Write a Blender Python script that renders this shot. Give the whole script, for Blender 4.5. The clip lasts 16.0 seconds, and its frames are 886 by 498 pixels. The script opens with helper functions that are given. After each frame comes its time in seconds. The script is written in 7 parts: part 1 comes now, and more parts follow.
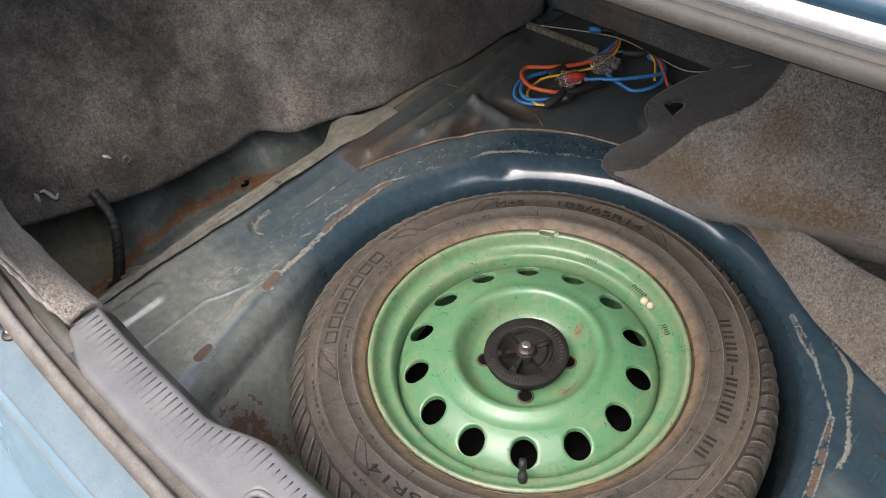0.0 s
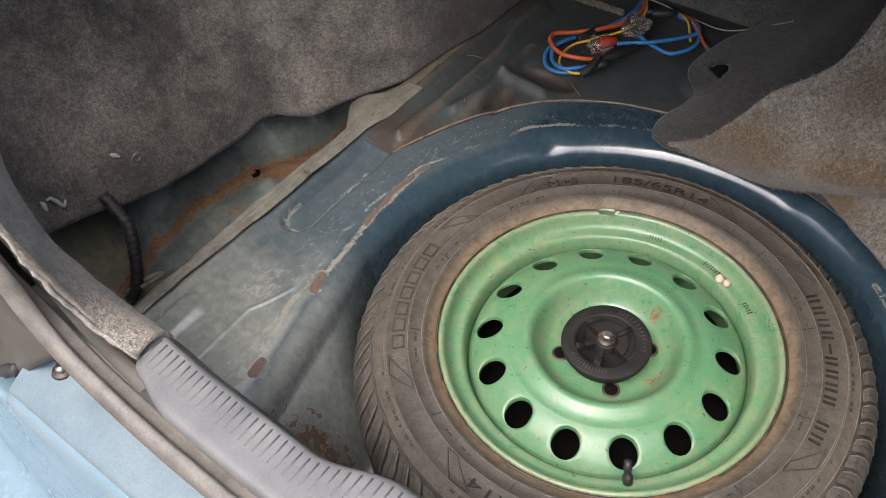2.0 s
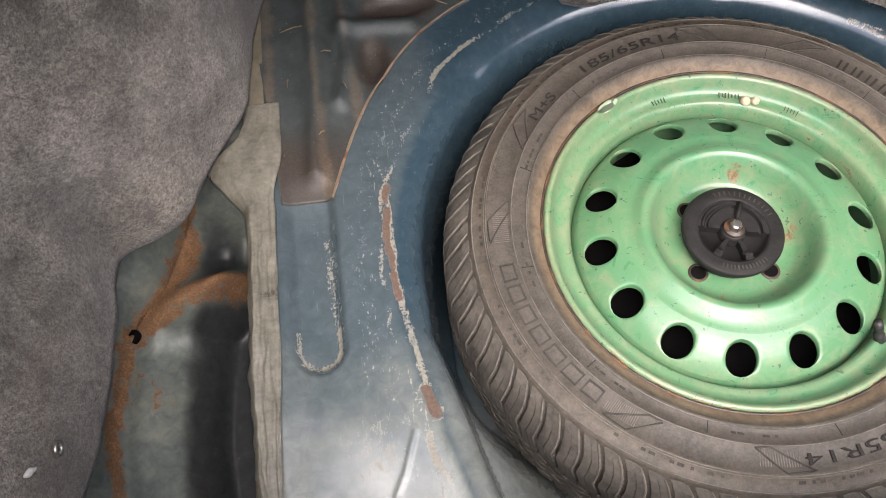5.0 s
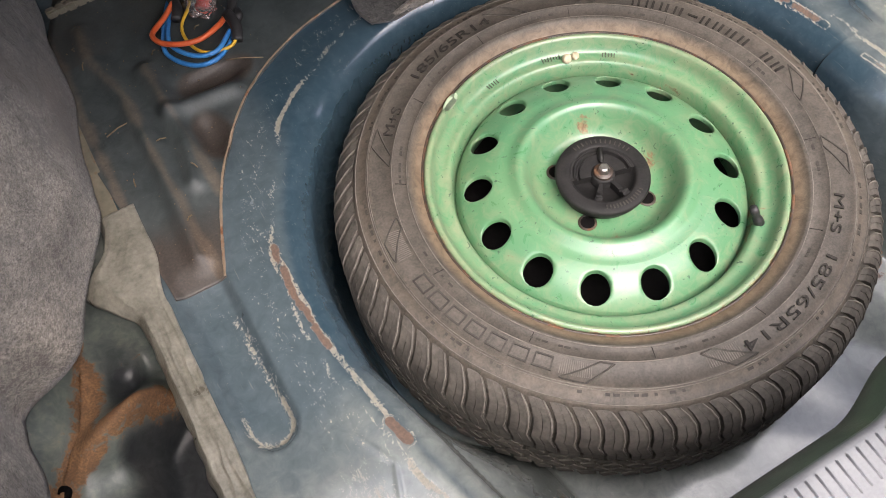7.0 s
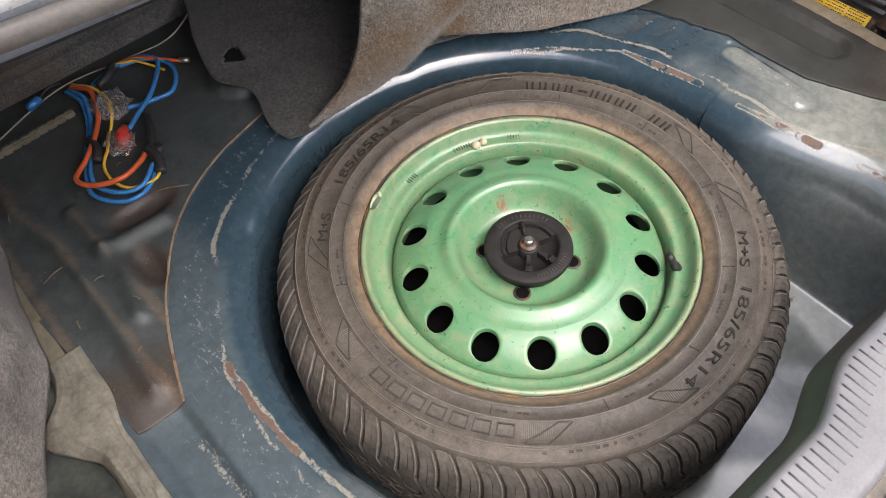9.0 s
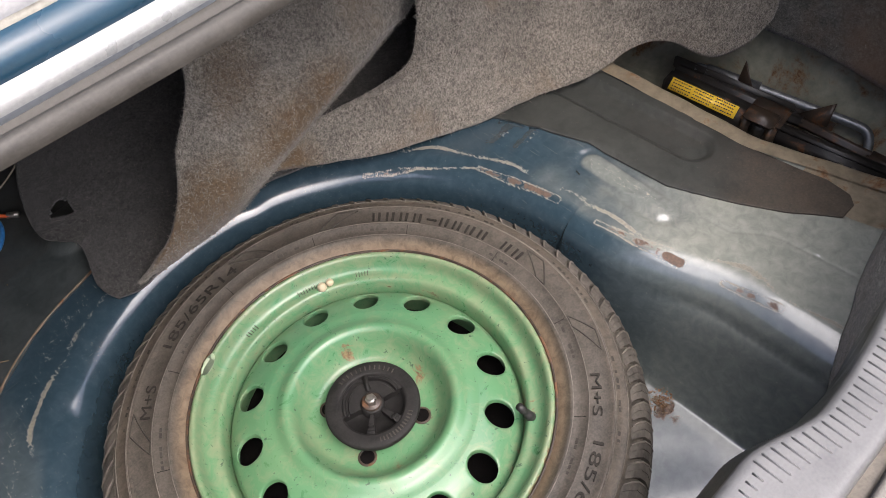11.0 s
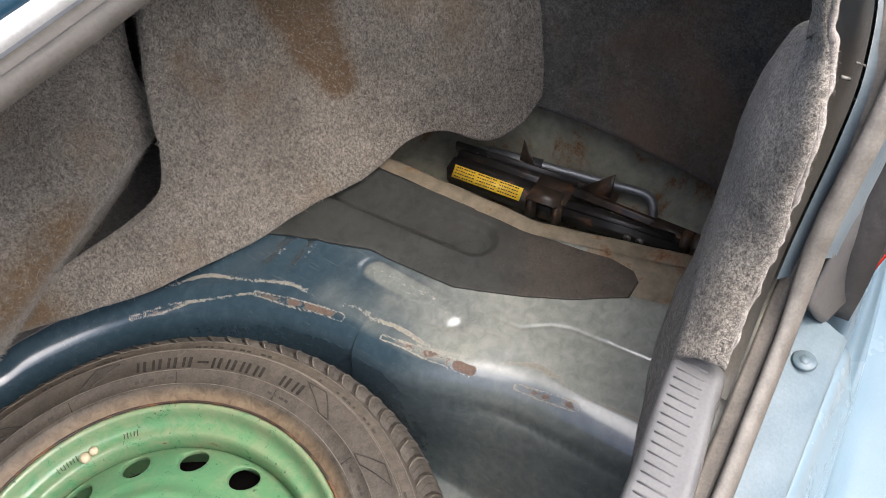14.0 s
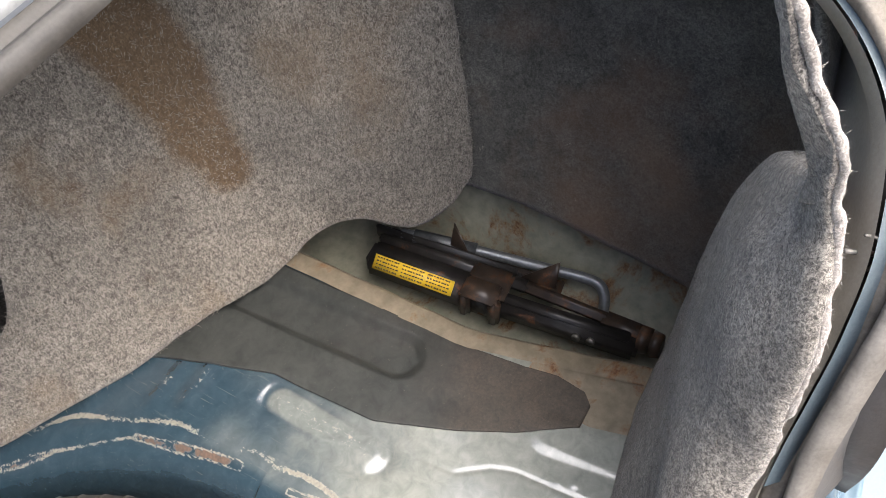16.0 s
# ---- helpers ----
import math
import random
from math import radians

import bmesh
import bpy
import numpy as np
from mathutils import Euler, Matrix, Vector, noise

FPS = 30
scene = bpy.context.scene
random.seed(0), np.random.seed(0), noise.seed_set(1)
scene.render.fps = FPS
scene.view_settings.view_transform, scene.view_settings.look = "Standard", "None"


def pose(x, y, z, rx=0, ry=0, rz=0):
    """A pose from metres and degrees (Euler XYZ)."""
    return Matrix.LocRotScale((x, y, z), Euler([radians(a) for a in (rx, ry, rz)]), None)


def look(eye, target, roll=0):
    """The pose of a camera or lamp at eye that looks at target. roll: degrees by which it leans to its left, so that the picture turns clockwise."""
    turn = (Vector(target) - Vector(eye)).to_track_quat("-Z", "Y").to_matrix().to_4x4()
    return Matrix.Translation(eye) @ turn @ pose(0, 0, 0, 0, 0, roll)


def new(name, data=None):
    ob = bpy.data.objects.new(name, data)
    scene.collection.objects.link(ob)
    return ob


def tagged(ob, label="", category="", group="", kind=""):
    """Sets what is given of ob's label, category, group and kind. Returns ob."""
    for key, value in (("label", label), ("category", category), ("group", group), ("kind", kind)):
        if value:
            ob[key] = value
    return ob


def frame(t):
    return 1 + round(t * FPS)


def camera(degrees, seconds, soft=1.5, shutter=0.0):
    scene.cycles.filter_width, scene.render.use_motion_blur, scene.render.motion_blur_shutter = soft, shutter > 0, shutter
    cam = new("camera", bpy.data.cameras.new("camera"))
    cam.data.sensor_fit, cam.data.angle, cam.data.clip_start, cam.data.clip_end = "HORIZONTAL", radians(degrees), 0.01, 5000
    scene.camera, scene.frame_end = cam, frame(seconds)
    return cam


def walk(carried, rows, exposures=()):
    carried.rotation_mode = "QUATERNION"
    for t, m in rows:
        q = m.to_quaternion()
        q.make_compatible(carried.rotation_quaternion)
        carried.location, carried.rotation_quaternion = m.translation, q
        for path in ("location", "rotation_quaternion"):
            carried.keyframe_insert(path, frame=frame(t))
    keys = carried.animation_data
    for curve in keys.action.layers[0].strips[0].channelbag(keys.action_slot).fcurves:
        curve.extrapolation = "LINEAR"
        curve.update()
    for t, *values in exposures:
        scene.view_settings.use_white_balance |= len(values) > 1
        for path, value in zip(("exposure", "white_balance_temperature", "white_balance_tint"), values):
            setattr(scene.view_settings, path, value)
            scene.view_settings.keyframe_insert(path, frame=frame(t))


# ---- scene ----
# Origin: the middle of the spare wheel, level with its upper sidewall.
# x to the car's right, y to its front, z up.
cam = camera(56.6, 16.0, soft=0.7)
ROWS = [
    (0.0, 0.3953, -0.4668, 0.7826, 43.77, 4.55, 43.76),
    (0.5, 0.3961, -0.4683, 0.7773, 43.01, 5.16, 45.19),
    (1.0, 0.3935, -0.4723, 0.7781, 42.56, 5.6, 46.44),
    (1.5, 0.3625, -0.4786, 0.7765, 41.81, 5.13, 46.0),
    (2.0, 0.2273, -0.5087, 0.7646, 40.57, 3.81, 38.26),
    (2.5, 0.0947, -0.5571, 0.7738, 40.35, 3.98, 31.53),
    (3.0, 0.0051, -0.5455, 0.7538, 38.68, 3.6, 28.18),
    (5.5, -0.3486, -0.355, 0.6941, 26.86, 1.74, -15.97),
    (6.0, -0.3415, -0.3573, 0.6795, 27.01, 2.05, -21.43),
    (6.5, -0.3552, -0.3785, 0.6899, 28.03, 2.14, -25.07),
    (7.0, -0.3845, -0.3706, 0.707, 29.53, 2.37, -30.42),
    (7.5, -0.4238, -0.3669, 0.7281, 32.17, 2.27, -34.94),
    (8.0, -0.4314, -0.373, 0.7411, 33.95, 2.19, -37.26),
    (10.5, -0.2705, -0.3784, 0.7498, 35.91, 3.72, -44.54),
    (11.0, -0.1857, -0.3821, 0.7589, 36.99, 4.61, -45.32),
    (11.5, -0.1161, -0.3916, 0.7622, 38.45, 4.95, -48.84),
    (12.0, -0.0859, -0.4022, 0.7594, 38.99, 4.6, -51.03),
    (12.5, -0.0723, -0.4041, 0.7628, 39.32, 4.61, -52.59),
    (13.0, -0.0613, -0.4047, 0.7572, 39.32, 4.5, -53.96),
    (13.5, -0.0514, -0.4104, 0.7547, 39.46, 4.11, -55.21),
    (14.0, -0.0215, -0.412, 0.7483, 39.55, 3.51, -56.51),
    (14.5, 0.0268, -0.3974, 0.7434, 39.46, 3.07, -57.68),
    (15.0, 0.0789, -0.3702, 0.7303, 39.08, 2.62, -58.68),
    (15.5, 0.1215, -0.3454, 0.716, 38.64, 2.26, -59.27),
    (16.0, 0.1725, -0.3343, 0.7143, 38.32, 2.54, -60.26),
]
walk(cam, [(r[0], pose(*r[1:])) for r in ROWS], exposures=[(0.0, 1.1, 6350, 11.5), (2.0, 1.1, 6350, 11.5), (3.0, 1.32, 6350, 12), (5.5, 1.55, 6350, 13.5), (8.0, 1.5, 6350, 13.5), (10.5, 1.2, 6350, 13.5), (11.5, 1.25, 6350, 13.5), (14.0, 1.3, 6350, 11.5), (15.0, 1.4, 6350, 11.5), (16.0, 1.72, 6350, 10.5)])

# ---- light ----
world = bpy.data.worlds.new("sky")
scene.world = world
world.use_nodes = True
wn = world.node_tree
sky = wn.nodes.new("ShaderNodeTexSky")
sky.sky_type = "NISHITA"
sky.sun_disc = False
sky.sun_elevation = radians(62)
sky.sun_rotation = radians(176)
sky.dust_density = 6.0
sky.air_density = 0.6
wn.links.new(sky.outputs[0], wn.nodes["Background"].inputs[0])
wn.nodes["Background"].inputs[1].default_value = 0.15

sun_data = bpy.data.lights.new("sun", "SUN")
sun_data.energy, sun_data.angle, sun_data.color = 1.5, radians(75), (1.0, 0.95, 0.88)
sun = new("sun", sun_data)
sun.matrix_world = look((0.15, -1.5, 3.0), (0, 0, 0))

# ---- materials ----


def material(name, rough=0.6, metal=0.0, spec=0.5):
    m = bpy.data.materials.new(name)
    m.use_nodes = True
    b = m.node_tree.nodes["Principled BSDF"]
    b.inputs["Roughness"].default_value = rough
    b.inputs["Metallic"].default_value = metal
    b.inputs["Specular IOR Level"].default_value = spec
    return m, m.node_tree, b


def node(nt, kind, **values):
    n = nt.nodes.new(kind)
    for key, v in values.items():
        n.inputs[key.replace("_", " ")].default_value = v
    return n


def coords(nt, scale=(1, 1, 1)):
    tc = nt.nodes.new("ShaderNodeTexCoord")
    mp = nt.nodes.new("ShaderNodeMapping")
    mp.inputs["Scale"].default_value = scale
    nt.links.new(tc.outputs["Object"], mp.inputs["Vector"])
    return mp.outputs[0]


def noise_tex(nt, vec, scale, detail=4.0, rough=0.6, distort=0.0):
    n = node(nt, "ShaderNodeTexNoise", Scale=scale, Detail=detail, Roughness=rough, Distortion=distort)
    nt.links.new(vec, n.inputs["Vector"])
    return n.outputs["Fac"]


def ramp(nt, fac, stops):
    r = nt.nodes.new("ShaderNodeValToRGB")
    el = r.color_ramp.elements
    while len(el) < len(stops):
        el.new(0.5)
    for e, (p, c) in zip(el, stops):
        e.position = p
        e.color = (*c, 1) if not isinstance(c, (int, float)) else (c, c, c, 1)
    nt.links.new(fac, r.inputs[0])
    return r.outputs[0]


def mix(nt, fac, a, b, blend="MIX"):
    m = nt.nodes.new("ShaderNodeMix")
    m.data_type, m.blend_type = "RGBA", blend
    for sock, v in ((m.inputs[0], fac), (m.inputs[6], a), (m.inputs[7], b)):
        if isinstance(v, (int, float)):
            sock.default_value = v
        elif isinstance(v, tuple):
            sock.default_value = (*v, 1)
        else:
            nt.links.new(v, sock)
    return m.outputs[2]


def calc(nt, op, a, b=0.0):
    m = nt.nodes.new("ShaderNodeMath")
    m.operation = op
    m.use_clamp = True
    for sock, v in zip(m.inputs, (a, b)):
        if isinstance(v, (int, float)):
            sock.default_value = v
        else:
            nt.links.new(v, sock)
    return m.outputs[0]


def bump(nt, b, height, strength=0.3, dist=0.001):
    n = nt.nodes.new("ShaderNodeBump")
    n.inputs["Strength"].default_value = strength
    n.inputs["Distance"].default_value = dist
    nt.links.new(height, n.inputs["Height"])
    nt.links.new(n.outputs[0], b.inputs["Normal"])


def plain(name, dark, light, scale=60, rough=0.6, metal=0.0, bump_d=0.0006, bump_s=0.4, fine=400, spec=0.5):
    """A surface that varies between two colours at two scales."""
    m, nt, b = material(name, rough, metal, spec)
    v = coords(nt)
    big, small = noise_tex(nt, v, scale, 5), noise_tex(nt, v, fine, 3)
    f = calc(nt, "ADD", calc(nt, "MULTIPLY", big, 0.65), calc(nt, "MULTIPLY", small, 0.35))
    nt.links.new(ramp(nt, f, ((0.32, dark), (0.68, light))), b.inputs["Base Color"])
    nt.links.new(ramp(nt, big, ((0.3, max(rough - 0.12, 0.05)), (0.7, min(rough + 0.12, 1)))), b.inputs["Roughness"])
    bump(nt, b, small, bump_s, bump_d)
    return m


def felt(name, dark, light, stain=None, fibre=(900, 900, 900), stain_scale=5.0, amount=0.5, patch=(0.75, 1.15), mask=None, lumps=0.0):
    """Matted fibres: a fine streaky mottle, worn patches and stains."""
    m, nt, b = material(name, 0.95, 0.0, 0.15)
    v = coords(nt)
    vf = coords(nt, tuple(f / 900 for f in fibre))
    fine = noise_tex(nt, vf, 470, 3, 0.7, 1.4)
    mid = noise_tex(nt, v, 190, 5, 0.75, 1.0)
    big, wide = noise_tex(nt, v, 22, 5, 0.65, 0.5), noise_tex(nt, v, 6, 3, 0.5)
    f = calc(nt, "ADD", calc(nt, "MULTIPLY", fine, 0.6), calc(nt, "MULTIPLY", mid, 0.4))
    col = ramp(nt, f, ((0.40, dark), (0.5, tuple(0.6 * d + 0.4 * l for d, l in zip(dark, light))), (0.59, light)))
    f2 = calc(nt, "ADD", calc(nt, "MULTIPLY", big, 0.5), calc(nt, "MULTIPLY", wide, 0.5))
    col = mix(nt, 1.0, col, ramp(nt, f2, ((0.38, patch[0]), (0.62, patch[1]))), "MULTIPLY")
    if stain:
        s = noise_tex(nt, v, stain_scale, 5, 0.6)
        col = mix(nt, calc(nt, "MULTIPLY", ramp(nt, s, ((0.52, 0.0), (0.66, 1.0))), amount), col, stain)
    if mask:  # water stains with a shape of their own, kept in the sheet's attribute
        at = nt.nodes.new("ShaderNodeAttribute")
        at.attribute_name = "wear"
        sep = nt.nodes.new("ShaderNodeSeparateColor")
        nt.links.new(at.outputs["Color"], sep.inputs[0])
        edge = noise_tex(nt, v, 45, 5, 0.65, 0.6)
        amt = ramp(nt, calc(nt, "MULTIPLY", sep.outputs[0], calc(nt, "ADD", edge, 0.35)), ((0.18, 0.0), (0.55, 0.85)))
        col = mix(nt, amt, col, mix(nt, 0.5, mix(nt, 1.0, col, tuple(min(1.0, 5.0 * c) for c in mask), "MULTIPLY"), mask))
    nt.links.new(col, b.inputs["Base Color"])
    nap = calc(nt, "ADD", calc(nt, "MULTIPLY", fine, 0.6), calc(nt, "MULTIPLY", mid, 0.4))
    if lumps:  # matted clumps and creases
        clump = noise_tex(nt, v, 55, 5, 0.7, 1.5)
        nap = calc(nt, "ADD", calc(nt, "MULTIPLY", nap, 0.35), calc(nt, "MULTIPLY", clump, 0.65))
    bump(nt, b, nap, 0.7, 0.002 + lumps)
    b.inputs["Sheen Weight"].default_value = 0.25
    b.inputs["Sheen Roughness"].default_value = 0.6
    return m


def pan_paint():
    """Blue overspray on grey-green primer. The sheet's own attribute says where it is thin (red), rubbed to primer (green), rusty (blue)."""
    m, nt, b = material("floor_paint", 0.3, 0.0, 0.8)
    v = coords(nt)
    at = nt.nodes.new("ShaderNodeAttribute")
    at.attribute_name = "wear"
    sep = nt.nodes.new("ShaderNodeSeparateColor")
    nt.links.new(at.outputs["Color"], sep.inputs[0])
    thin, rub, rust = sep.outputs[0], sep.outputs[1], sep.outputs[2]
    n1, n2, n3 = noise_tex(nt, v, 9, 5), noise_tex(nt, v, 70, 6, 0.65, 0.5), noise_tex(nt, v, 320, 4, 0.7, 0.8)
    blue = ramp(nt, n2, ((0.3, (0.025, 0.048, 0.066)), (0.7, (0.034, 0.062, 0.083))))
    grey = ramp(nt, n2, ((0.3, (0.205, 0.219, 0.198)), (0.7, (0.320, 0.334, 0.298))))
    col = mix(nt, calc(nt, "ADD", thin, calc(nt, "MULTIPLY", calc(nt, "SUBTRACT", n2, 0.45), 0.08)), blue, grey)
    streak = noise_tex(nt, coords(nt, (1.0, 0.16, 1.0)), 260, 5, 0.7, 1.0)
    edge = calc(nt, "ADD", calc(nt, "ADD", calc(nt, "MULTIPLY", n2, 0.2), calc(nt, "MULTIPLY", streak, 0.4)), calc(nt, "MULTIPLY", n3, 0.4))
    bare = ramp(nt, calc(nt, "SUBTRACT", calc(nt, "ADD", edge, calc(nt, "MULTIPLY", rub, 0.4)), 0.3), ((0.37, 0.0), (0.42, 1.0)))
    col = mix(nt, bare, col, ramp(nt, n3, ((0.3, (0.15, 0.142, 0.115)), (0.7, (0.29, 0.272, 0.222)))))
    hair = calc(nt, "MAXIMUM", ramp(nt, noise_tex(nt, coords(nt, (1.0, 0.05, 1.0)), 520, 2, 0.5, 0.3), ((0.68, 0.0), (0.71, 0.22))), ramp(nt, noise_tex(nt, coords(nt, (0.06, 1.0, 1.0)), 430, 2, 0.5, 0.6), ((0.71, 0.0), (0.74, 0.15))))
    col = mix(nt, calc(nt, "MULTIPLY", hair, ramp(nt, n1, ((0.4, 0.0), (0.6, 1.0)))), col, (0.26, 0.26, 0.22))
    speck = ramp(nt, n3, ((0.67, 0.0), (0.71, 0.4)))
    col = mix(nt, speck, col, (0.3, 0.29, 0.24))
    rusty = ramp(nt, calc(nt, "SUBTRACT", calc(nt, "ADD", n2, calc(nt, "MULTIPLY", rust, 0.55)), 0.3), ((0.42, 0.0), (0.5, 1.0)))
    col = mix(nt, rusty, col, ramp(nt, n3, ((0.3, (0.04, 0.025, 0.018)), (0.65, (0.125, 0.072, 0.045)))))
    nt.links.new(col, b.inputs["Base Color"])
    rough = mix(nt, calc(nt, "MAXIMUM", bare, rusty), ramp(nt, n1, ((0.3, 0.14), (0.7, 0.28))), (0.7, 0.7, 0.7))
    nt.links.new(rough, b.inputs["Roughness"])
    nt.links.new(ramp(nt, calc(nt, "MAXIMUM", bare, rusty), ((0.0, 1.0), (1.0, 0.0))), b.inputs["Coat Weight"])
    b.inputs["Coat Roughness"].default_value = 0.08
    bump(nt, b, calc(nt, "ADD", calc(nt, "MULTIPLY", n2, 0.12), calc(nt, "SUBTRACT", 0.6, calc(nt, "MULTIPLY", calc(nt, "MAXIMUM", bare, rusty), 0.5))), 0.35, 0.0008)
    return m


def masks(nt):
    """The three channels of the sheet's own attribute."""
    at = nt.nodes.new("ShaderNodeAttribute")
    at.attribute_name = "wear"
    sep = nt.nodes.new("ShaderNodeSeparateColor")
    nt.links.new(at.outputs["Color"], sep.inputs[0])
    return sep.outputs[0], sep.outputs[1], sep.outputs[2]


def pad_sheet(name="bitumen_pad", dark=(0.026, 0.033, 0.035), light=(0.064, 0.076, 0.076)):
    """Blue-black bitumen with tan dust on the ridges (red) and brown hollows (green)."""
    m, nt, b = material(name, 0.45)
    v = coords(nt)
    dusty, brown, _ = masks(nt)
    n1, n2, n3 = noise_tex(nt, v, 10, 5, 0.6), noise_tex(nt, v, 60, 6, 0.65, 0.5), noise_tex(nt, v, 380, 3, 0.7)
    col = ramp(nt, n2, ((0.3, dark), (0.7, light)))
    hollow = ramp(nt, calc(nt, "ADD", calc(nt, "MULTIPLY", brown, 0.6), calc(nt, "MULTIPLY", n1, 0.5)), ((0.38, 0.0), (0.66, 0.9)))
    col = mix(nt, hollow, col, ramp(nt, n3, ((0.3, (0.026, 0.021, 0.018)), (0.7, (0.06, 0.046, 0.036)))))
    dust = ramp(nt, calc(nt, "MULTIPLY", dusty, calc(nt, "ADD", n2, 0.3)), ((0.2, 0.0), (0.85, 0.8)))
    col = mix(nt, dust, col, ramp(nt, n3, ((0.3, (0.12, 0.085, 0.055)), (0.7, (0.20, 0.15, 0.10)))))
    col = mix(nt, ramp(nt, n3, ((0.69, 0.0), (0.73, 0.7))), col, (0.16, 0.14, 0.11))
    nt.links.new(col, b.inputs["Base Color"])
    nt.links.new(ramp(nt, n2, ((0.3, 0.42), (0.7, 0.68))), b.inputs["Roughness"])
    bump(nt, b, calc(nt, "ADD", calc(nt, "MULTIPLY", n2, 0.5), calc(nt, "MULTIPLY", n3, 0.5)), 0.5, 0.001)
    return m


def pocket_paint():
    """Grey-green primer with orange rust (red), hollows with their shade painted in (green) and an olive panel (blue).
    """
    m, nt, b = material("pocket_primer", 0.4)
    v = coords(nt)
    rust, dark, olive = masks(nt)
    n1, n2, n3 = noise_tex(nt, v, 22, 6, 0.65, 0.6), noise_tex(nt, v, 75, 6, 0.65, 0.6), noise_tex(nt, v, 380, 4, 0.7)
    f = calc(nt, "ADD", calc(nt, "MULTIPLY", n1, 0.5), calc(nt, "MULTIPLY", n2, 0.5))
    col = ramp(nt, f, ((0.34, (0.050, 0.065, 0.062)), (0.5, (0.095, 0.112, 0.102)), (0.66, (0.165, 0.172, 0.140))))
    col = mix(nt, olive, col, ramp(nt, n2, ((0.3, (0.10, 0.098, 0.062)), (0.7, (0.19, 0.175, 0.115)))))
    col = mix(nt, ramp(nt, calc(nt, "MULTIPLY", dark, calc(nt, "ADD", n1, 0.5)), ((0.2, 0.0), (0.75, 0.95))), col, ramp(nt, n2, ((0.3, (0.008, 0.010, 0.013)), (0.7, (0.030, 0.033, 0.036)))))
    r = ramp(nt, calc(nt, "SUBTRACT", calc(nt, "ADD", n2, calc(nt, "MULTIPLY", rust, 0.5)), 0.3), ((0.36, 0.0), (0.48, 1.0)))
    col = mix(nt, r, col, ramp(nt, calc(nt, "ADD", calc(nt, "MULTIPLY", n1, 0.5), calc(nt, "MULTIPLY", n3, 0.5)), ((0.3, (0.05, 0.028, 0.015)), (0.5, (0.14, 0.075, 0.035)), (0.7, (0.32, 0.165, 0.070)))))
    nt.links.new(col, b.inputs["Base Color"])
    nt.links.new(ramp(nt, r, ((0.0, 0.42), (1.0, 0.85))), b.inputs["Roughness"])
    bump(nt, b, calc(nt, "ADD", calc(nt, "MULTIPLY", n2, 0.6), calc(nt, "MULTIPLY", n3, 0.3)), 0.4, 0.0012)
    return m


def rusty_panel(name, base_d, base_l, amount=0.5, scale=11, rust_l=(0.34, 0.17, 0.065)):
    m, nt, b = material(name, 0.55)
    v = coords(nt)
    n1, n2, n3 = noise_tex(nt, v, scale, 6, 0.65, 0.5), noise_tex(nt, v, 60, 5, 0.6), noise_tex(nt, v, 350, 3)
    col = ramp(nt, n2, ((0.3, base_d), (0.7, base_l)))
    f = calc(nt, "ADD", calc(nt, "MULTIPLY", n1, 0.75), calc(nt, "MULTIPLY", n2, 0.25))
    r = ramp(nt, f, ((0.62 - amount * 0.2, 0.0), (0.70 - amount * 0.2, 1.0)))
    col = mix(nt, r, col, ramp(nt, n3, ((0.3, (0.11, 0.045, 0.02)), (0.7, rust_l))))
    nt.links.new(col, b.inputs["Base Color"])
    nt.links.new(ramp(nt, r, ((0.0, 0.42), (1.0, 0.85))), b.inputs["Roughness"])
    bump(nt, b, n2, 0.3, 0.001)
    return m


def wheel_paint():
    """Hand-sprayed green enamel with dull dust, small dark chips and rust."""
    m, nt, b = material("green_enamel", 0.38)
    v = coords(nt)
    n1, n2, n3 = noise_tex(nt, v, 12, 4), noise_tex(nt, v, 55, 6, 0.7, 0.8), noise_tex(nt, v, 210, 4, 0.65, 0.4)
    n0 = noise_tex(nt, v, 6, 5, 0.6, 0.5)
    col = ramp(nt, calc(nt, "ADD", calc(nt, "MULTIPLY", n0, 0.7), calc(nt, "MULTIPLY", n1, 0.3)), ((0.34, (0.078, 0.212, 0.108)), (0.5, (0.092, 0.222, 0.108)), (0.66, (0.118, 0.236, 0.118))))
    at = nt.nodes.new("ShaderNodeAttribute")
    at.attribute_name = "wear"
    sep = nt.nodes.new("ShaderNodeSeparateColor")
    nt.links.new(at.outputs["Color"], sep.inputs[0])
    dust = ramp(nt, calc(nt, "ADD", n2, calc(nt, "MULTIPLY", sep.outputs[1], 0.3)), ((0.50, 0.0), (0.86, 0.7)))
    col = mix(nt, dust, col, (0.27, 0.275, 0.17))
    chips = ramp(nt, noise_tex(nt, v, 130, 5, 0.7, 0.6), ((0.635, 0.0), (0.655, 0.9)))
    col = mix(nt, chips, col, (0.035, 0.075, 0.045))
    r = ramp(nt, calc(nt, "ADD", calc(nt, "SUBTRACT", n2, 0.3), calc(nt, "MULTIPLY", sep.outputs[0], 0.5)), ((0.42, 0.0), (0.52, 1.0)))
    col = mix(nt, r, col, ramp(nt, n3, ((0.35, (0.09, 0.055, 0.03)), (0.65, (0.24, 0.16, 0.085)))))
    nt.links.new(col, b.inputs["Base Color"])
    nt.links.new(ramp(nt, n2, ((0.3, 0.24), (0.7, 0.46))), b.inputs["Roughness"])
    b.inputs["Coat Weight"].default_value = 0.35
    b.inputs["Coat Roughness"].default_value = 0.12
    bump(nt, b, n3, 0.18, 0.0006)
    return m


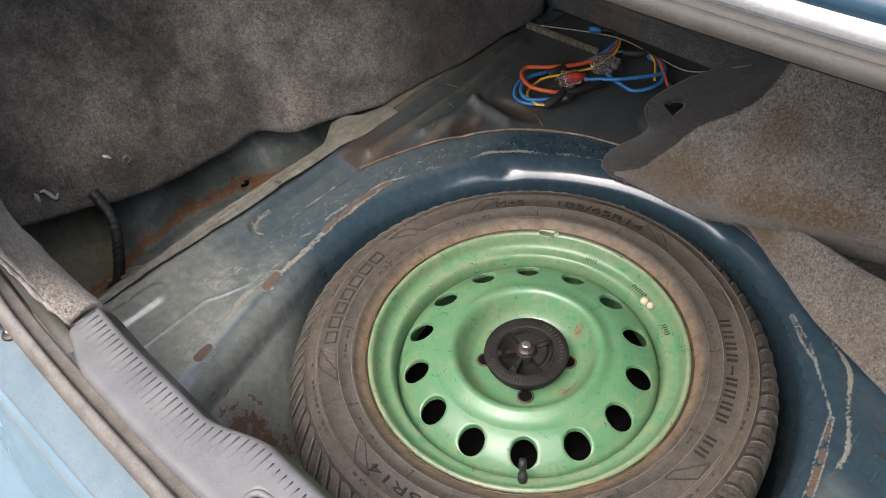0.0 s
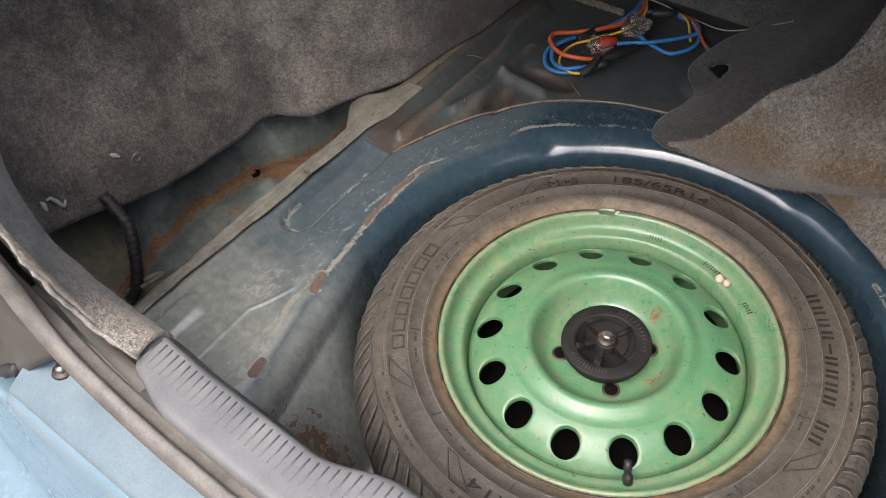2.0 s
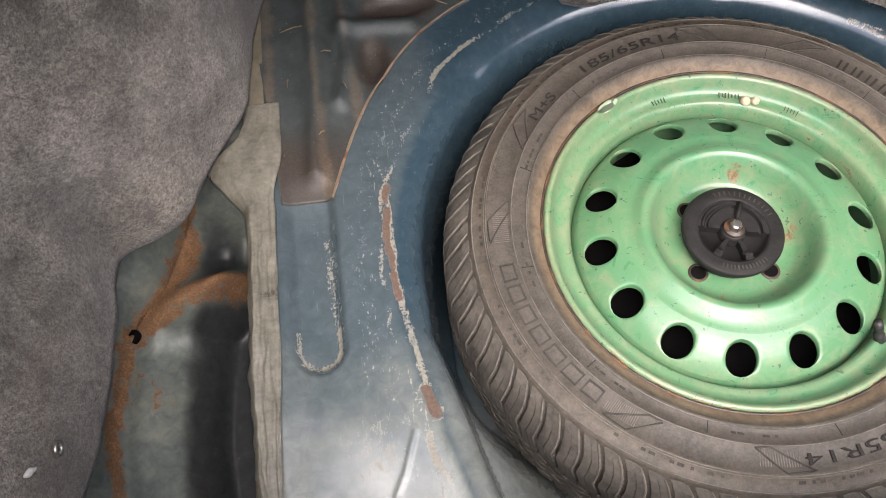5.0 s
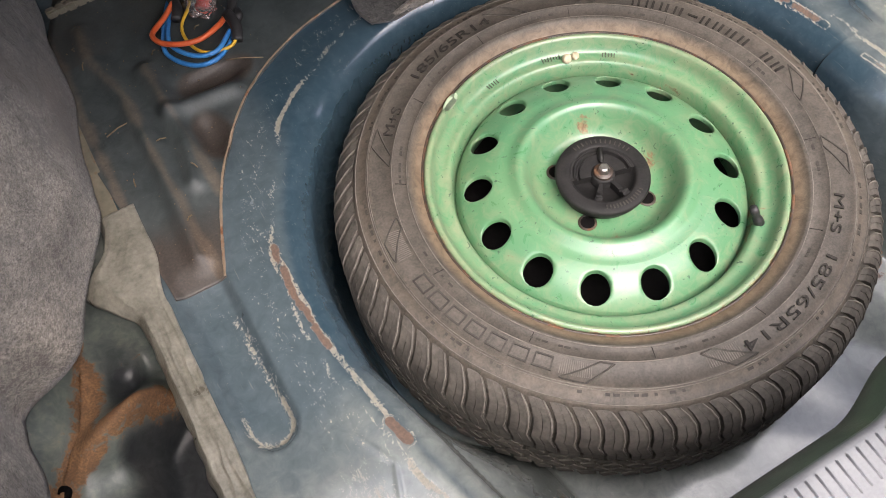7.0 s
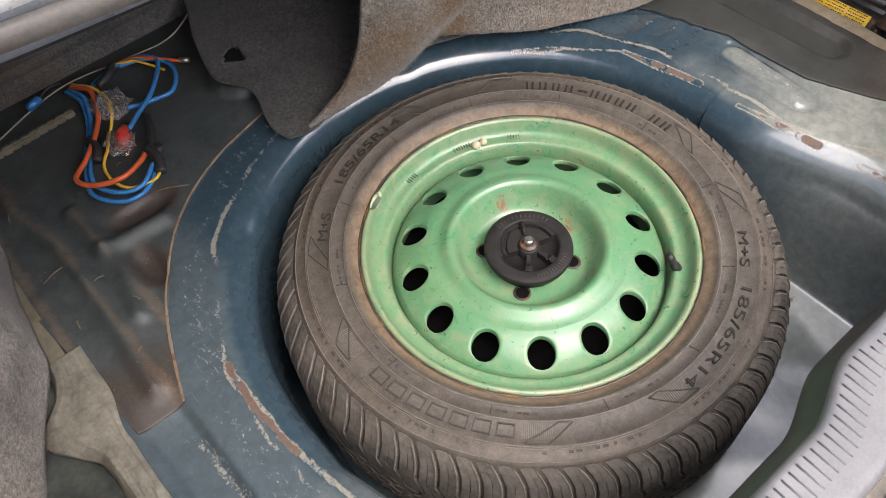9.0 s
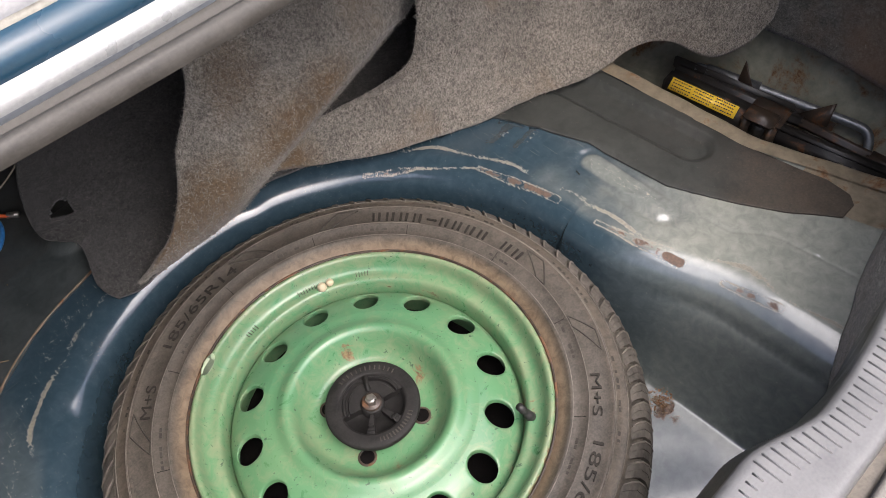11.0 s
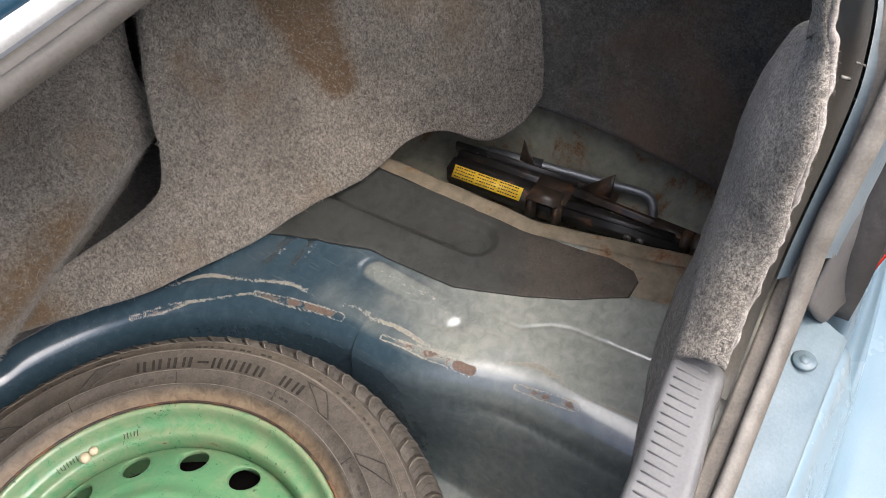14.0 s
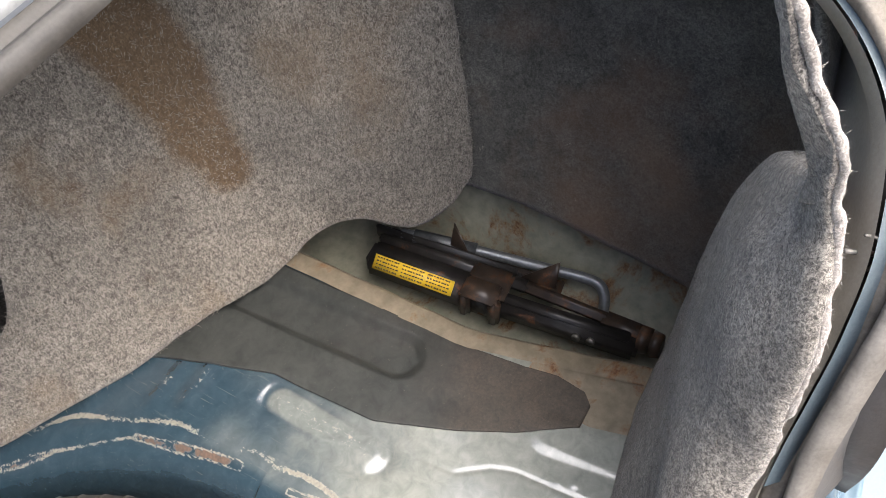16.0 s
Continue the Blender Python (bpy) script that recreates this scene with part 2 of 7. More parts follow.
def tyre_rubber():
    """Sidewall rubber, with tan dust towards the bead."""
    m, nt, b = material("sidewall_rubber", 0.58, 0.0, 0.4)
    v = coords(nt)
    n1, n2, n3 = noise_tex(nt, v, 16, 5, 0.65), noise_tex(nt, v, 75, 5, 0.7, 0.6), noise_tex(nt, v, 420, 3)
    f = calc(nt, "ADD", calc(nt, "MULTIPLY", n1, 0.3), calc(nt, "ADD", calc(nt, "MULTIPLY", n2, 0.4), calc(nt, "MULTIPLY", n3, 0.3)))
    col = ramp(nt, f, ((0.34, (0.026, 0.0235, 0.020)), (0.66, (0.104, 0.091, 0.075))))
    at = nt.nodes.new("ShaderNodeAttribute")
    at.attribute_name = "wear"
    sep = nt.nodes.new("ShaderNodeSeparateColor")
    nt.links.new(at.outputs["Color"], sep.inputs[0])
    d = ramp(nt, calc(nt, "MULTIPLY", sep.outputs[0], calc(nt, "ADD", n2, 0.4)), ((0.15, 0.0), (0.75, 0.85)))
    col = mix(nt, d, col, ramp(nt, n2, ((0.3, (0.12, 0.083, 0.05)), (0.7, (0.22, 0.165, 0.11)))))
    nt.links.new(col, b.inputs["Base Color"])
    bump(nt, b, calc(nt, "ADD", calc(nt, "MULTIPLY", n2, 0.5), calc(nt, "MULTIPLY", n3, 0.5)), 0.45, 0.0007)
    return m


def clear(name):
    m, nt, b = material(name, 0.12)
    b.inputs["Base Color"].default_value = (0.95, 0.93, 0.9, 1)
    b.inputs["Transmission Weight"].default_value = 0.9
    b.inputs["IOR"].default_value = 1.45
    return m


M_PAN = pan_paint()
M_PAD = pad_sheet()
M_PADR = pad_sheet("bitumen_pad_dusty", (0.017, 0.020, 0.019), (0.050, 0.054, 0.049))
M_POCKET = pocket_paint()
M_POCKETR = rusty_panel("pocket_primer_dusty", (0.17, 0.177, 0.140), (0.30, 0.291, 0.228), 0.56, 12, (0.25, 0.175, 0.095))
M_DUST = rusty_panel("dusty_ledge", (0.15, 0.125, 0.088), (0.265, 0.228, 0.165), 0.35, 16, (0.24, 0.145, 0.07))
M_TAPE = plain("sealing_tape", (0.075, 0.072, 0.056), (0.25, 0.24, 0.20), 30, 0.38, bump_d=0.002, fine=180)
M_FELT_SIDE = felt("dark_felt", (0.034, 0.030, 0.025), (0.175, 0.160, 0.138), (0.075, 0.054, 0.038), amount=0.6, patch=(0.4, 2.0), lumps=0.007)
M_FELT_BLACK = felt("black_felt", (0.010, 0.010, 0.010), (0.078, 0.076, 0.071), (0.04, 0.03, 0.025), amount=0.3)
M_FELT_WALL = felt("charcoal_felt", (0.029, 0.029, 0.026), (0.130, 0.127, 0.113), (0.165, 0.10, 0.06), stain_scale=3.6, amount=0.6, patch=(0.55, 1.45))
M_FELT_GREY = felt("grey_felt", (0.060, 0.053, 0.043), (0.310, 0.284, 0.243), (0.15, 0.105, 0.062), (900, 900, 380), 7.5, 0.5, mask=(0.115, 0.075, 0.038))
M_FELT_CORNER = felt("corner_felt", (0.036, 0.033, 0.028), (0.330, 0.306, 0.262), (0.10, 0.080, 0.06), amount=0.4, patch=(0.6, 1.4), lumps=0.003)
M_FELT_EDGE = felt("torn_felt", (0.18, 0.165, 0.145), (0.44, 0.41, 0.37))
M_TYRE = plain("dusty_rubber", (0.055, 0.050, 0.044), (0.20, 0.18, 0.155), 22, 0.8, bump_d=0.0006, fine=240, spec=0.3)
M_TREAD = plain("tread_rubber", (0.036, 0.033, 0.029), (0.125, 0.113, 0.097), 30, 0.85, bump_d=0.001, fine=200, spec=0.3)
M_LETTER = plain("raised_rubber", (0.012, 0.011, 0.010), (0.042, 0.038, 0.033), 40, 0.7, spec=0.15)
M_PANEL = plain("moulded_rubber", (0.026, 0.024, 0.021), (0.075, 0.068, 0.059), 40, 0.7, spec=0.2)
M_SKIRT = plain("dark_grey_plastic", (0.022, 0.022, 0.022), (0.055, 0.054, 0.052), 30, 0.4)
M_GREEN = wheel_paint()
M_TYRE_DUSTY = tyre_rubber()
M_BLACKP = plain("black_plastic", (0.010, 0.010, 0.011), (0.034, 0.033, 0.033), 90, 0.55)
M_CLAMP = plain("clamp_plastic", (0.007, 0.007, 0.007), (0.024, 0.023, 0.022), 90, 0.6, spec=0.22)
# near-black colour that paints the shade inside holes
M_HOLE_SHADE = plain("dark_hole", (0.003, 0.003, 0.003), (0.008, 0.007, 0.007), 60, 0.95, spec=0.05)
M_STEEL = plain("zinc_steel", (0.30, 0.29, 0.27), (0.58, 0.56, 0.52), 120, 0.35, 0.9)
M_SCUFF = plain("grey_sill_plastic", (0.108, 0.110, 0.112), (0.172, 0.174, 0.174), 26, 0.42, bump_d=0.0004)
M_RUBBER = plain("worn_seal_rubber", (0.085, 0.080, 0.070), (0.21, 0.198, 0.175), 45, 0.6, bump_d=0.0006)
# the blue body paint, paled in its colour for the sky's reflection
M_BODY_SKYLIT = plain("pale_blue_paint", (0.125, 0.195, 0.238), (0.16, 0.232, 0.275), 7, 0.2, bump_d=0.0001)
M_BODY_EDGE = plain("dusty_blue_paint", (0.085, 0.130, 0.155), (0.155, 0.205, 0.230), 22, 0.4, bump_d=0.0004)
M_BODY_DARK = plain("deep_blue_paint", (0.012, 0.042, 0.072), (0.020, 0.058, 0.094), 14, 0.25, bump_d=0.0002)
# gutter metal, its colour brightened for the sky reflected in it
M_GUTTER_SHEEN = plain("bright_gutter_metal", (0.27, 0.28, 0.275), (0.42, 0.425, 0.41), 20, 0.35, 0.3)
M_JACK = rusty_panel("jack_black_paint", (0.010, 0.009, 0.009), (0.028, 0.026, 0.024), 0.25, 26, (0.17, 0.08, 0.04))
M_JACK_RUST = rusty_panel("jack_rusty_steel", (0.022, 0.017, 0.014), (0.060, 0.041, 0.029), 0.5, 34, (0.15, 0.080, 0.042))
M_YELLOW = plain("yellow_label", (0.62, 0.40, 0.02), (0.80, 0.55, 0.04), 60, 0.5)
M_CLIP = plain("dull_steel", (0.10, 0.095, 0.085), (0.24, 0.23, 0.21), 160, 0.5, 0.6)
M_INK = plain("label_ink", (0.04, 0.03, 0.02), (0.07, 0.06, 0.05), 60, 0.5)
M_RED_LENS = plain("red_lens", (0.45, 0.02, 0.015), (0.6, 0.04, 0.02), 30, 0.15)
M_GROUND = plain("ground_dirt", (0.22, 0.18, 0.13), (0.38, 0.32, 0.25), 6, 0.95, bump_d=0.004, fine=60)
M_CLEAR = clear("clear_tape")
M_WIRE = {
    "blue": plain("blue_wire", (0.02, 0.12, 0.34), (0.05, 0.24, 0.55), 90, 0.4),
    "orange": plain("orange_wire", (0.45, 0.07, 0.02), (0.62, 0.13, 0.04), 90, 0.4),
    "yellow": plain("yellow_wire", (0.55, 0.32, 0.02), (0.72, 0.45, 0.05), 90, 0.4),
    "red": plain("red_plug", (0.45, 0.03, 0.02), (0.62, 0.06, 0.04), 90, 0.35),
}

# ---- building helpers ----


def thing(name, at, label, category, group="", kind=""):
    ob = new(name)
    ob.location = at
    ob.empty_display_size = 0.05
    return tagged(ob, label, category, group, kind)


def part(name, bm, mat, parent=None, label="", smooth=True, mats=()):
    """One mesh object out of a bmesh in world coordinates, under a thing or a part."""
    me = bpy.data.meshes.new(name)
    for f in bm.faces:
        f.smooth = smooth
    bm.to_mesh(me)
    bm.free()
    for m in (mat, *mats):
        me.materials.append(m)
    ob = new(name, me)
    if parent is not None:
        ob.parent = parent
        ob.matrix_parent_inverse = Matrix.Translation(-parent.location)
    if label:
        tagged(ob, label)
    return ob


def box(bm, centre, size, rot=None, bevel=0.0):
    m = Matrix.Translation(centre) @ (rot or Matrix.Identity(4)) @ Matrix.Diagonal((*size, 1))
    vs = bmesh.ops.create_cube(bm, size=1, matrix=m)["verts"]
    if bevel:
        es = list({e for v in vs for e in v.link_edges})
        bmesh.ops.bevel(bm, geom=es, offset=bevel, segments=2, affect="EDGES")


def tube(bm, pts, radius, sides=8, closed=False, caps=True):
    """A round bar along a line of points; radius may be a list."""
    pts = [Vector(p) for p in pts]
    n = len(pts)
    rings = []
    ref = Vector((0, 0, 1))
    for i, p in enumerate(pts):
        a, b = (pts[i - 1], pts[(i + 1) % n]) if closed else (pts[max(i - 1, 0)], pts[min(i + 1, n - 1)])
        d = (b - a).normalized()
        if abs(d.dot(ref)) > 0.97:
            ref = Vector((1, 0, 0)) if abs(d.x) < 0.9 else Vector((0, 1, 0))
        s = d.cross(ref).normalized()
        u = s.cross(d).normalized()
        ref = u
        r = radius[i] if isinstance(radius, (list, tuple)) else radius
        rings.append([bm.verts.new(p + r * (math.cos(k * math.tau / sides) * s + math.sin(k * math.tau / sides) * u)) for k in range(sides)])
    for i in range(n if closed else n - 1):
        a, b = rings[i], rings[(i + 1) % n]
        for k in range(sides):
            bm.faces.new((a[k], a[(k + 1) % sides], b[(k + 1) % sides], b[k]))
    if caps and not closed:
        bm.faces.new(rings[0][::-1])
        bm.faces.new(rings[-1])


def spline(pts, steps=8, closed=False):
    """Smooth points through the given ones (Catmull-Rom)."""
    pts = [Vector(p) for p in pts]
    n = len(pts)
    out = []
    for i in range(n if closed else n - 1):
        if closed:
            a, b, c, d = pts[i - 1], pts[i], pts[(i + 1) % n], pts[(i + 2) % n]
        else:
            a, b, c, d = pts[max(i - 1, 0)], pts[i], pts[i + 1], pts[min(i + 2, n - 1)]
        for k in range(steps):
            t = k / steps
            out.append(0.5 * (2 * b + (c - a) * t + (2 * a - 5 * b + 4 * c - d) * t * t + (3 * b - a - 3 * c + d) * t ** 3))
    if not closed:
        out.append(pts[-1])
    return out


def resample(pts, n):
    pts = [Vector(p) for p in pts]
    s = [0.0]
    for a, b in zip(pts, pts[1:]):
        s.append(s[-1] + (b - a).length)
    out, j = [], 0
    for i in range(n):
        q = s[-1] * i / (n - 1)
        while j < len(pts) - 2 and s[j + 1] < q:
            j += 1
        f = (q - s[j]) / max(s[j + 1] - s[j], 1e-9)
        out.append(pts[j].lerp(pts[j + 1], min(max(f, 0), 1)))
    return out


def grid(bm, rows):
    """Quads over rows of points."""
    vs = [[bm.verts.new(p) for p in r] for r in rows]
    for a, b in zip(vs, vs[1:]):
        for i in range(len(a) - 1):
            bm.faces.new((a[i], a[i + 1], b[i + 1], b[i]))
    return vs


def loft(bm, curves, across=40, along=24, rough=0.0, freq=12.0, seed=0.0):
    """A sheet through several curves, smooth in both directions, with a little unevenness."""
    cs = [resample(spline(c, 8), across) for c in curves]
    rows = []
    cols = [resample(spline([c[i] for c in cs], 8), along) for i in range(across)]
    for j in range(along):
        row = []
        for i in range(across):
            p = cols[i][j]
            if rough:
                p = p + Vector(noise.noise_vector(p * freq + Vector((seed, seed, seed)))) * rough + Vector(noise.noise_vector(p * freq * 4)) * rough * 0.25
            row.append(p)
        rows.append(row)
    return grid(bm, rows)


def thicken(bm, t):
    """Give a sheet its thickness, with closed edges."""
    bm.normal_update()
    faces = list(bm.faces)
    off = {v: v.co - v.normal * t for v in bm.verts}
    rim = [e for e in bm.edges if len(e.link_faces) == 1]
    back = {v: bm.verts.new(c) for v, c in off.items()}
    for f in faces:
        bm.faces.new([back[v] for v in reversed(f.verts)])
    for e in rim:
        a, b = e.verts
        bm.faces.new((a, b, back[b], back[a]))
    bmesh.ops.recalc_face_normals(bm, faces=bm.faces)


def revolve(bm, profile, segs=96, centre=(0, 0), closed=False):
    rings = []
    for k in range(segs):
        a = math.tau * k / segs
        rings.append([bm.verts.new((centre[0] + r * math.cos(a), centre[1] + r * math.sin(a), z)) for r, z in profile])
    n = len(profile)
    for k in range(segs):
        a, b = rings[k], rings[(k + 1) % segs]
        for i in range(n if closed else n - 1):
            j = (i + 1) % n
            bm.faces.new((a[i], b[i], b[j], a[j]))


def sweep(bm, path, section, closed=False):
    """A strip with the given (out, up) section along a path in a roughly level or standing plane."""
    path = [Vector(p) for p in path]
    n = len(path)
    rings = []
    for i, p in enumerate(path):
        a, b = (path[i - 1], path[(i + 1) % n]) if closed else (path[max(i - 1, 0)], path[min(i + 1, n - 1)])
        d = (b - a).normalized()
        up = Vector((0, 0.55, 1)).normalized()
        up = (up - up.dot(d) * d)
        if up.length < 0.3:
            up = Vector((0, 1, 0)) - d.y * d
        up.normalize()
        side = d.cross(up).normalized()
        rings.append([bm.verts.new(p + side * s + up * u) for s, u in section])
    m = len(section)
    for i in range(n if closed else n - 1):
        a, b = rings[i], rings[(i + 1) % n]
        for k in range(m):
            bm.faces.new((a[k], a[(k + 1) % m], b[(k + 1) % m], b[k]))
    if not closed:
        bm.faces.new(rings[0][::-1])
        bm.faces.new(rings[-1])
    bmesh.ops.recalc_face_normals(bm, faces=bm.faces)


def sstep(a, b, x):
    t = np.clip((x - a) / (b - a), 0, 1)
    return t * t * (3 - 2 * t)


def capsule(x, y, a, b):
    """The distance from the line between two points of the plan."""
    ax, ay = a
    dx, dy = b[0] - ax, b[1] - ay
    t = np.clip(((x - ax) * dx + (y - ay) * dy) / (dx * dx + dy * dy), 0, 1)
    return np.hypot(x - ax - t * dx, y - ay - t * dy)


def chain(x, y, pts):
    return np.minimum.reduce([capsule(x, y, a, b) for a, b in zip(pts, pts[1:])])


# ---- the car's floor ----
LEDGE, WELL = -0.028, -0.205


def well_in(x, y):
    """How far a point of the plan lies inside the rim of the spare-wheel well."""
    left = 0.352 - 0.26 * np.clip(-0.06 - y, 0, 0.3)
    right = 0.348 + 0.038 * sstep(-0.05, -0.22, y)
    front = 0.352 - np.hypot(x, np.maximum(y, 0))
    return np.where(y > 0, front, np.minimum(x + left, right - x))


def left_edge(y):
    return -0.485 + 0 * y


def right_edge(y):
    return 0.577 + 0.25 * np.clip(-0.1 - y, 0, 1)


def pan_height(x, y):
    d = well_in(x, y)
    s = np.clip((d + 0.012) / 0.045, 0, 1)
    z = LEDGE - 0.04 * (1 - np.sqrt(np.clip(1 - s * s, 0, 1)))
    soft = sstep(-0.10, -0.22, y) * sstep(-0.12, -0.22, x)  # the wall runs out gently at the left rear
    z = z - (LEDGE - 0.04 - WELL) * sstep(0.030 - 0.012 * soft, 0.056 + 0.085 * soft + 0.030 * sstep(-0.08, -0.2, y) * sstep(0.2, 0.25, x), d)
    flat = sstep(-0.006, -0.02, d)
    # pressed grooves and beads
    for a, b, w, h in (((-0.431, 0.10), (-0.430, -0.072), 0.026, -0.012), ((-0.434, -0.258), (-0.434, -0.36), 0.020, 0.0042),
                       ((0.516, -0.222), (0.525, -0.31), 0.021, 0.0011), ((0.512, 0.16), (0.521, -0.045), 0.027, -0.008),
                       ((-0.10, 0.46), (0.3, 0.48), 0.04, 0.01)):
        z = z + h * sstep(w + 0.004, w - 0.010, capsule(x, y, a, b)) * flat * (sstep(0.13, 0.06, y) if a[1] == 0.10 else 1.0)
    for line in (((-0.427, 0.50), (-0.431, 0.44), (-0.413, 0.366), (-0.413, 0.245), (-0.420, 0.125)), ((-0.377, 0.40), (-0.377, 0.337), (-0.375, 0.269), (-0.388, 0.215)), ((-0.377, 0.32), (-0.33, 0.318), (-0.30, 0.315))):
        z = z + 0.010 * np.exp(-(chain(x, y, line) / 0.011) ** 2) * flat
    z = z - 0.0032 * np.exp(-((capsule(x, y, (0.419, 0.030), (0.414, -0.075)) - 0.021) / 0.0075) ** 2) * flat
    for a, b in (((0.323, 0.209), (0.371, 0.204)), ((0.359, 0.150), (0.398, 0.150)), ((0.372, 0.120), (0.415, 0.122))):
        z = z + 0.0032 * np.exp(-(capsule(x, y, a, b) / 0.0095) ** 2)
    for cx, cy, rx, ry in ((-0.315, 0.348, 0.04, 0.016), (-0.347, 0.268, 0.015, 0.026)):
        z = z - 0.010 * np.exp(-(((x - cx) / rx) ** 2 + ((y - cy) / ry) ** 2) ** 2)
    for cx, cy in ((0.475, -0.248), (0.481, -0.262)):
        z = z + 0.0006 * np.exp(-((x - cx) ** 2 + (y - cy) ** 2) / 0.00002)
    # a step where two pressings meet
    for line, sgn in ((((-0.365, -0.38), (-0.368, -0.298), (-0.371, -0.219), (-0.361, -0.20), (-0.348, -0.163), (-0.367, -0.124)), 1), (((0.474, -0.34), (0.471, -0.30), (0.465, -0.208), (0.457, -0.186), (0.436, -0.158), (0.434, -0.12), (0.446, -0.10), (0.461, -0.083)), -0.6)):
        z = z + sgn * 0.0011 * sstep(0.004, 0.0005, chain(x, y, line)) * flat
    # the thin sheet waves a little
    for kx, ky, ph in ((31, 12, 0.4), (-14, 37, 2.1), (52, -33, 4.0), (23, 61, 1.2), (71, 44, 5.1)):
        z = z + 0.00022 * np.sin(kx * x + ky * y + ph)
    # dents of the well's rim
    for cx, cy in ((-0.235, 0.235), (0.085, 0.335)):
        z = z - 0.0035 * np.exp(-((x - cx) ** 2 + (y - cy) ** 2) / 0.00035)
    return z


def pan_wear(x, y):
    d = well_in(x, y)
    jit = np.array([noise.noise(Vector((a * 18, b * 18, 3.0))) for a, b in zip(x.ravel(), y.ravel())]).reshape(x.shape)
    thin = np.where(x > 0, sstep(0.10, -0.16, y + 0.07 * jit), 0.85 * sstep(-0.06, -0.26, y + 0.05 * jit) + 0.15)
    thin = thin * sstep(-0.02, 0.03, np.abs(x) - 0.28) * sstep(0.010, -0.004, d)
    rear = sstep(-0.02, -0.22, y + 0.03 * jit)
    thin = np.maximum(thin, rear * np.where(x > 0, 0.48 + 0.06 * jit, 0.68 + 0.06 * jit) * sstep(-0.01, 0.02, d))
    thin = np.clip(np.maximum(thin, sstep(0.056, 0.085, d + 0.02 * jit) * (0.34 + 0.25 * rear)), 0, 1)
    thin = np.maximum(thin, 0.62 * sstep(0.019, 0.012, capsule(x, y, (0.419, 0.034), (0.416, -0.068)) + 0.004 * jit))
    rub = np.clip(0.52 + 0.5 * jit, 0.15, 0.75) * np.exp(-((d + 0.011 + 0.010 * jit) / 0.0042) ** 2)
    rub = np.maximum(rub, 0.30 * np.exp(-((d + 0.03 + 0.012 * jit) / 0.014) ** 2) * (x < 0.1))
    rub = np.maximum(rub, 0.50 * np.exp(-((capsule(x, y, (-0.430, 0.04), (-0.430, -0.070)) - 0.020) / 0.005) ** 2) * (0.45 + 0.55 * (y < -0.05) + 0.3 * (x > -0.43)))
    rub = np.maximum(rub, 0.48 * np.exp(-(chain(x, y, ((-0.417, 0.045), (-0.414, -0.012), (-0.410, -0.06))) / 0.006) ** 2))
    rub = np.maximum(rub, 0.62 * np.exp(-(chain(x, y, ((-0.349, 0.10), (-0.350, -0.005), (-0.344, -0.051), (-0.334, -0.11), (-0.333, -0.123))) / 0.0055) ** 2))
    rub = np.maximum(rub, 0.42 * np.exp(-(chain(x, y, ((-0.322, -0.30), (-0.330, -0.23), (-0.338, -0.17))) / 0.006) ** 2))
    rub = np.maximum(rub, 0.40 * np.exp(-(chain(x, y, ((-0.383, -0.16), (-0.372, -0.19), (-0.40, -0.20))) / 0.018) ** 2))
    rub = np.maximum(rub, 0.30 * sstep(0.016, 0.004, capsule(x, y, (0.417, 0.035), (0.417, -0.07))))
    worn = 0 * x
    for line, r in ((((0.215, 0.252), (0.268, 0.205), (0.300, 0.165), (0.318, 0.140)), 0.0016), (((0.318, 0.140), (0.330, 0.095), (0.337, 0.065)), 0.0034), (((0.338, 0.062), (0.344, 0.030)), 0.0034), (((0.346, -0.03), (0.352, -0.07), (0.358, -0.115)), 0.0048), (((0.372, -0.19), (0.381, -0.255)), 0.0036)):
        c = chain(x, y, line) + 0.004 * jit
        rub = np.maximum(rub, 0.62 * np.exp(-((c - r) / 0.0017) ** 2))
        worn = np.maximum(worn, 0.42 * sstep(r, r * 0.5, c))
    for cx, cy in ((0.345, 0.208), (0.378, 0.152), (0.394, 0.121)):
        rub = np.maximum(rub, 0.40 * np.exp(-(((x - cx) / 0.022) ** 2 + ((y - cy) / 0.006) ** 2)))
    rub = np.maximum(rub, 0.36 * np.exp(-(np.hypot(x + 0.395, y + 0.17) / 0.035) ** 2))
    rub = np.maximum(rub, 0.36 * np.exp(-(np.hypot(x + 0.36, y - 0.11) / 0.03) ** 2))
    rub = np.maximum(rub, 0.22 * sstep(-0.058, -0.045, d) * sstep(-0.006, -0.016, d) * (x < 0) * (y < 0.25))
    rust = worn
    for a, b, r in (((-0.333, -0.127), (-0.328, -0.150), 0.0062), ((0.3495, -0.045), (0.352, -0.065), 0.0018), ((0.359, -0.122), (0.3615, -0.138), 0.0052),
                    ((0.336, 0.075), (0.341, 0.045), 0.0018), ((-0.302, -0.262), (-0.298, -0.28), 0.005)):
        c = capsule(x, y, a, b) + 0.005 * jit
        rust = np.maximum(rust, sstep(r, r * 0.55, c))
        rub = np.maximum(rub, 0.5 * np.exp(-((c - r * 1.1) / 0.0014) ** 2))
    rust = np.maximum(rust, 0.7 * sstep(0.0075, 0.001, chain(x, y, ((-0.348, 0.10), (-0.354, 0.04), (-0.349, -0.03)))))
    rust = np.maximum(rust, 0.60 * np.exp(-(np.hypot(x - 0.285, y + 0.20) / 0.022) ** 2))
    rust = np.maximum(rust, 0.66 * np.exp(-(np.hypot(x + 0.22, y + 0.28) / 0.045) ** 2))
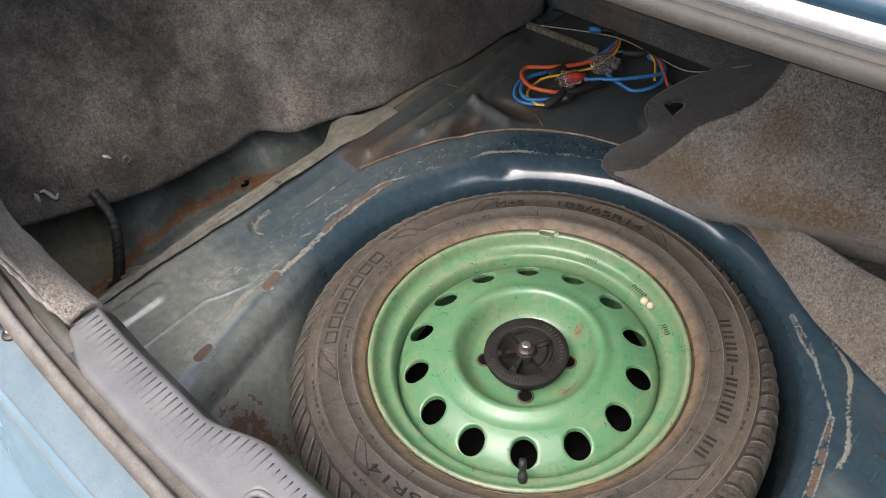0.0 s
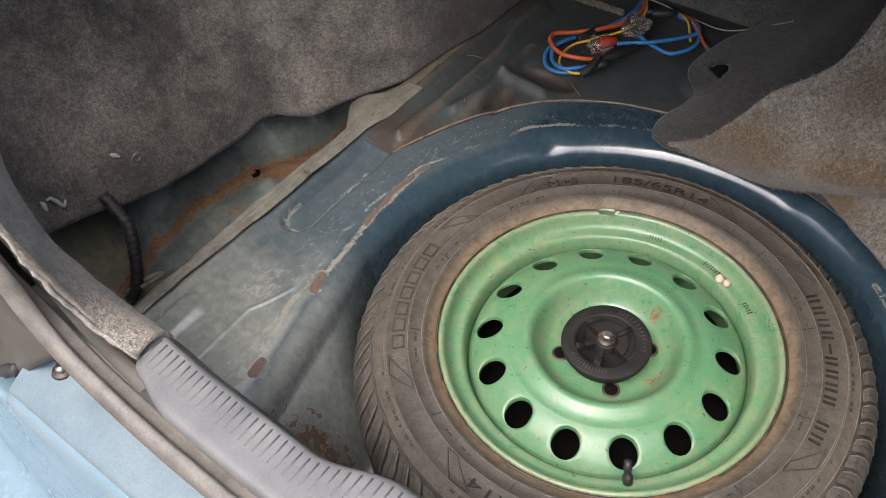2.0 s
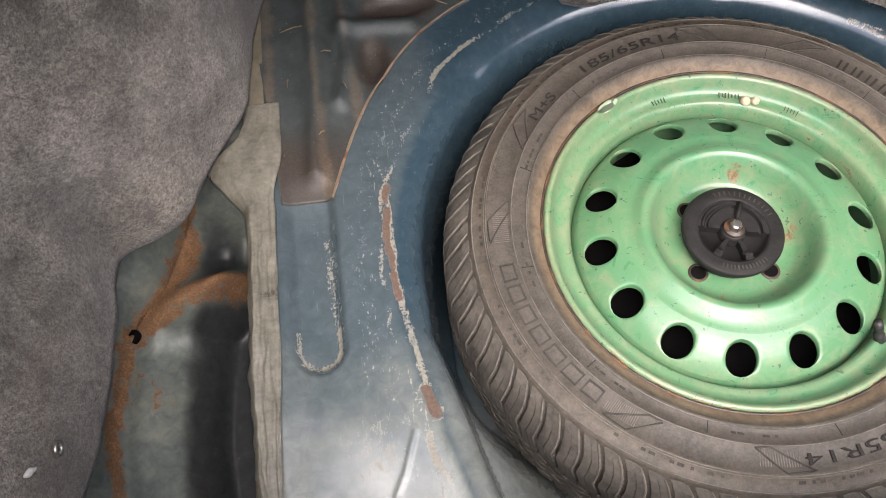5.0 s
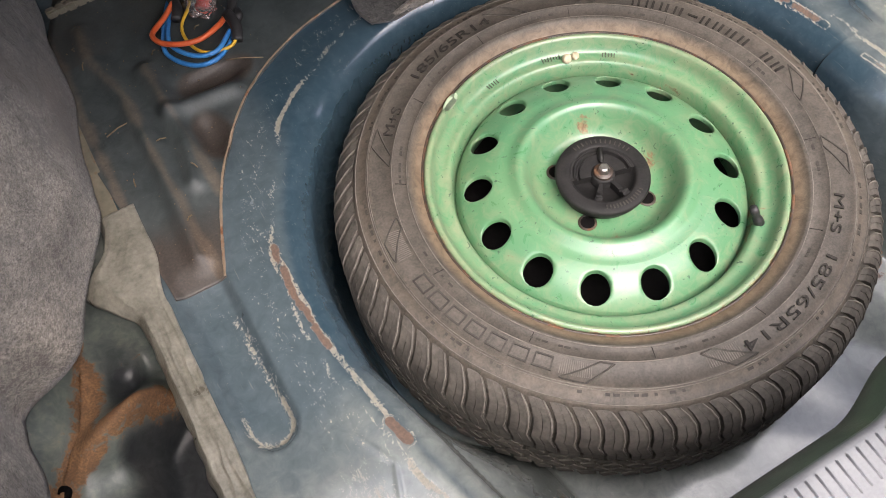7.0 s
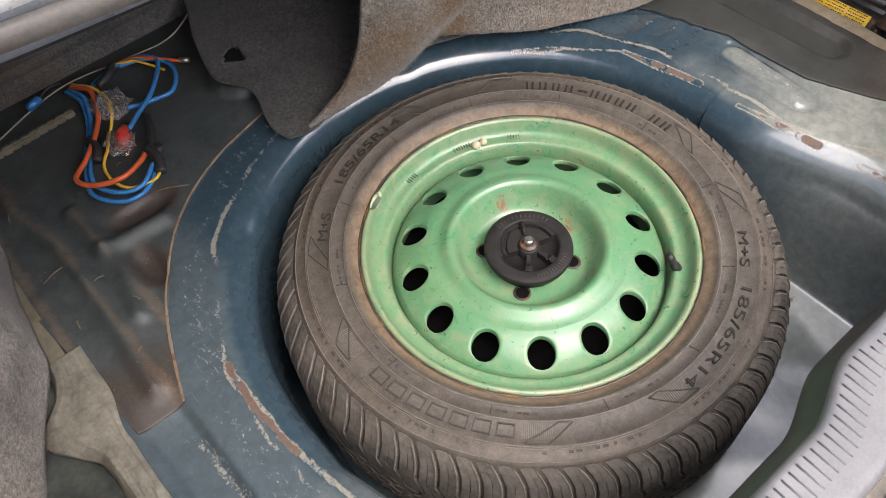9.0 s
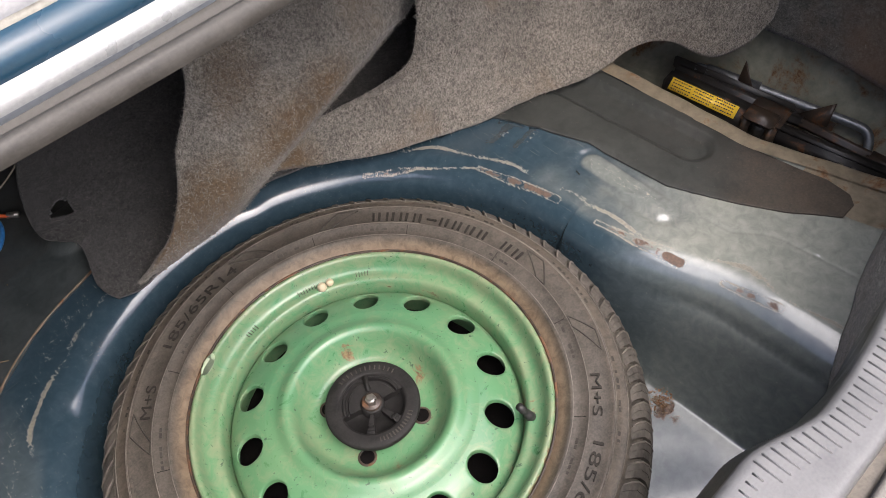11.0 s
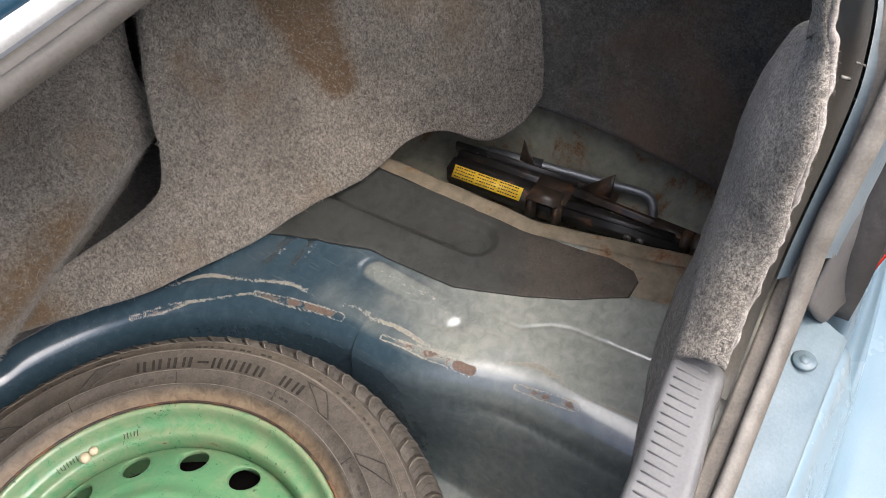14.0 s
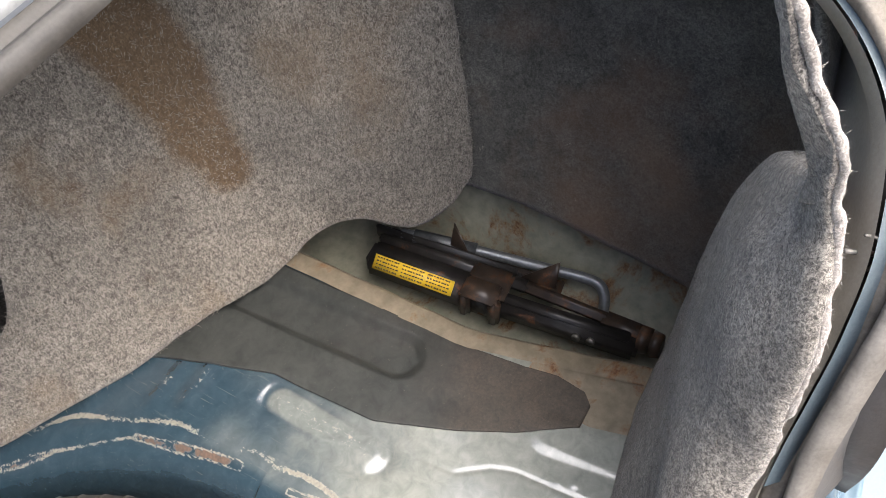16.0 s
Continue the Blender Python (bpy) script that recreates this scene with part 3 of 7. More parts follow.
    rust = np.maximum(rust, 0.6 * sstep(0.012, 0.0, np.abs(x + 0.487)) * (y < -0.1))
    return thin, rub, rust


def sheet_part(name, xs, ys, height, mat, parent, label="", wear=None, lift=0.0):
    """A pressed sheet over the plan: xs and ys are arrays of the same shape."""
    z = height(xs, ys) + lift
    ny, nx = xs.shape
    idx = np.arange(ny * nx).reshape(ny, nx)
    faces = np.stack([idx[:-1, :-1], idx[:-1, 1:], idx[1:, 1:], idx[1:, :-1]], -1).reshape(-1, 4)
    me = bpy.data.meshes.new(name)
    me.from_pydata(np.stack([xs, ys, z], -1).reshape(-1, 3).tolist(), [], faces.tolist())
    me.shade_smooth()
    me.materials.append(mat)
    if wear is not None:
        col = np.ones((ny * nx, 4), np.float32)
        for k, w in enumerate(wear(xs, ys)):
            col[:, k] = w.ravel()
        at = me.attributes.new("wear", "FLOAT_COLOR", "POINT")
        at.data.foreach_set("color", col.ravel())
    ob = new(name, me)
    ob.parent = parent
    ob.matrix_parent_inverse = Matrix.Translation(-parent.location)
    return tagged(ob, label) if label else ob


body = thing("car_body", (0, 0, -0.3), "open luggage space of a blue sedan with scratched bare sheet metal", "car", kind="structure")
vy = np.concatenate([np.linspace(-0.395, 0.45, 470), np.linspace(0.455, 0.86, 60)])
vx = np.linspace(0, 1, 600)
Y, U = np.meshgrid(vy, vx, indexing="ij")
X = left_edge(Y) + (right_edge(Y) - left_edge(Y)) * U
sheet_part("floor_pan", X, Y, pan_height, M_PAN, body, "dark blue floor pressing, scratched down to grey primer", pan_wear)

M_DUSTY_EDGE = rusty_panel("brown_dusty_edge", (0.11, 0.10, 0.074), (0.20, 0.18, 0.135), 0.4, 24, (0.19, 0.115, 0.06))
# edges of the floor pressing turn down into the side pockets
for name, edge, sgn, mat in (("pocket_edge", left_edge, -1, M_DUSTY_EDGE), ("pocket_edge", right_edge, 1, M_DUST)):
    bm = bmesh.new()
    rows = []
    for y in np.linspace(-0.352, 0.62, 60):
        e = float(edge(np.array(y)))
        rows.append([Vector((e + sgn * o, y, LEDGE + h + 0.0006 * math.sin(y * 90))) for o, h in ((-0.012 if sgn < 0 else -0.0165, 0.0035), (0.004, 0.004), (0.009, 0.0), (0.012, -0.03), (0.022, -0.10), (0.03, -0.145))])
    grid(bm, rows)
    part(name, bm, mat, body)

# left pocket: wheel-house wall, rusty seam and saddle, hollow with painted shade
SADDLE = ((-0.656, 0.018), (-0.625, 0.034), (-0.583, 0.052), (-0.528, 0.074))


def seam_x(y):
    return np.interp(y, [-0.36, -0.26, -0.218, -0.184, -0.104, -0.04, 0.023, 0.071, 0.138, 0.20, 0.30], [-0.60, -0.63, -0.645, -0.660, -0.668, -0.665, -0.657, -0.617, -0.598, -0.56, -0.50])


def pocket_height(x, y):
    d = x - seam_x(y)
    z = np.where(d < 0, -0.150 - d * 1.6 - 0.5 * np.maximum(-d - 0.02, 0), -0.150 - 0.012 * sstep(0.02, 0.06, d) - 0.05 * sstep(0.06, 0.11, d))
    z = z + 0.006 * np.exp(-(d / 0.007) ** 2) * (y < 0.02)
    front = sstep(-0.012, 0.03, y - np.interp(x, [-0.656, -0.583, -0.528, -0.48], [0.018, 0.052, 0.074, 0.09]))
    z = z + front * 0.012 * (d > 0)
    z = z + 0.045 * np.exp(-(chain(x, y, SADDLE) / 0.02) ** 2) * sstep(-0.66, -0.56, x)
    z = z - 0.035 * np.exp(-(np.hypot(x + 0.56, y - 0.12) / 0.03) ** 2)
    z = z + 0.09 * sstep(0.13, 0.22, y) + 0.02 * np.exp(-((y + 0.10) / 0.03) ** 2) * sstep(0.01, -0.03, d)
    z = z + 0.05 * sstep(-0.22, -0.34, y) * sstep(-0.03, 0.05, d)
    return np.minimum(z, 0.05)


def pocket_wear(x, y):
    d = x - seam_x(y)
    jit = np.array([noise.noise(Vector((a * 30, b * 30, 7.0))) for a, b in zip(x.ravel(), y.ravel())]).reshape(x.shape)
    rust = 0.75 * np.exp(-((d + 0.004 * jit) / 0.008) ** 2)
    rust = np.maximum(rust, 0.72 * sstep(0.021, 0.004, chain(x, y, SADDLE) + 0.010 * jit))
    rust = np.maximum(rust, 0.8 * sstep(0.018, 0.005, chain(x, y, ((-0.64, 0.035), (-0.606, 0.071), (-0.592, 0.138))) + 0.01 * jit))
    rust = np.maximum(rust, 0.35 * np.exp(-(np.hypot(x + 0.635, y + 0.045) / 0.03) ** 2))
    # shade of the deep hollows, put into the colour
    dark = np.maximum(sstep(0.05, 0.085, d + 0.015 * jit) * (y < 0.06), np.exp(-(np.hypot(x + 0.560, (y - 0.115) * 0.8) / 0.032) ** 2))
    olive = sstep(-0.20, -0.23, y)
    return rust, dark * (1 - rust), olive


vx, vy = np.meshgrid(np.linspace(-0.483, -0.745, 130), np.linspace(-0.37, 0.30, 240))
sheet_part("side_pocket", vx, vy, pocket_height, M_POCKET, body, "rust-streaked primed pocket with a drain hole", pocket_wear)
M_RUST = rusty_panel("rusty_seam", (0.10, 0.07, 0.045), (0.17, 0.12, 0.075), 0.9, 20, (0.30, 0.14, 0.05))
# the drain hole is not cut: a near-black disc paints its shade
bm = bmesh.new()
bmesh.ops.create_cone(bm, cap_ends=True, segments=20, radius1=0.010, radius2=0.008, depth=0.004, matrix=Matrix.Translation((-0.655, 0.020, float(pocket_height(np.array(-0.655), np.array(0.020))) + 0.0005)) @ Matrix.Rotation(radians(-14), 4, "Y"))
part("drain_hole", bm, M_HOLE_SHADE, body)
# olive end panel of the pocket
bm = bmesh.new()
loft(bm, [[(-0.49, -0.352, -0.16), (-0.60, -0.340, -0.16), (-0.68, -0.30, -0.15), (-0.76, -0.24, -0.14)], [(-0.49, -0.362, -0.04), (-0.60, -0.352, -0.04), (-0.69, -0.31, -0.04), (-0.77, -0.24, -0.04)], [(-0.49, -0.368, 0.10), (-0.60, -0.362, 0.12), (-0.70, -0.33, 0.14), (-0.78, -0.24, 0.16)]], 30, 20, 0.002, 14)
part("pocket_end", bm, plain("olive_primer", (0.15, 0.145, 0.098), (0.26, 0.245, 0.17), 18, 0.4, bump_d=0.0005), body, "olive-grey primed end panel of the pocket")

# right pocket
bm = bmesh.new()
rows = []
for y in np.linspace(-0.40, 0.32, 60):
    n = 0.003 * noise.noise(Vector((3, y * 22, 0)))
    b = 0.012 * math.exp(-((y + 0.10) / 0.03) ** 2)
    r0 = float(right_edge(np.array(y))) + 0.026
    rows.append([Vector((x + n, y, z)) for x, z in ((r0, -0.115), (r0 + 0.04, -0.125), (0.70, -0.128), (0.735, -0.118), (0.755 - b, -0.09), (0.768 - b, -0.05), (0.778, 0.0), (0.785, 0.07))])
grid(bm, rows)
bmesh.ops.subdivide_edges(bm, edges=bm.edges[:], cuts=1, use_grid_fill=True, smooth=0.6)
part("side_pocket", bm, M_POCKETR, body, "pale dusty primed pocket with rust patches")
# tan dusty end of the right ledge
xs, ys = np.meshgrid(np.linspace(0, 1, 40), np.linspace(-0.35, -0.17, 40))
xs = np.maximum(0.535, right_edge(ys) - 0.075 + 0.35 * np.clip(ys + 0.25, 0, 1)) + xs * (right_edge(ys) + 0.002 - np.maximum(0.535, right_edge(ys) - 0.075 + 0.35 * np.clip(ys + 0.25, 0, 1)))
sheet_part("dusty_corner", xs, ys, pan_height, M_DUST, body, "tan dusty corner of the ledge", lift=0.0012)


def wear_attr(ob, fn):
    me = ob.data
    col = np.ones((len(me.vertices), 4), np.float32)
    for i, v in enumerate(me.vertices):
        col[i, :3] = fn(v.co)
    at = me.attributes.new("wear", "FLOAT_COLOR", "POINT")
    at.data.foreach_set("color", col.ravel())


def pad_wear(p):
    if p.x > 0.2:  # dusty brown towards the rear, clean in front
        j = 0.03 * noise.noise(p * 25)
        return 0.10 + 0.34 * float(sstep(0.0, -0.2, p.y + j)), 0.12 + 0.35 * float(sstep(0.05, -0.2, p.y + j)), 0
    c = lambda line: float(chain(np.array(p.x), np.array(p.y), line))
    j = 0.006 * noise.noise(p * 30)
    ridge = min(c(((-0.427, 0.50), (-0.431, 0.44), (-0.413, 0.366), (-0.412, 0.245), (-0.408, 0.10))), c(((-0.377, 0.40), (-0.377, 0.337), (-0.371, 0.269), (-0.368, 0.19)))) + j
    edge = min(abs(p.x + 0.466), 1.0) + j
    hollow = min(c(((-0.335, 0.350), (-0.285, 0.346))), c(((-0.345, 0.28), (-0.345, 0.252)))) + j
    low = 0.75 * math.exp(-((p.y - 0.13) / 0.06) ** 2)
    return 0.62 * math.exp(-(ridge / 0.0075) ** 2) + 0.7 * math.exp(-(edge / 0.009) ** 2), max(math.exp(-(hollow / 0.024) ** 4), low, 0.35 * (p.y > 0.45)), 0


def pad(name, left, right, y0, y1, mat, label, lift=0.003):
    """A bitumen sheet that follows the pressing; left and right are lines of the plan (x by y)."""
    ys = np.linspace(y0, y1, 220)
    la = np.array([p[1] for p in left]), np.array([p[0] for p in left])
    ra = np.array([p[1] for p in right]), np.array([p[0] for p in right])
    yy, uu = np.meshgrid(ys, np.linspace(0, 1, 90), indexing="ij")
    xx = np.interp(yy, *la) * (1 - uu) + np.interp(yy, *ra) * uu
    bm = bmesh.new()
    zz = pan_height(xx, yy) + lift
    grid(bm, [[Vector((xx[j, i], yy[j, i], zz[j, i])) for i in range(90)] for j in range(220)])
    thicken(bm, 0.0026)
    ob = part(name, bm, mat)
    wear_attr(ob, pad_wear)
    return tagged(ob, label, "sound pad", kind="")


pad("sound_pad", [(-0.458, 0.092), (-0.470, 0.22), (-0.478, 0.30), (-0.480, 0.39), (-0.470, 0.50), (-0.43, 0.60), (-0.43, 0.72)],
    [(-0.405, 0.095), (-0.371, 0.185), (-0.332, 0.252), (-0.281, 0.309), (-0.207, 0.355), (-0.10, 0.386), (0.05, 0.40), (0.25, 0.46), (0.4, 0.6), (0.4, 0.72)],
    0.093, 0.72, M_PAD, "black bitumen sheet stuck to the floor under the wires")
pad("sound_pad", [(0.535, -0.243), (0.50, -0.19), (0.475, -0.14), (0.444, -0.06), (0.440, 0.06), (0.40, 0.175), (0.385, 0.205), (0.36, 0.26), (0.36, 0.40)],
    [(0.560, -0.243), (0.572, -0.232), (0.576, -0.20), (0.570, -0.167), (0.563, -0.10), (0.5615, 0.0), (0.559, 0.14), (0.559, 0.40)],
    -0.243, 0.40, M_PADR, "dark grey dusty bitumen sheet on the ledge")

# grey tape along the left edge
bm = bmesh.new()
rows = []
for y in np.linspace(-0.33, 0.225, 300):
    outer = -0.500 + 0.012 * sstep(-0.1, -0.3, y) - 0.04 * math.exp(-((y - 0.15) / 0.035) ** 2) + 0.004 * noise.noise(Vector((0, y * 40, 5)))
    inner = -0.466 - 0.004 * sstep(-0.05, -0.2, y) + 0.010 * sstep(0.10, 0.16, y)
    row = []
    for k in range(31):
        u = k / 30
        w = 0.0065 * (1 - abs(noise.noise(Vector((u * 3.5 + 0.6 * noise.noise(Vector((y * 20, u * 2, 0))), y * 7, 1)))) * 2) ** 3 + 0.004 * (1 - abs(noise.noise(Vector((u * 8, y * 12 + u, 9)))) * 2) ** 3 * 0.6 + 0.0012 * noise.noise(Vector((u * 30, y * 50, 4)))
        row.append(Vector((outer + (inner - outer) * u, y, LEDGE + 0.0055 + 0.45 * w - 0.02 * max(0, 0.35 - u) ** 2 * 8)))
    rows.append(row)
grid(bm, rows)
thicken(bm, 0.0015)
tape = part("sealing_tape", bm, M_TAPE)
tagged(tape, "wrinkled tan-grey sealing tape along the pocket edge", "tape")

# rear wall below the sill, with the scuff plate on top
bm = bmesh.new()
rows = []
for x in np.linspace(-0.72, 0.80, 90):
    z0 = WELL - 0.01
    rows.append([Vector((x, y, z)) for y, z in ((-0.378, z0), (-0.380, -0.10), (-0.382, LEDGE), (-0.380, 0.05), (-0.376, 0.12), (-0.374, 0.150), (-0.380, 0.156), (-0.400, 0.156), (-0.406, 0.150))])
grid(bm, rows)
bmesh.ops.delete(bm, geom=[f for f in bm.faces if abs(f.calc_center_median().x - 0.058) < 0.036 and f.calc_center_median().z > 0.13], context="FACES")
part("rear_wall", bm, plain("grey_primer", (0.17, 0.17, 0.145), (0.27, 0.265, 0.225), 16, 0.4), body, "dusty grey-green inner sill")

bm = bmesh.new()
grid(bm, [[Vector((x, y + 0.02 * x, z)) for y, z in ((-0.400, 0.150), (-0.412, 0.1455), (-0.425, 0.1415), (-0.438, 0.1385), (-0.448, 0.1345), (-0.456, 0.1300), (-0.4625, 0.1270), (-0.466, 0.1235), (-0.466, 0.110))] for x in np.linspace(-0.372, 0.482, 60)])
part("rear_lip", bm, M_BODY_EDGE, body, "dusty pale blue lip of the opening")

# outside: lip, rear panel, bumper
bm = bmesh.new()
prof = [(-0.440, 0.112), (-0.458, 0.117), (-0.468, 0.1175), (-0.475, 0.108), (-0.481, 0.085), (-0.50, 0.0), (-0.515, -0.09), (-0.53, -0.115), (-0.56, -0.125), (-0.63, -0.13), (-0.66, -0.14), (-0.675, -0.17), (-0.68, -0.30), (-0.66, -0.40), (-0.5, -0.42)]
rows = []
for x in np.linspace(-0.85, 0.85, 120):
    bow = 0.10 * (x / 0.85) ** 4
    cut = (0.075 if x > 0 else 0.03) * float(sstep(0.428, 0.452, abs(x - 0.055)))  # the panel drops under the lamps
    rows.append([Vector((x, p.y + 0.02 * x * max(0, 1 + (p.z - 0.117) * 12) * (p.z > 0.03) + bow * min(1, max(0, (-0.47 - p.y) / 0.05)), p.z - cut * float(sstep(0.0, 0.10, p.z)))) for p in spline([(0, a, b) for a, b in prof], 4)])
grid(bm, rows)
part("rear_panel", bm, M_BODY_SKYLIT, body, "glossy blue rear body panel, its colour paled by painted sky reflection")

# front edge of the opening, shelf and glass behind it
RAIL_Y, RAIL_Z = -0.042, 0.49


def rail(x, dy, dz):
    return Vector((x, RAIL_Y + dy + 0.16 * (x - 0.03) ** 2, RAIL_Z + dz))


xs = np.linspace(-0.70, 0.80, 50)
for name, prof, mat, label in (
        ("gutter", [(0.030, -0.02), (0.020, 0.004), (0.018, 0.009), (0.0175, 0.0135)], plain("grey_blue_paint", (0.12, 0.135, 0.15), (0.19, 0.205, 0.22), 20, 0.3), "grey-blue gutter wall"),
        ("gutter_flange", [(0.0175, 0.0135), (0.0172, 0.0165), (0.0185, 0.0205), (0.0215, 0.0228), (0.0242, 0.0245)], M_GUTTER_SHEEN, "bright gutter flange"),
        ("deck_edge", [(0.024, 0.024), (0.022, 0.030), (0.024, 0.036), (0.031, 0.042), (0.036, 0.042)], M_BODY_DARK, "deep blue painted edge"),
        ("deck_seam", [(0.034, 0.040), (0.035, 0.044), (0.038, 0.0445)], M_TAPE, "tan sealed seam"),
        ("deck", [(0.037, 0.042), (0.039, 0.048), (0.052, 0.056), (0.064, 0.058), (0.068, 0.054), (0.075, 0.056), (0.10, 0.075), (0.40, 0.22), (0.9, 0.36)], plain("grey_deck", (0.13, 0.135, 0.14), (0.20, 0.205, 0.21), 14, 0.35), "grey reflecting rear deck"),
        ("shelf_underside", [(0.028, -0.02), (0.08, 0.0), (0.40, 0.02), (0.95, 0.03)], M_BLACKP, "dark shelf underside")):
    bm = bmesh.new()
    grid(bm, [[rail(x, dy, dz) for dy, dz in prof] for x in xs])
    part(name, bm, mat, body, label)

# flaked paint on the blue edge
bm = bmesh.new()
rc = random.Random(5)
for x0, n in ((-0.20, 16), (-0.155, 8), (0.02, 4), (0.12, 6)):
    for _ in range(n):
        x, q = x0 + rc.gauss(0, 0.011), rc.random()
        p = rail(x, 0.0222 + 0.0015 * q, 0.027 + 0.006 * q)
        box(bm, p, (rc.uniform(0.001, 0.005), 0.0006, rc.uniform(0.0006, 0.0018)), Matrix.Rotation(rc.uniform(-0.5, 0.5), 4, "Y"))
tagged(part("paint_flake", bm, plain("pale_primer", (0.30, 0.34, 0.36), (0.46, 0.50, 0.52), 90, 0.6), body, "pale flaked paint", smooth=False), kind="stuff")
# seat-back bulkhead, side shells and quarter panels close the space
bm = bmesh.new()
box(bm, (0, 0.80, 0.16), (1.7, 0.02, 0.75))
box(bm, (0.0, 0.72, 0.0), (1.5, 0.20, 0.05), bevel=0.01)
box(bm, (0.0, 0.735, 0.05), (1.5, 0.13, 0.12), bevel=0.012)
part("bulkhead", bm, M_FELT_WALL, body, "black felt seat-back bulkhead", smooth=False)
for s in (-1, 1):
    bm = bmesh.new()
    grid(bm, [[Vector((0.055 + s * x, y, z)) for x, z in ((0.80, -0.42), (0.85, -0.1), (0.85, 0.25), (0.80, 0.44), (0.74, 0.50), (0.64, 0.505))] for y in np.linspace(-0.44, 0.9, 20)])
    part("quarter_panel", bm, M_BODY_SKYLIT, body)
# the lid stands open above the front edge
bm = bmesh.new()
loft(bm, [[(0.055 + a, 0.20 + 0.16 * a * a, 0.63), (0.055 + a * 0.98, 0.30, 0.84), (0.055 + a * 0.95, 0.36, 1.06)] for a in (-0.6, -0.3, 0.0, 0.3, 0.6)], 40, 30)
thicken(bm, 0.02)
part("trunk_lid", bm, M_BODY_SKYLIT, body, "open boot lid in the sky-paled blue")

# ---- ground, lamps, seal, sill ----
MID = 0.055  # the car's middle line

bm = bmesh.new()
grid(bm, [[Vector((x, y, -0.62)) for x in (-400, -20, -3, 0, 3, 20, 400)] for y in (-400, -20, -3, 0, 3, 20, 400)])
ground = part("ground", bm, M_GROUND)
tagged(ground, "dry tan dirt ground beneath the car", "ground", kind="structure")


def ring_path():
    half = [(0.0, -0.424, 0.163), (0.2, -0.422, 0.164), (0.28, -0.420, 0.171), (0.34, -0.418, 0.192), (0.37, -0.416, 0.213), (0.388, -0.415, 0.24), (0.40, -0.415, 0.27), (0.413, -0.416, 0.305), (0.433, -0.417, 0.345),
            (0.467, -0.414, 0.386), (0.517, -0.395, 0.427), (0.56, -0.345, 0.457), (0.585, -0.24, 0.478), (0.592, -0.13, 0.492), (0.58, -0.02, 0.498), (0.52, 0.012, 0.498), (0.30, -0.017, 0.497), (0.0, -0.033, 0.497)]
    right = [(MID + h, y + (0.004 + 0.027 * (MID + h)) * (y < -0.3), z) for h, y, z in half]
    left = [(MID - h, y + (0.004 + 0.027 * (MID - h)) * (y < -0.3), z) for h, y, z in half[-2:0:-1]]
    return spline(right + left, 8, closed=True)


RING = ring_path()
seal = thing("trunk_seal", (MID, -0.428, 0.156), "worn grey-brown rubber seal round the luggage opening", "weather seal")
bm = bmesh.new()
sweep(bm, RING, [(-0.001, -0.008), (-0.001, -0.002), (0.0015, -0.0015), (0.003, 0.004), (0.0055, 0.0078), (0.0085, 0.0078), (0.0115, 0.004), (0.0125, -0.008)], closed=True)
part("bulb", bm, M_RUBBER, seal)
bm = bmesh.new()
sweep(bm, RING, [(-0.0155, -0.010), (-0.0155, -0.001), (-0.0140, 0.0022), (-0.0105, 0.0026), (-0.0095, 0.0018), (-0.003, 0.0022), (-0.0012, 0.0010), (-0.0012, -0.010)], closed=True)
part("carrier", bm, plain("tan_dusty_rubber", (0.10, 0.090, 0.074), (0.24, 0.215, 0.178), 40, 0.7, bump_d=0.0006), seal, "dusty tan flat strip of the seal")

M_SEAL_FRONT = plain("grey_seal_rubber", (0.030, 0.028, 0.024), (0.070, 0.066, 0.058), 40, 0.6, bump_d=0.0005)
for ob in [o for o in scene.objects if o.parent == seal]:
    ob.data.materials.append(M_SEAL_FRONT)
    for f in ob.data.polygons:
        if f.center.y > -0.12:
            f.material_index = 1

# inner body skin seen between the lining and the seal
for s in (-1, 1):
    pts = [p for p in RING if (p.x - MID) * s > 0.30 and p.y < -0.05]
    pts.sort(key=lambda p: (p.z, p.y))
    bm = bmesh.new()
    rows = []
    for p in pts:
        f = float(sstep(0.29, 0.40, p.z)) if s > 0 else 0.0
        offs = ((-0.016, 0.014, -0.010), (-0.010, 0.020, -0.018), (0.03 * f - 0.008 * (1 - f), 0.03, -0.022), (0.09 * f, 0.05 * f + 0.03 * (1 - f), -0.024), (0.18 * f + 0.004, 0.08 * f + 0.03 * (1 - f), -0.02 * (1 - f) - 0.01))
        rows.append([p + Vector((s * a, b, c)) for a, b, c in offs])
    grid(bm, rows)
    part("inner_return", bm, plain("inner_skin", (0.22, 0.205, 0.17), (0.36, 0.335, 0.285), 14, 0.45), body, "grey-beige inner body skin")

# flange outside the seal at the corner
for s in (1,):
    pts = [p for p in RING if (p.x - MID) * s > 0.37 and p.z > 0.235 and p.y < -0.05]
    pts.sort(key=lambda p: (p.z, p.y))
    bm = bmesh.new()
    rows = []
    for p in pts:
        h = abs(p.x - MID)
        rows.append([Vector((p.x - s * 0.012, p.y + 0.012, p.z - 0.012)), Vector((p.x, p.y, p.z - 0.011)), Vector((p.x + s * 0.028, p.y - 0.014, p.z - 0.012)),
                     Vector((p.x + s * 0.040, p.y - 0.020, p.z - 0.020)), Vector((p.x + s * 0.046, p.y - 0.022, p.z - 0.05))])
    grid(bm, rows)
    part("corner_flange", bm, plain("dusty_teal_paint", (0.075, 0.105, 0.125), (0.15, 0.185, 0.20), 20, 0.4), body, "dirty painted flange by the lamp")

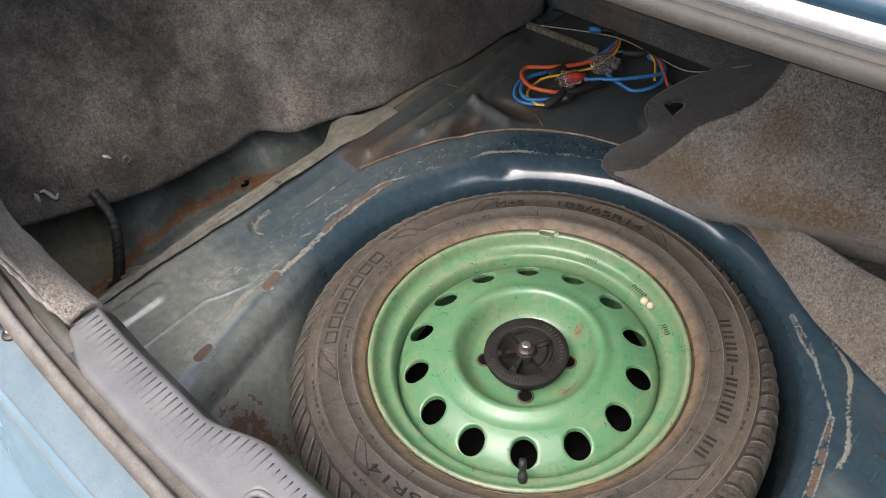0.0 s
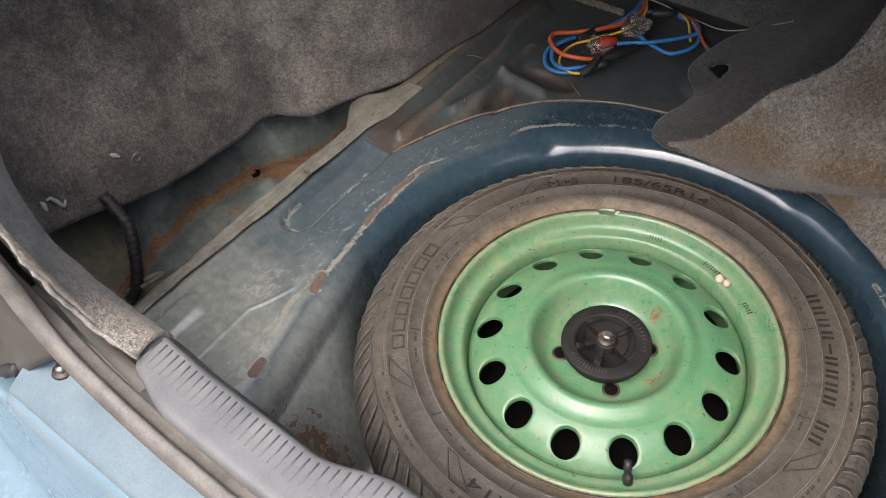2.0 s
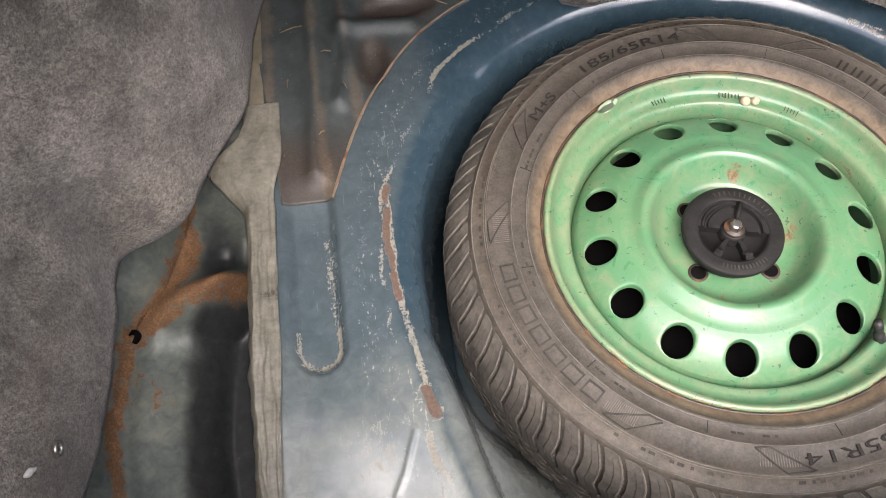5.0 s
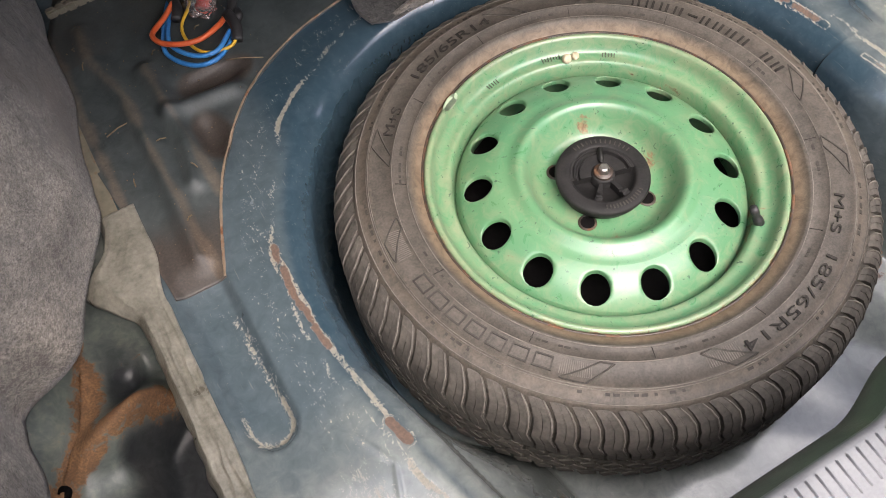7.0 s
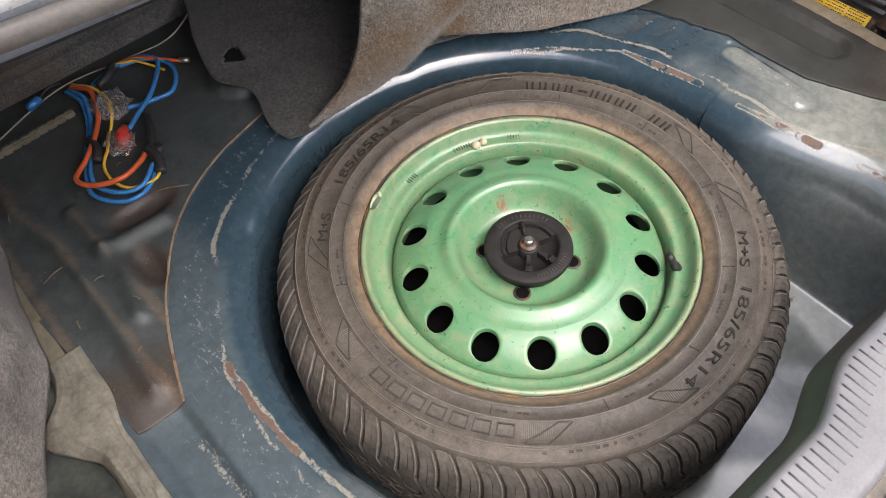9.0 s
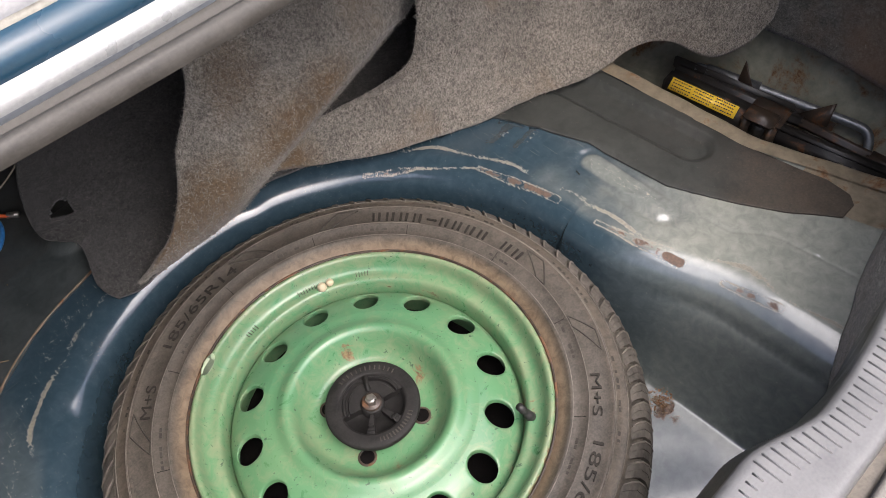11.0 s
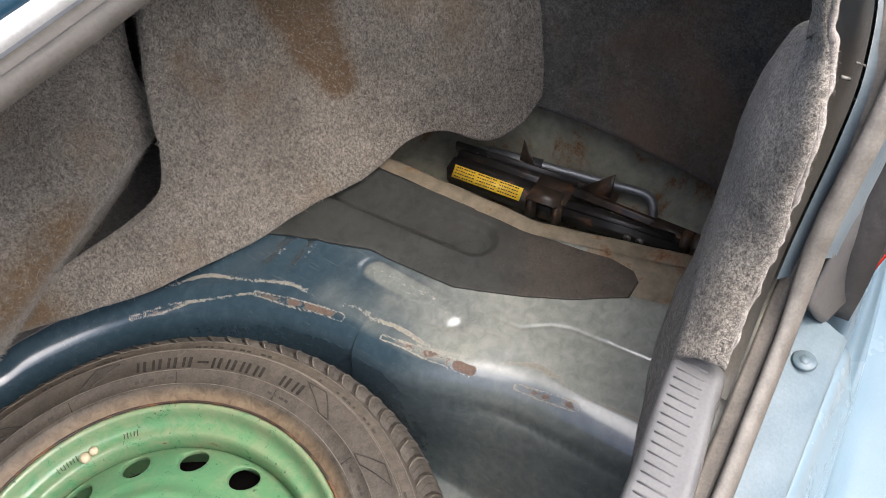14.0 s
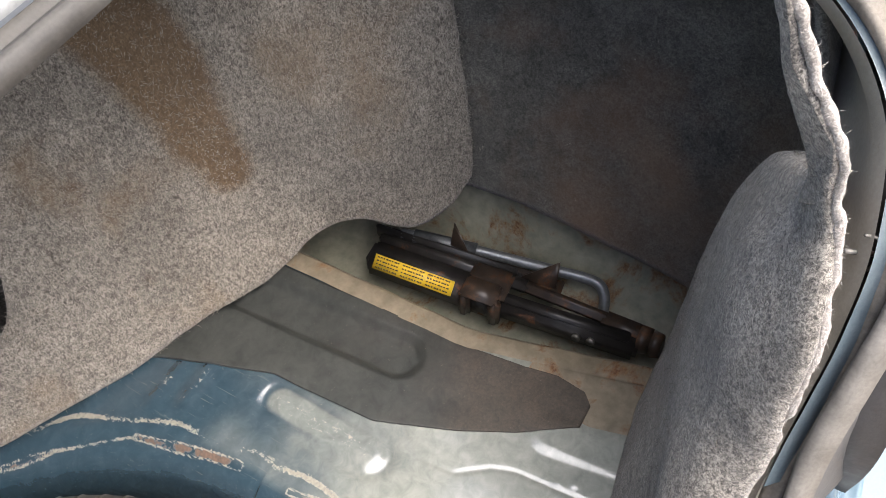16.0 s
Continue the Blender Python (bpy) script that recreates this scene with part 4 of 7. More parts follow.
for s in (-1, 1):
    lamp = thing("tail_lamp", (MID + s * 0.6, -0.47, 0.09), "dark tail lamp housing with a red lens edge" if s > 0 else "dark tail lamp housing with torn black foam gasket", "tail lamp", "tail lamps")
    a = 0.455
    bm = bmesh.new()
    loft(bm, [[(MID + s * a, -0.452, 0.115), (MID + s * (a + 0.13), -0.445, 0.10), (MID + s * 0.83, -0.40, 0.10)], [(MID + s * (a - 0.01), -0.45, 0.20), (MID + s * (a + 0.12), -0.44, 0.21), (MID + s * 0.83, -0.40, 0.21)],
              [(MID + s * (a + 0.03), -0.44, 0.31), (MID + s * (a + 0.14), -0.43, 0.33), (MID + s * 0.82, -0.39, 0.33)]], 20, 14)
    if s > 0:
        thicken(bm, 0.05)
    else:
        bmesh.ops.translate(bm, verts=bm.verts, vec=(-0.04, 0.03, -0.04))
        thicken(bm, -0.03)
    part("housing", bm, M_BLACKP, lamp)
    bm = bmesh.new()
    e = 0.0 if s > 0 else 0.09
    loft(bm, [[(MID + s * (0.47 + e), -0.512 + 0.3 * e, 0.10), (MID + s * (0.60 + 0.5 * e), -0.505 + 0.3 * e, 0.085), (MID + s * 0.84, -0.45, 0.085)], [(MID + s * (0.455 + e), -0.515 + 0.3 * e, 0.20), (MID + s * (0.60 + 0.5 * e), -0.51 + 0.3 * e, 0.20), (MID + s * 0.84, -0.455, 0.20)],
              [(MID + s * (0.50 + e), -0.505 + 0.3 * e, 0.325), (MID + s * (0.61 + 0.5 * e), -0.50 + 0.3 * e, 0.34), (MID + s * 0.83, -0.445, 0.34)]], 20, 14)
    thicken(bm, 0.012)
    part("lens", bm, M_RED_LENS, lamp, "red plastic lens")
    if s > 0:
        bm = bmesh.new()
        loft(bm, [[(0.452, -0.412, 0.185), (0.478, -0.412, 0.222), (0.512, -0.408, 0.275), (0.548, -0.40, 0.34)], [(0.470, -0.424, 0.150), (0.500, -0.430, 0.178), (0.535, -0.435, 0.222), (0.58, -0.435, 0.29)], [(0.483, -0.430, 0.132), (0.508, -0.440, 0.147), (0.548, -0.453, 0.178), (0.605, -0.462, 0.25)]], 26, 16, 0.001, 30)
        thicken(bm, 0.004)
        part("inner_cover", bm, plain("dusty_black_plastic", (0.035, 0.036, 0.036), (0.10, 0.10, 0.098), 20, 0.6), lamp, "dusty dark grey cover with a bent corner")
        bm = bmesh.new()
        tube(bm, resample(spline([(0.508, -0.4405, 0.150), (0.548, -0.454, 0.181), (0.578, -0.459, 0.214), (0.605, -0.463, 0.253)], 8), 40), 0.0035, 8)
        part("lens_edge", bm, M_RED_LENS, lamp, "red edge of the lens")
    if s < 0:
        bm = bmesh.new()
        loft(bm, [[(-0.322, -0.424, 0.172), (-0.330, -0.427, 0.215), (-0.344, -0.429, 0.270), (-0.367, -0.429, 0.325), (-0.412, -0.421, 0.378)], [(-0.362, -0.446, 0.136), (-0.42, -0.448, 0.155), (-0.45, -0.448, 0.20), (-0.48, -0.446, 0.25), (-0.53, -0.44, 0.32)],
                  [(-0.384, -0.455, 0.126), (-0.45, -0.463, 0.100), (-0.50, -0.466, 0.115), (-0.55, -0.466, 0.17), (-0.62, -0.455, 0.25)]], 26, 16, 0.002, 30)
        thicken(bm, -0.004)
        part("inner_cover", bm, plain("dusty_black_plastic", (0.030, 0.029, 0.027), (0.085, 0.080, 0.071), 18, 0.6), lamp, "dusty dark grey back of the lamp")
        bm = bmesh.new()
        tube(bm, [p + Vector(noise.noise_vector(p * 60)) * 0.004 for p in resample(spline([(-0.378, -0.456, 0.128), (-0.415, -0.463, 0.112), (-0.45, -0.468, 0.100), (-0.50, -0.471, 0.115), (-0.55, -0.471, 0.17)], 8), 40)], [0.007 + 0.003 * noise.noise(Vector((k * 0.7, 0, 0))) for k in range(40)], 7)
        part("gasket", bm, M_BLACKP, lamp, "torn black foam gasket")

# screws on the lip
for x in (-0.333, 0.43):
    sc = thing("lip_screw", (x, -0.430, 0.13), "rusty screw with washer on the rear lip", "screw", "lip screws")
    bm = bmesh.new()
    bmesh.ops.create_cone(bm, cap_ends=True, segments=20, radius1=0.0105, radius2=0.0092, depth=0.0022, matrix=Matrix.Translation((x, -0.4315, 0.1400 + 0.0022)))
    part("washer", bm, M_JACK_RUST if x < 0 else M_BODY_EDGE, sc)
    bm = bmesh.new()
    bmesh.ops.create_cone(bm, cap_ends=True, segments=6, radius1=0.0055, radius2=0.005, depth=0.006 if x < 0 else 0.002, matrix=Matrix.Translation((x, -0.4315, 0.1455 if x < 0 else 0.1428)))
    part("head", bm, M_STEEL if x < 0 else M_BODY_EDGE, sc)

# scuff plate
SX0, SX1 = -0.272, 0.382
LATCH = (0.058, -0.385)


def scuff_inner(x):
    h = abs(x - MID)
    return -0.360 + 0.022 * float(sstep(0.13, 0.05, h)) + 0.019 * float(sstep(0.20, 0.39, x)) + 0.003 * float(sstep(-0.2, -0.28, x))


def scuff_outer(x):
    return -0.403 + 0.019 * float(sstep(0.22, 0.38, x)) - 0.007 * float(sstep(0.1, -0.12, x)) + 0.016 * float(sstep(-0.2, -0.275, x))


scuff = thing("sill_scuff_plate", (MID, -0.38, 0.157), "ribbed light grey plastic sill plate with a latch opening", "sill plate")
bm = bmesh.new()
xs = np.linspace(SX0, SX1, 132)
vs = []
for x in xs:
    yi, yo = scuff_inner(x), scuff_outer(x)
    f = (x - SX0) / (SX1 - SX0)
    end = min(x - SX0, SX1 - x)
    e = 0.005 * max(0, 1 - end / 0.008) ** 2
    prof = [(0.0, 0.150), (0.01, 0.162), (0.03, 0.1655), (0.06, 0.1668), (0.10, 0.1672)] + [(0.10 + 0.78 * k / 10, 0.1672 - 0.0001 * k) for k in range(1, 11)] + [(0.93, 0.1650), (0.97, 0.1615), (1.0, 0.150)]
    cut = 0.016 * max(0.0, 2 * f - 1) ** 6 - 0.012 * max(0.0, 1 - 2 * f) ** 6  # the ends are cut at a slant
    vs.append([bm.verts.new((x - cut * u * u, yi + (yo - yi) * u, z - e)) for u, z in prof])
for a, b in zip(vs, vs[1:]):
    for i in range(len(a) - 1):
        c = (a[i].co + a[i + 1].co + b[i].co + b[i + 1].co) / 4
        if abs(c.x - LATCH[0]) < 0.034 and abs(c.y - LATCH[1]) < 0.013:
            continue
        bm.faces.new((a[i], b[i], b[i + 1], a[i + 1]))
thicken(bm, 0.003)
part("plate", bm, M_SCUFF, scuff)
# dark lower face and latch opening rim
bm = bmesh.new()
rows = []
for x in xs:
    f = float(sstep(0.16, 0.34, x))
    yi = scuff_inner(x)
    zb = 0.118 - 0.14 * f
    rows.append([Vector((x, yi + 0.001 + (0.013 - 0.010 * f) * math.sin(u * math.pi / 2), 0.1655 + (zb - 0.1655) * u)) for u in np.linspace(0, 1, 14)])
grid(bm, rows)
part("skirt", bm, M_SKIRT, scuff, "dark inner edge of the plate")
bm = bmesh.new()
hole = [(LATCH[0] + 0.036 * math.copysign(abs(math.cos(a)) ** 0.45, math.cos(a)), LATCH[1] + 0.0165 * math.copysign(abs(math.sin(a)) ** 0.5, math.sin(a)), 0.1675) for a in np.linspace(0, math.tau, 48, endpoint=False)]
tube(bm, hole, 0.0035, 8, closed=True)
part("latch_rim", bm, M_SCUFF, scuff)
bm = bmesh.new()
box(bm, (LATCH[0], LATCH[1], 0.120), (0.075, 0.036, 0.004))
for dx in (-0.0375, 0.0375):
    box(bm, (LATCH[0] + dx, LATCH[1], 0.143), (0.003, 0.036, 0.05))
part("latch_box", bm, plain("grey_latch_pocket", (0.10, 0.10, 0.085), (0.19, 0.185, 0.155), 30, 0.5), scuff, "grey-green pocket under the latch opening", smooth=False)
bm = bmesh.new()
tube(bm, spline([(0.035, -0.398, 0.122), (0.036, -0.397, 0.150), (0.05, -0.388, 0.157), (0.07, -0.38, 0.15), (0.071, -0.379, 0.124)], 6), 0.004, 8)
part("striker", bm, M_BLACKP, scuff, "dark steel striker loop")
bm = bmesh.new()
box(bm, (0, 0, 0), (0.0018, 0.0245, 0.0026), bevel=0.0007)
rib0 = part("rib", bm, M_SCUFF, scuff)
rib0.rotation_euler = (0.03, 0, 0)
rib0.location = (SX0 + 0.012, -0.3735, 0.1698)
rib0.matrix_parent_inverse = Matrix.Translation(-scuff.location)
x = SX0 + 0.0205
while x < SX1 - 0.012:
    if not (abs(x - LATCH[0]) < 0.047):
        yi = scuff_inner(x)
        r = rib0.copy()
        scene.collection.objects.link(r)
        r.location = (x, yi - 0.0165, 0.1698)
    else:
        r = rib0.copy()
        scene.collection.objects.link(r)
        r.location = (x, scuff_inner(x) - 0.014, 0.1695)
        r.scale = (1, 0.42, 1)
    x += 0.0086

# ---- carpets ----
# left wall
bm = bmesh.new()
loft(bm, [[(-0.652, -0.36, 0.035), (-0.655, -0.25, -0.013), (-0.645, -0.134, -0.045), (-0.640, -0.015, -0.052), (-0.641, 0.048, -0.05), (-0.632, 0.075, -0.048), (-0.567, 0.098, -0.034), (-0.539, 0.157, -0.028), (-0.498, 0.221, -0.024), (-0.490, 0.26, -0.022), (-0.490, 0.338, -0.022), (-0.470, 0.41, -0.022), (-0.468, 0.60, -0.02)],
          [(-0.665, -0.36, 0.08), (-0.670, -0.25, 0.035), (-0.665, -0.134, 0.02), (-0.658, -0.015, 0.02), (-0.655, 0.048, 0.02), (-0.640, 0.085, 0.02), (-0.585, 0.118, 0.025), (-0.548, 0.165, 0.03), (-0.510, 0.222, 0.036), (-0.498, 0.26, 0.04), (-0.490, 0.338, 0.04), (-0.478, 0.41, 0.04), (-0.465, 0.60, 0.04)],
          [(-0.66, -0.36, 0.16), (-0.72, -0.22, 0.14), (-0.72, -0.10, 0.13), (-0.70, 0.02, 0.125), (-0.62, 0.10, 0.12), (-0.555, 0.18, 0.12), (-0.52, 0.26, 0.12), (-0.50, 0.40, 0.12), (-0.48, 0.60, 0.12)],
          [(-0.70, -0.36, 0.30), (-0.755, -0.22, 0.29), (-0.755, -0.10, 0.28), (-0.735, 0.02, 0.27), (-0.67, 0.10, 0.27), (-0.62, 0.18, 0.27), (-0.60, 0.26, 0.27), (-0.58, 0.40, 0.27), (-0.56, 0.60, 0.27)],
          [(-0.66, -0.36, 0.48), (-0.70, -0.22, 0.48), (-0.70, -0.10, 0.48), (-0.69, 0.02, 0.48), (-0.66, 0.10, 0.48), (-0.65, 0.18, 0.48), (-0.64, 0.26, 0.48), (-0.63, 0.40, 0.48), (-0.62, 0.60, 0.48)]], 130, 70, 0.009, 7, 3)
thicken(bm, -0.006)
wall_l = tagged(part("side_carpet", bm, M_FELT_SIDE), "worn dark brown-black felt lining of the side wall", "carpet", "side linings")
# white paint rubbed into the felt
def on_sheet(ob, p):
    return min((v.co for v in ob.data.vertices), key=lambda c: (c - Vector(p)).length)


for pts in (((-0.66, -0.288, 0.05), (-0.66, -0.284, 0.032)), ((-0.66, -0.276, 0.046), (-0.66, -0.270, 0.040), (-0.66, -0.266, 0.026), (-0.66, -0.256, 0.03)), ((-0.66, -0.172, 0.044), (-0.66, -0.168, 0.036))):
    bm = bmesh.new()
    line = resample(spline([on_sheet(wall_l, p) + Vector((0.0035, 0, 0)) for p in pts], 6), 14)
    tube(bm, [p + Vector(noise.noise_vector(p * 200)) * 0.001 for p in line], [0.0012 + 0.0022 * math.sin(math.pi * k / 13) for k in range(14)], 6)
    part("paint_smear", bm, plain("dry_white_paint", (0.35, 0.35, 0.34), (0.62, 0.62, 0.60), 300, 0.8), wall_l, "dry white paint smear")
# fixings in it
for p in ((-0.648, -0.152, 0.026), (-0.661, 0.065, 0.062)):
    bm = bmesh.new()
    revolve(bm, [(0.0045, 0.002), (0.0075, 0.002), (0.0075, -0.001), (0.0045, -0.001)], 16, closed=True)
    bmesh.ops.transform(bm, matrix=Matrix.Translation(p) @ Matrix.Rotation(radians(90), 4, "Y"), verts=bm.verts)
    tagged(part("clip_eyelet", bm, M_STEEL), "small metal-rimmed clip hole in the side felt", "clip hole", "clip holes")
# right wall
bm = bmesh.new()
loft(bm, [[(0.60, -0.378, -0.03), (0.69, -0.366, -0.03), (0.738, -0.335, -0.03), (0.752, -0.26, -0.026), (0.752, -0.10, -0.004), (0.752, 0.0, -0.002), (0.75, 0.08, 0.005), (0.69, 0.18, 0.0), (0.60, 0.30, 0.0), (0.58, 0.6, 0.0)],
          [(0.60, -0.378, 0.10), (0.69, -0.366, 0.10), (0.752, -0.33, 0.10), (0.775, -0.25, 0.10), (0.775, -0.10, 0.10), (0.77, 0.0, 0.10), (0.76, 0.08, 0.10), (0.70, 0.18, 0.10), (0.62, 0.30, 0.10), (0.59, 0.6, 0.10)],
          [(0.60, -0.374, 0.25), (0.69, -0.36, 0.25), (0.775, -0.325, 0.25), (0.80, -0.25, 0.25), (0.80, -0.10, 0.25), (0.795, 0.0, 0.25), (0.785, 0.08, 0.25), (0.74, 0.18, 0.25), (0.68, 0.30, 0.25), (0.65, 0.6, 0.25)],
          [(0.62, -0.30, 0.47), (0.69, -0.30, 0.48), (0.755, -0.29, 0.48), (0.77, -0.25, 0.48), (0.77, -0.10, 0.48), (0.77, 0.0, 0.48), (0.765, 0.08, 0.48), (0.75, 0.18, 0.48), (0.73, 0.30, 0.48), (0.72, 0.6, 0.48)]], 90, 60, 0.006, 8, 7)
thicken(bm, 0.006)
wall_r = tagged(part("side_carpet", bm, M_FELT_WALL), "black felt lining of the deep side wall", "carpet", "side linings")

# rear corner carpets
CORNER = [[(0.315, -0.350, -0.026), (0.40, -0.325, -0.026), (0.47, -0.305, -0.026), (0.54, -0.294, -0.028), (0.60, -0.290, -0.02), (0.66, -0.290, 0.0), (0.665, -0.302, 0.16), (0.62, -0.335, 0.28)],
          [(0.348, -0.352, 0.07), (0.41, -0.340, 0.085), (0.475, -0.322, 0.10), (0.54, -0.309, 0.12), (0.60, -0.302, 0.155), (0.640, -0.304, 0.215), (0.612, -0.325, 0.305), (0.570, -0.343, 0.35)],
          [(0.358, -0.346, 0.162), (0.41, -0.339, 0.185), (0.47, -0.327, 0.205), (0.525, -0.316, 0.232), (0.572, -0.310, 0.275), (0.580, -0.323, 0.333), (0.545, -0.341, 0.372), (0.510, -0.349, 0.405)],
          [(0.360, -0.356, 0.178), (0.405, -0.351, 0.212), (0.438, -0.344, 0.246), (0.470, -0.338, 0.290), (0.498, -0.338, 0.335), (0.512, -0.345, 0.372), (0.506, -0.348, 0.398), (0.495, -0.349, 0.425)],
          [(0.364, -0.370, 0.183), (0.402, -0.367, 0.221), (0.424, -0.366, 0.256), (0.440, -0.365, 0.308), (0.455, -0.364, 0.350), (0.484, -0.358, 0.385), (0.489, -0.353, 0.413), (0.487, -0.350, 0.432)],
          [(0.366, -0.379, 0.180), (0.405, -0.378, 0.220), (0.424, -0.379, 0.257), (0.436, -0.378, 0.310), (0.446, -0.376, 0.352), (0.478, -0.367, 0.385), (0.485, -0.358, 0.410), (0.485, -0.354, 0.432)]]
LEFT = [[(-0.262, -0.374, 0.11), (-0.325, -0.380, 0.10), (-0.385, -0.386, 0.13), (-0.42, -0.390, 0.17), (-0.46, -0.388, 0.20), (-0.51, -0.375, 0.23), (-0.57, -0.35, 0.25)],
        [(-0.262, -0.357, 0.160), (-0.318, -0.358, 0.150), (-0.368, -0.362, 0.168), (-0.398, -0.366, 0.205), (-0.425, -0.364, 0.238), (-0.470, -0.350, 0.262), (-0.53, -0.325, 0.285)],
        [(-0.262, -0.368, 0.172), (-0.312, -0.375, 0.194), (-0.345, -0.382, 0.226), (-0.360, -0.386, 0.262), (-0.382, -0.386, 0.300), (-0.426, -0.376, 0.332), (-0.482, -0.348, 0.36)],
        [(-0.262, -0.388, 0.170), (-0.305, -0.397, 0.200), (-0.322, -0.402, 0.245), (-0.330, -0.405, 0.285), (-0.352, -0.404, 0.325), (-0.395, -0.395, 0.362), (-0.45, -0.365, 0.40)]]
# frayed strip of the right lining that runs on up the side
STRIP = [[(0.508, -0.345, 0.385), (0.500, -0.342, 0.416), (0.496, -0.325, 0.454), (0.496, -0.314, 0.479), (0.496, -0.308, 0.495), (0.496, -0.296, 0.525)],
         [(0.497, -0.350, 0.398), (0.491, -0.346, 0.430), (0.490, -0.333, 0.456), (0.490, -0.320, 0.480), (0.491, -0.311, 0.497), (0.492, -0.299, 0.527)],
         [(0.486, -0.356, 0.415), (0.485, -0.349, 0.443), (0.486, -0.339, 0.458), (0.487, -0.323, 0.480), (0.488, -0.314, 0.497), (0.490, -0.302, 0.528)]]
for s in (1, -1):
    bm = bmesh.new()
    cs = CORNER if s > 0 else LEFT
    loft(bm, cs, 70, 70, 0.005, 12, 11 + s)
    thicken(bm, 0.006 * s)
    cc = thing("corner_carpet", (cs[0][2][0], -0.31, -0.026), "frayed dark grey felt lining folded round the lamp corner" if s > 0 else "dusty dark felt lining folded over the sill corner", "carpet", "corner linings")
    part("lining", bm, M_FELT_CORNER, cc)
    if s > 0:
        bm = bmesh.new()
        loft(bm, STRIP, 40, 12, 0.002, 40, 5)
        thicken(bm, 0.005)
        part("lining_strip", bm, M_FELT_CORNER, cc, "narrow frayed strip of felt")
    bm = bmesh.new()
    edge = resample(spline(cs[-1] if s < 0 else cs[-1][:-1] + STRIP[-1], 8), 90 if s < 0 else 130)
    edge = [p + Vector(noise.noise_vector(p * 90)) * 0.0025 + Vector((0, 0.0, 0.002)) for p in edge]
    tube(bm, edge, [0.0022 + 0.0014 * noise.noise(p * 120) + (0.0006 if s > 0 and p.z > 0.3 else 0) for p in edge], 7)
    part("torn_edge", bm, M_FELT_EDGE, cc, "pale fluffy torn edge")


# ---- spare wheel ----
wheel = thing("spare_wheel", (0, 0, WELL), "green-painted steel spare wheel with a dusty worn tyre lying flat", "spare wheel")
TYRE = [(0.188, -0.055), (0.191, -0.038), (0.197, -0.030), (0.203, -0.026), (0.210, -0.0205), (0.2125, -0.0175), (0.2145, -0.0195), (0.222, -0.017), (0.2275, -0.0160), (0.229, -0.0145), (0.2305, -0.0160), (0.242, -0.0160), (0.253, -0.0170), (0.2545, -0.0155), (0.2565, -0.0175),
        (0.262, -0.0195), (0.268, -0.0225), (0.2695, -0.022), (0.2715, -0.026), (0.278, -0.033), (0.285, -0.043), (0.2895, -0.052), (0.2925, -0.062), (0.2940, -0.075), (0.2940, -0.135), (0.290, -0.152), (0.280, -0.172), (0.262, -0.190), (0.240, -0.2), (0.215, -0.197), (0.195, -0.18), (0.188, -0.16)]
bm = bmesh.new()
revolve(bm, TYRE, 160)
tyre = part("tyre", bm, M_TYRE_DUSTY, wheel, "dusty brown-grey rubber tyre")


def tyre_top(r):
    return float(np.interp(r, [p[0] for p in TYRE[:24]], [p[1] for p in TYRE[:24]]))


# tread lugs round the shoulder
SH = [(0.2735, -0.0275), (0.279, -0.0335), (0.2855, -0.043), (0.2905, -0.053), (0.2935, -0.064), (0.2950, -0.077), (0.2950, -0.094)]
bm = bmesh.new()
PITCH = 82
ridges = []
for k in range(PITCH):
    a0 = math.tau * k / PITCH
    top, base = [], []
    for j, (r, z) in enumerate(SH):
        u = j / (len(SH) - 1)
        skew = -0.055 * max(0.0, 1 - u / 0.55) ** 1.15 - 0.022 * math.exp(-((u - 0.62) / 0.16) ** 2) + 0.016 * u
        w = math.tau / PITCH * (0.91 - 0.10 * (1 - u) ** 3)
        lift = 0.0045 * min(1, u * 3.0 + 0.12)
        nr, nz = (0.45, 0.9) if u < 0.35 else ((0.8, 0.6) if u < 0.6 else (1.0, 0.1))
        for lst, h in ((top, lift), (base, -0.003)):
            lst.append([Vector(((r + nr * h) * math.cos(a0 + skew + s * w / 2), (r + nr * h) * math.sin(a0 + skew + s * w / 2), z + nz * h)) for s in (-1, -0.82, -0.1, -0.06, -0.02, 0.82, 1)])
    for row in top:
        row[0] = row[0].lerp(row[1], 0.5)
        for q in (3,):
            row[q] = row[q] * 0.991 + Vector((0, 0, row[q].z * 0.009))
    ridges.append([r[5] + Vector((0, 0, 0.0003)) for r in top])
    tv = [[bm.verts.new(p) for p in r] for r in top]
    bv = [[bm.verts.new(r[0]), bm.verts.new(r[-1])] for r in base]
    for i in range(len(tv) - 1):
        for q in range(6):
            bm.faces.new((tv[i][q], tv[i][q + 1], tv[i + 1][q + 1], tv[i + 1][q]))
        bm.faces.new((bv[i][0], tv[i][0], tv[i + 1][0], bv[i + 1][0]))
        bm.faces.new((tv[i][-1], bv[i][1], bv[i + 1][1], tv[i + 1][-1]))
    bm.faces.new([bv[0][1]] + tv[0][::-1] + [bv[0][0]])
    bm.faces.new([bv[-1][0]] + tv[-1] + [bv[-1][1]])
bmesh.ops.recalc_face_normals(bm, faces=bm.faces)
tagged(part("shoulder_tread", bm, M_TREAD, tyre, "chevron tread lugs", smooth=False), kind="stuff")
bm = bmesh.new()
for line in ridges:
    tube(bm, line[:6], [0.0006, 0.0011, 0.0012, 0.0012, 0.0011, 0.0006], 5)
tagged(part("lug_ridge", bm, M_TYRE, tyre, "dusty raised lug edges"), kind="stuff")
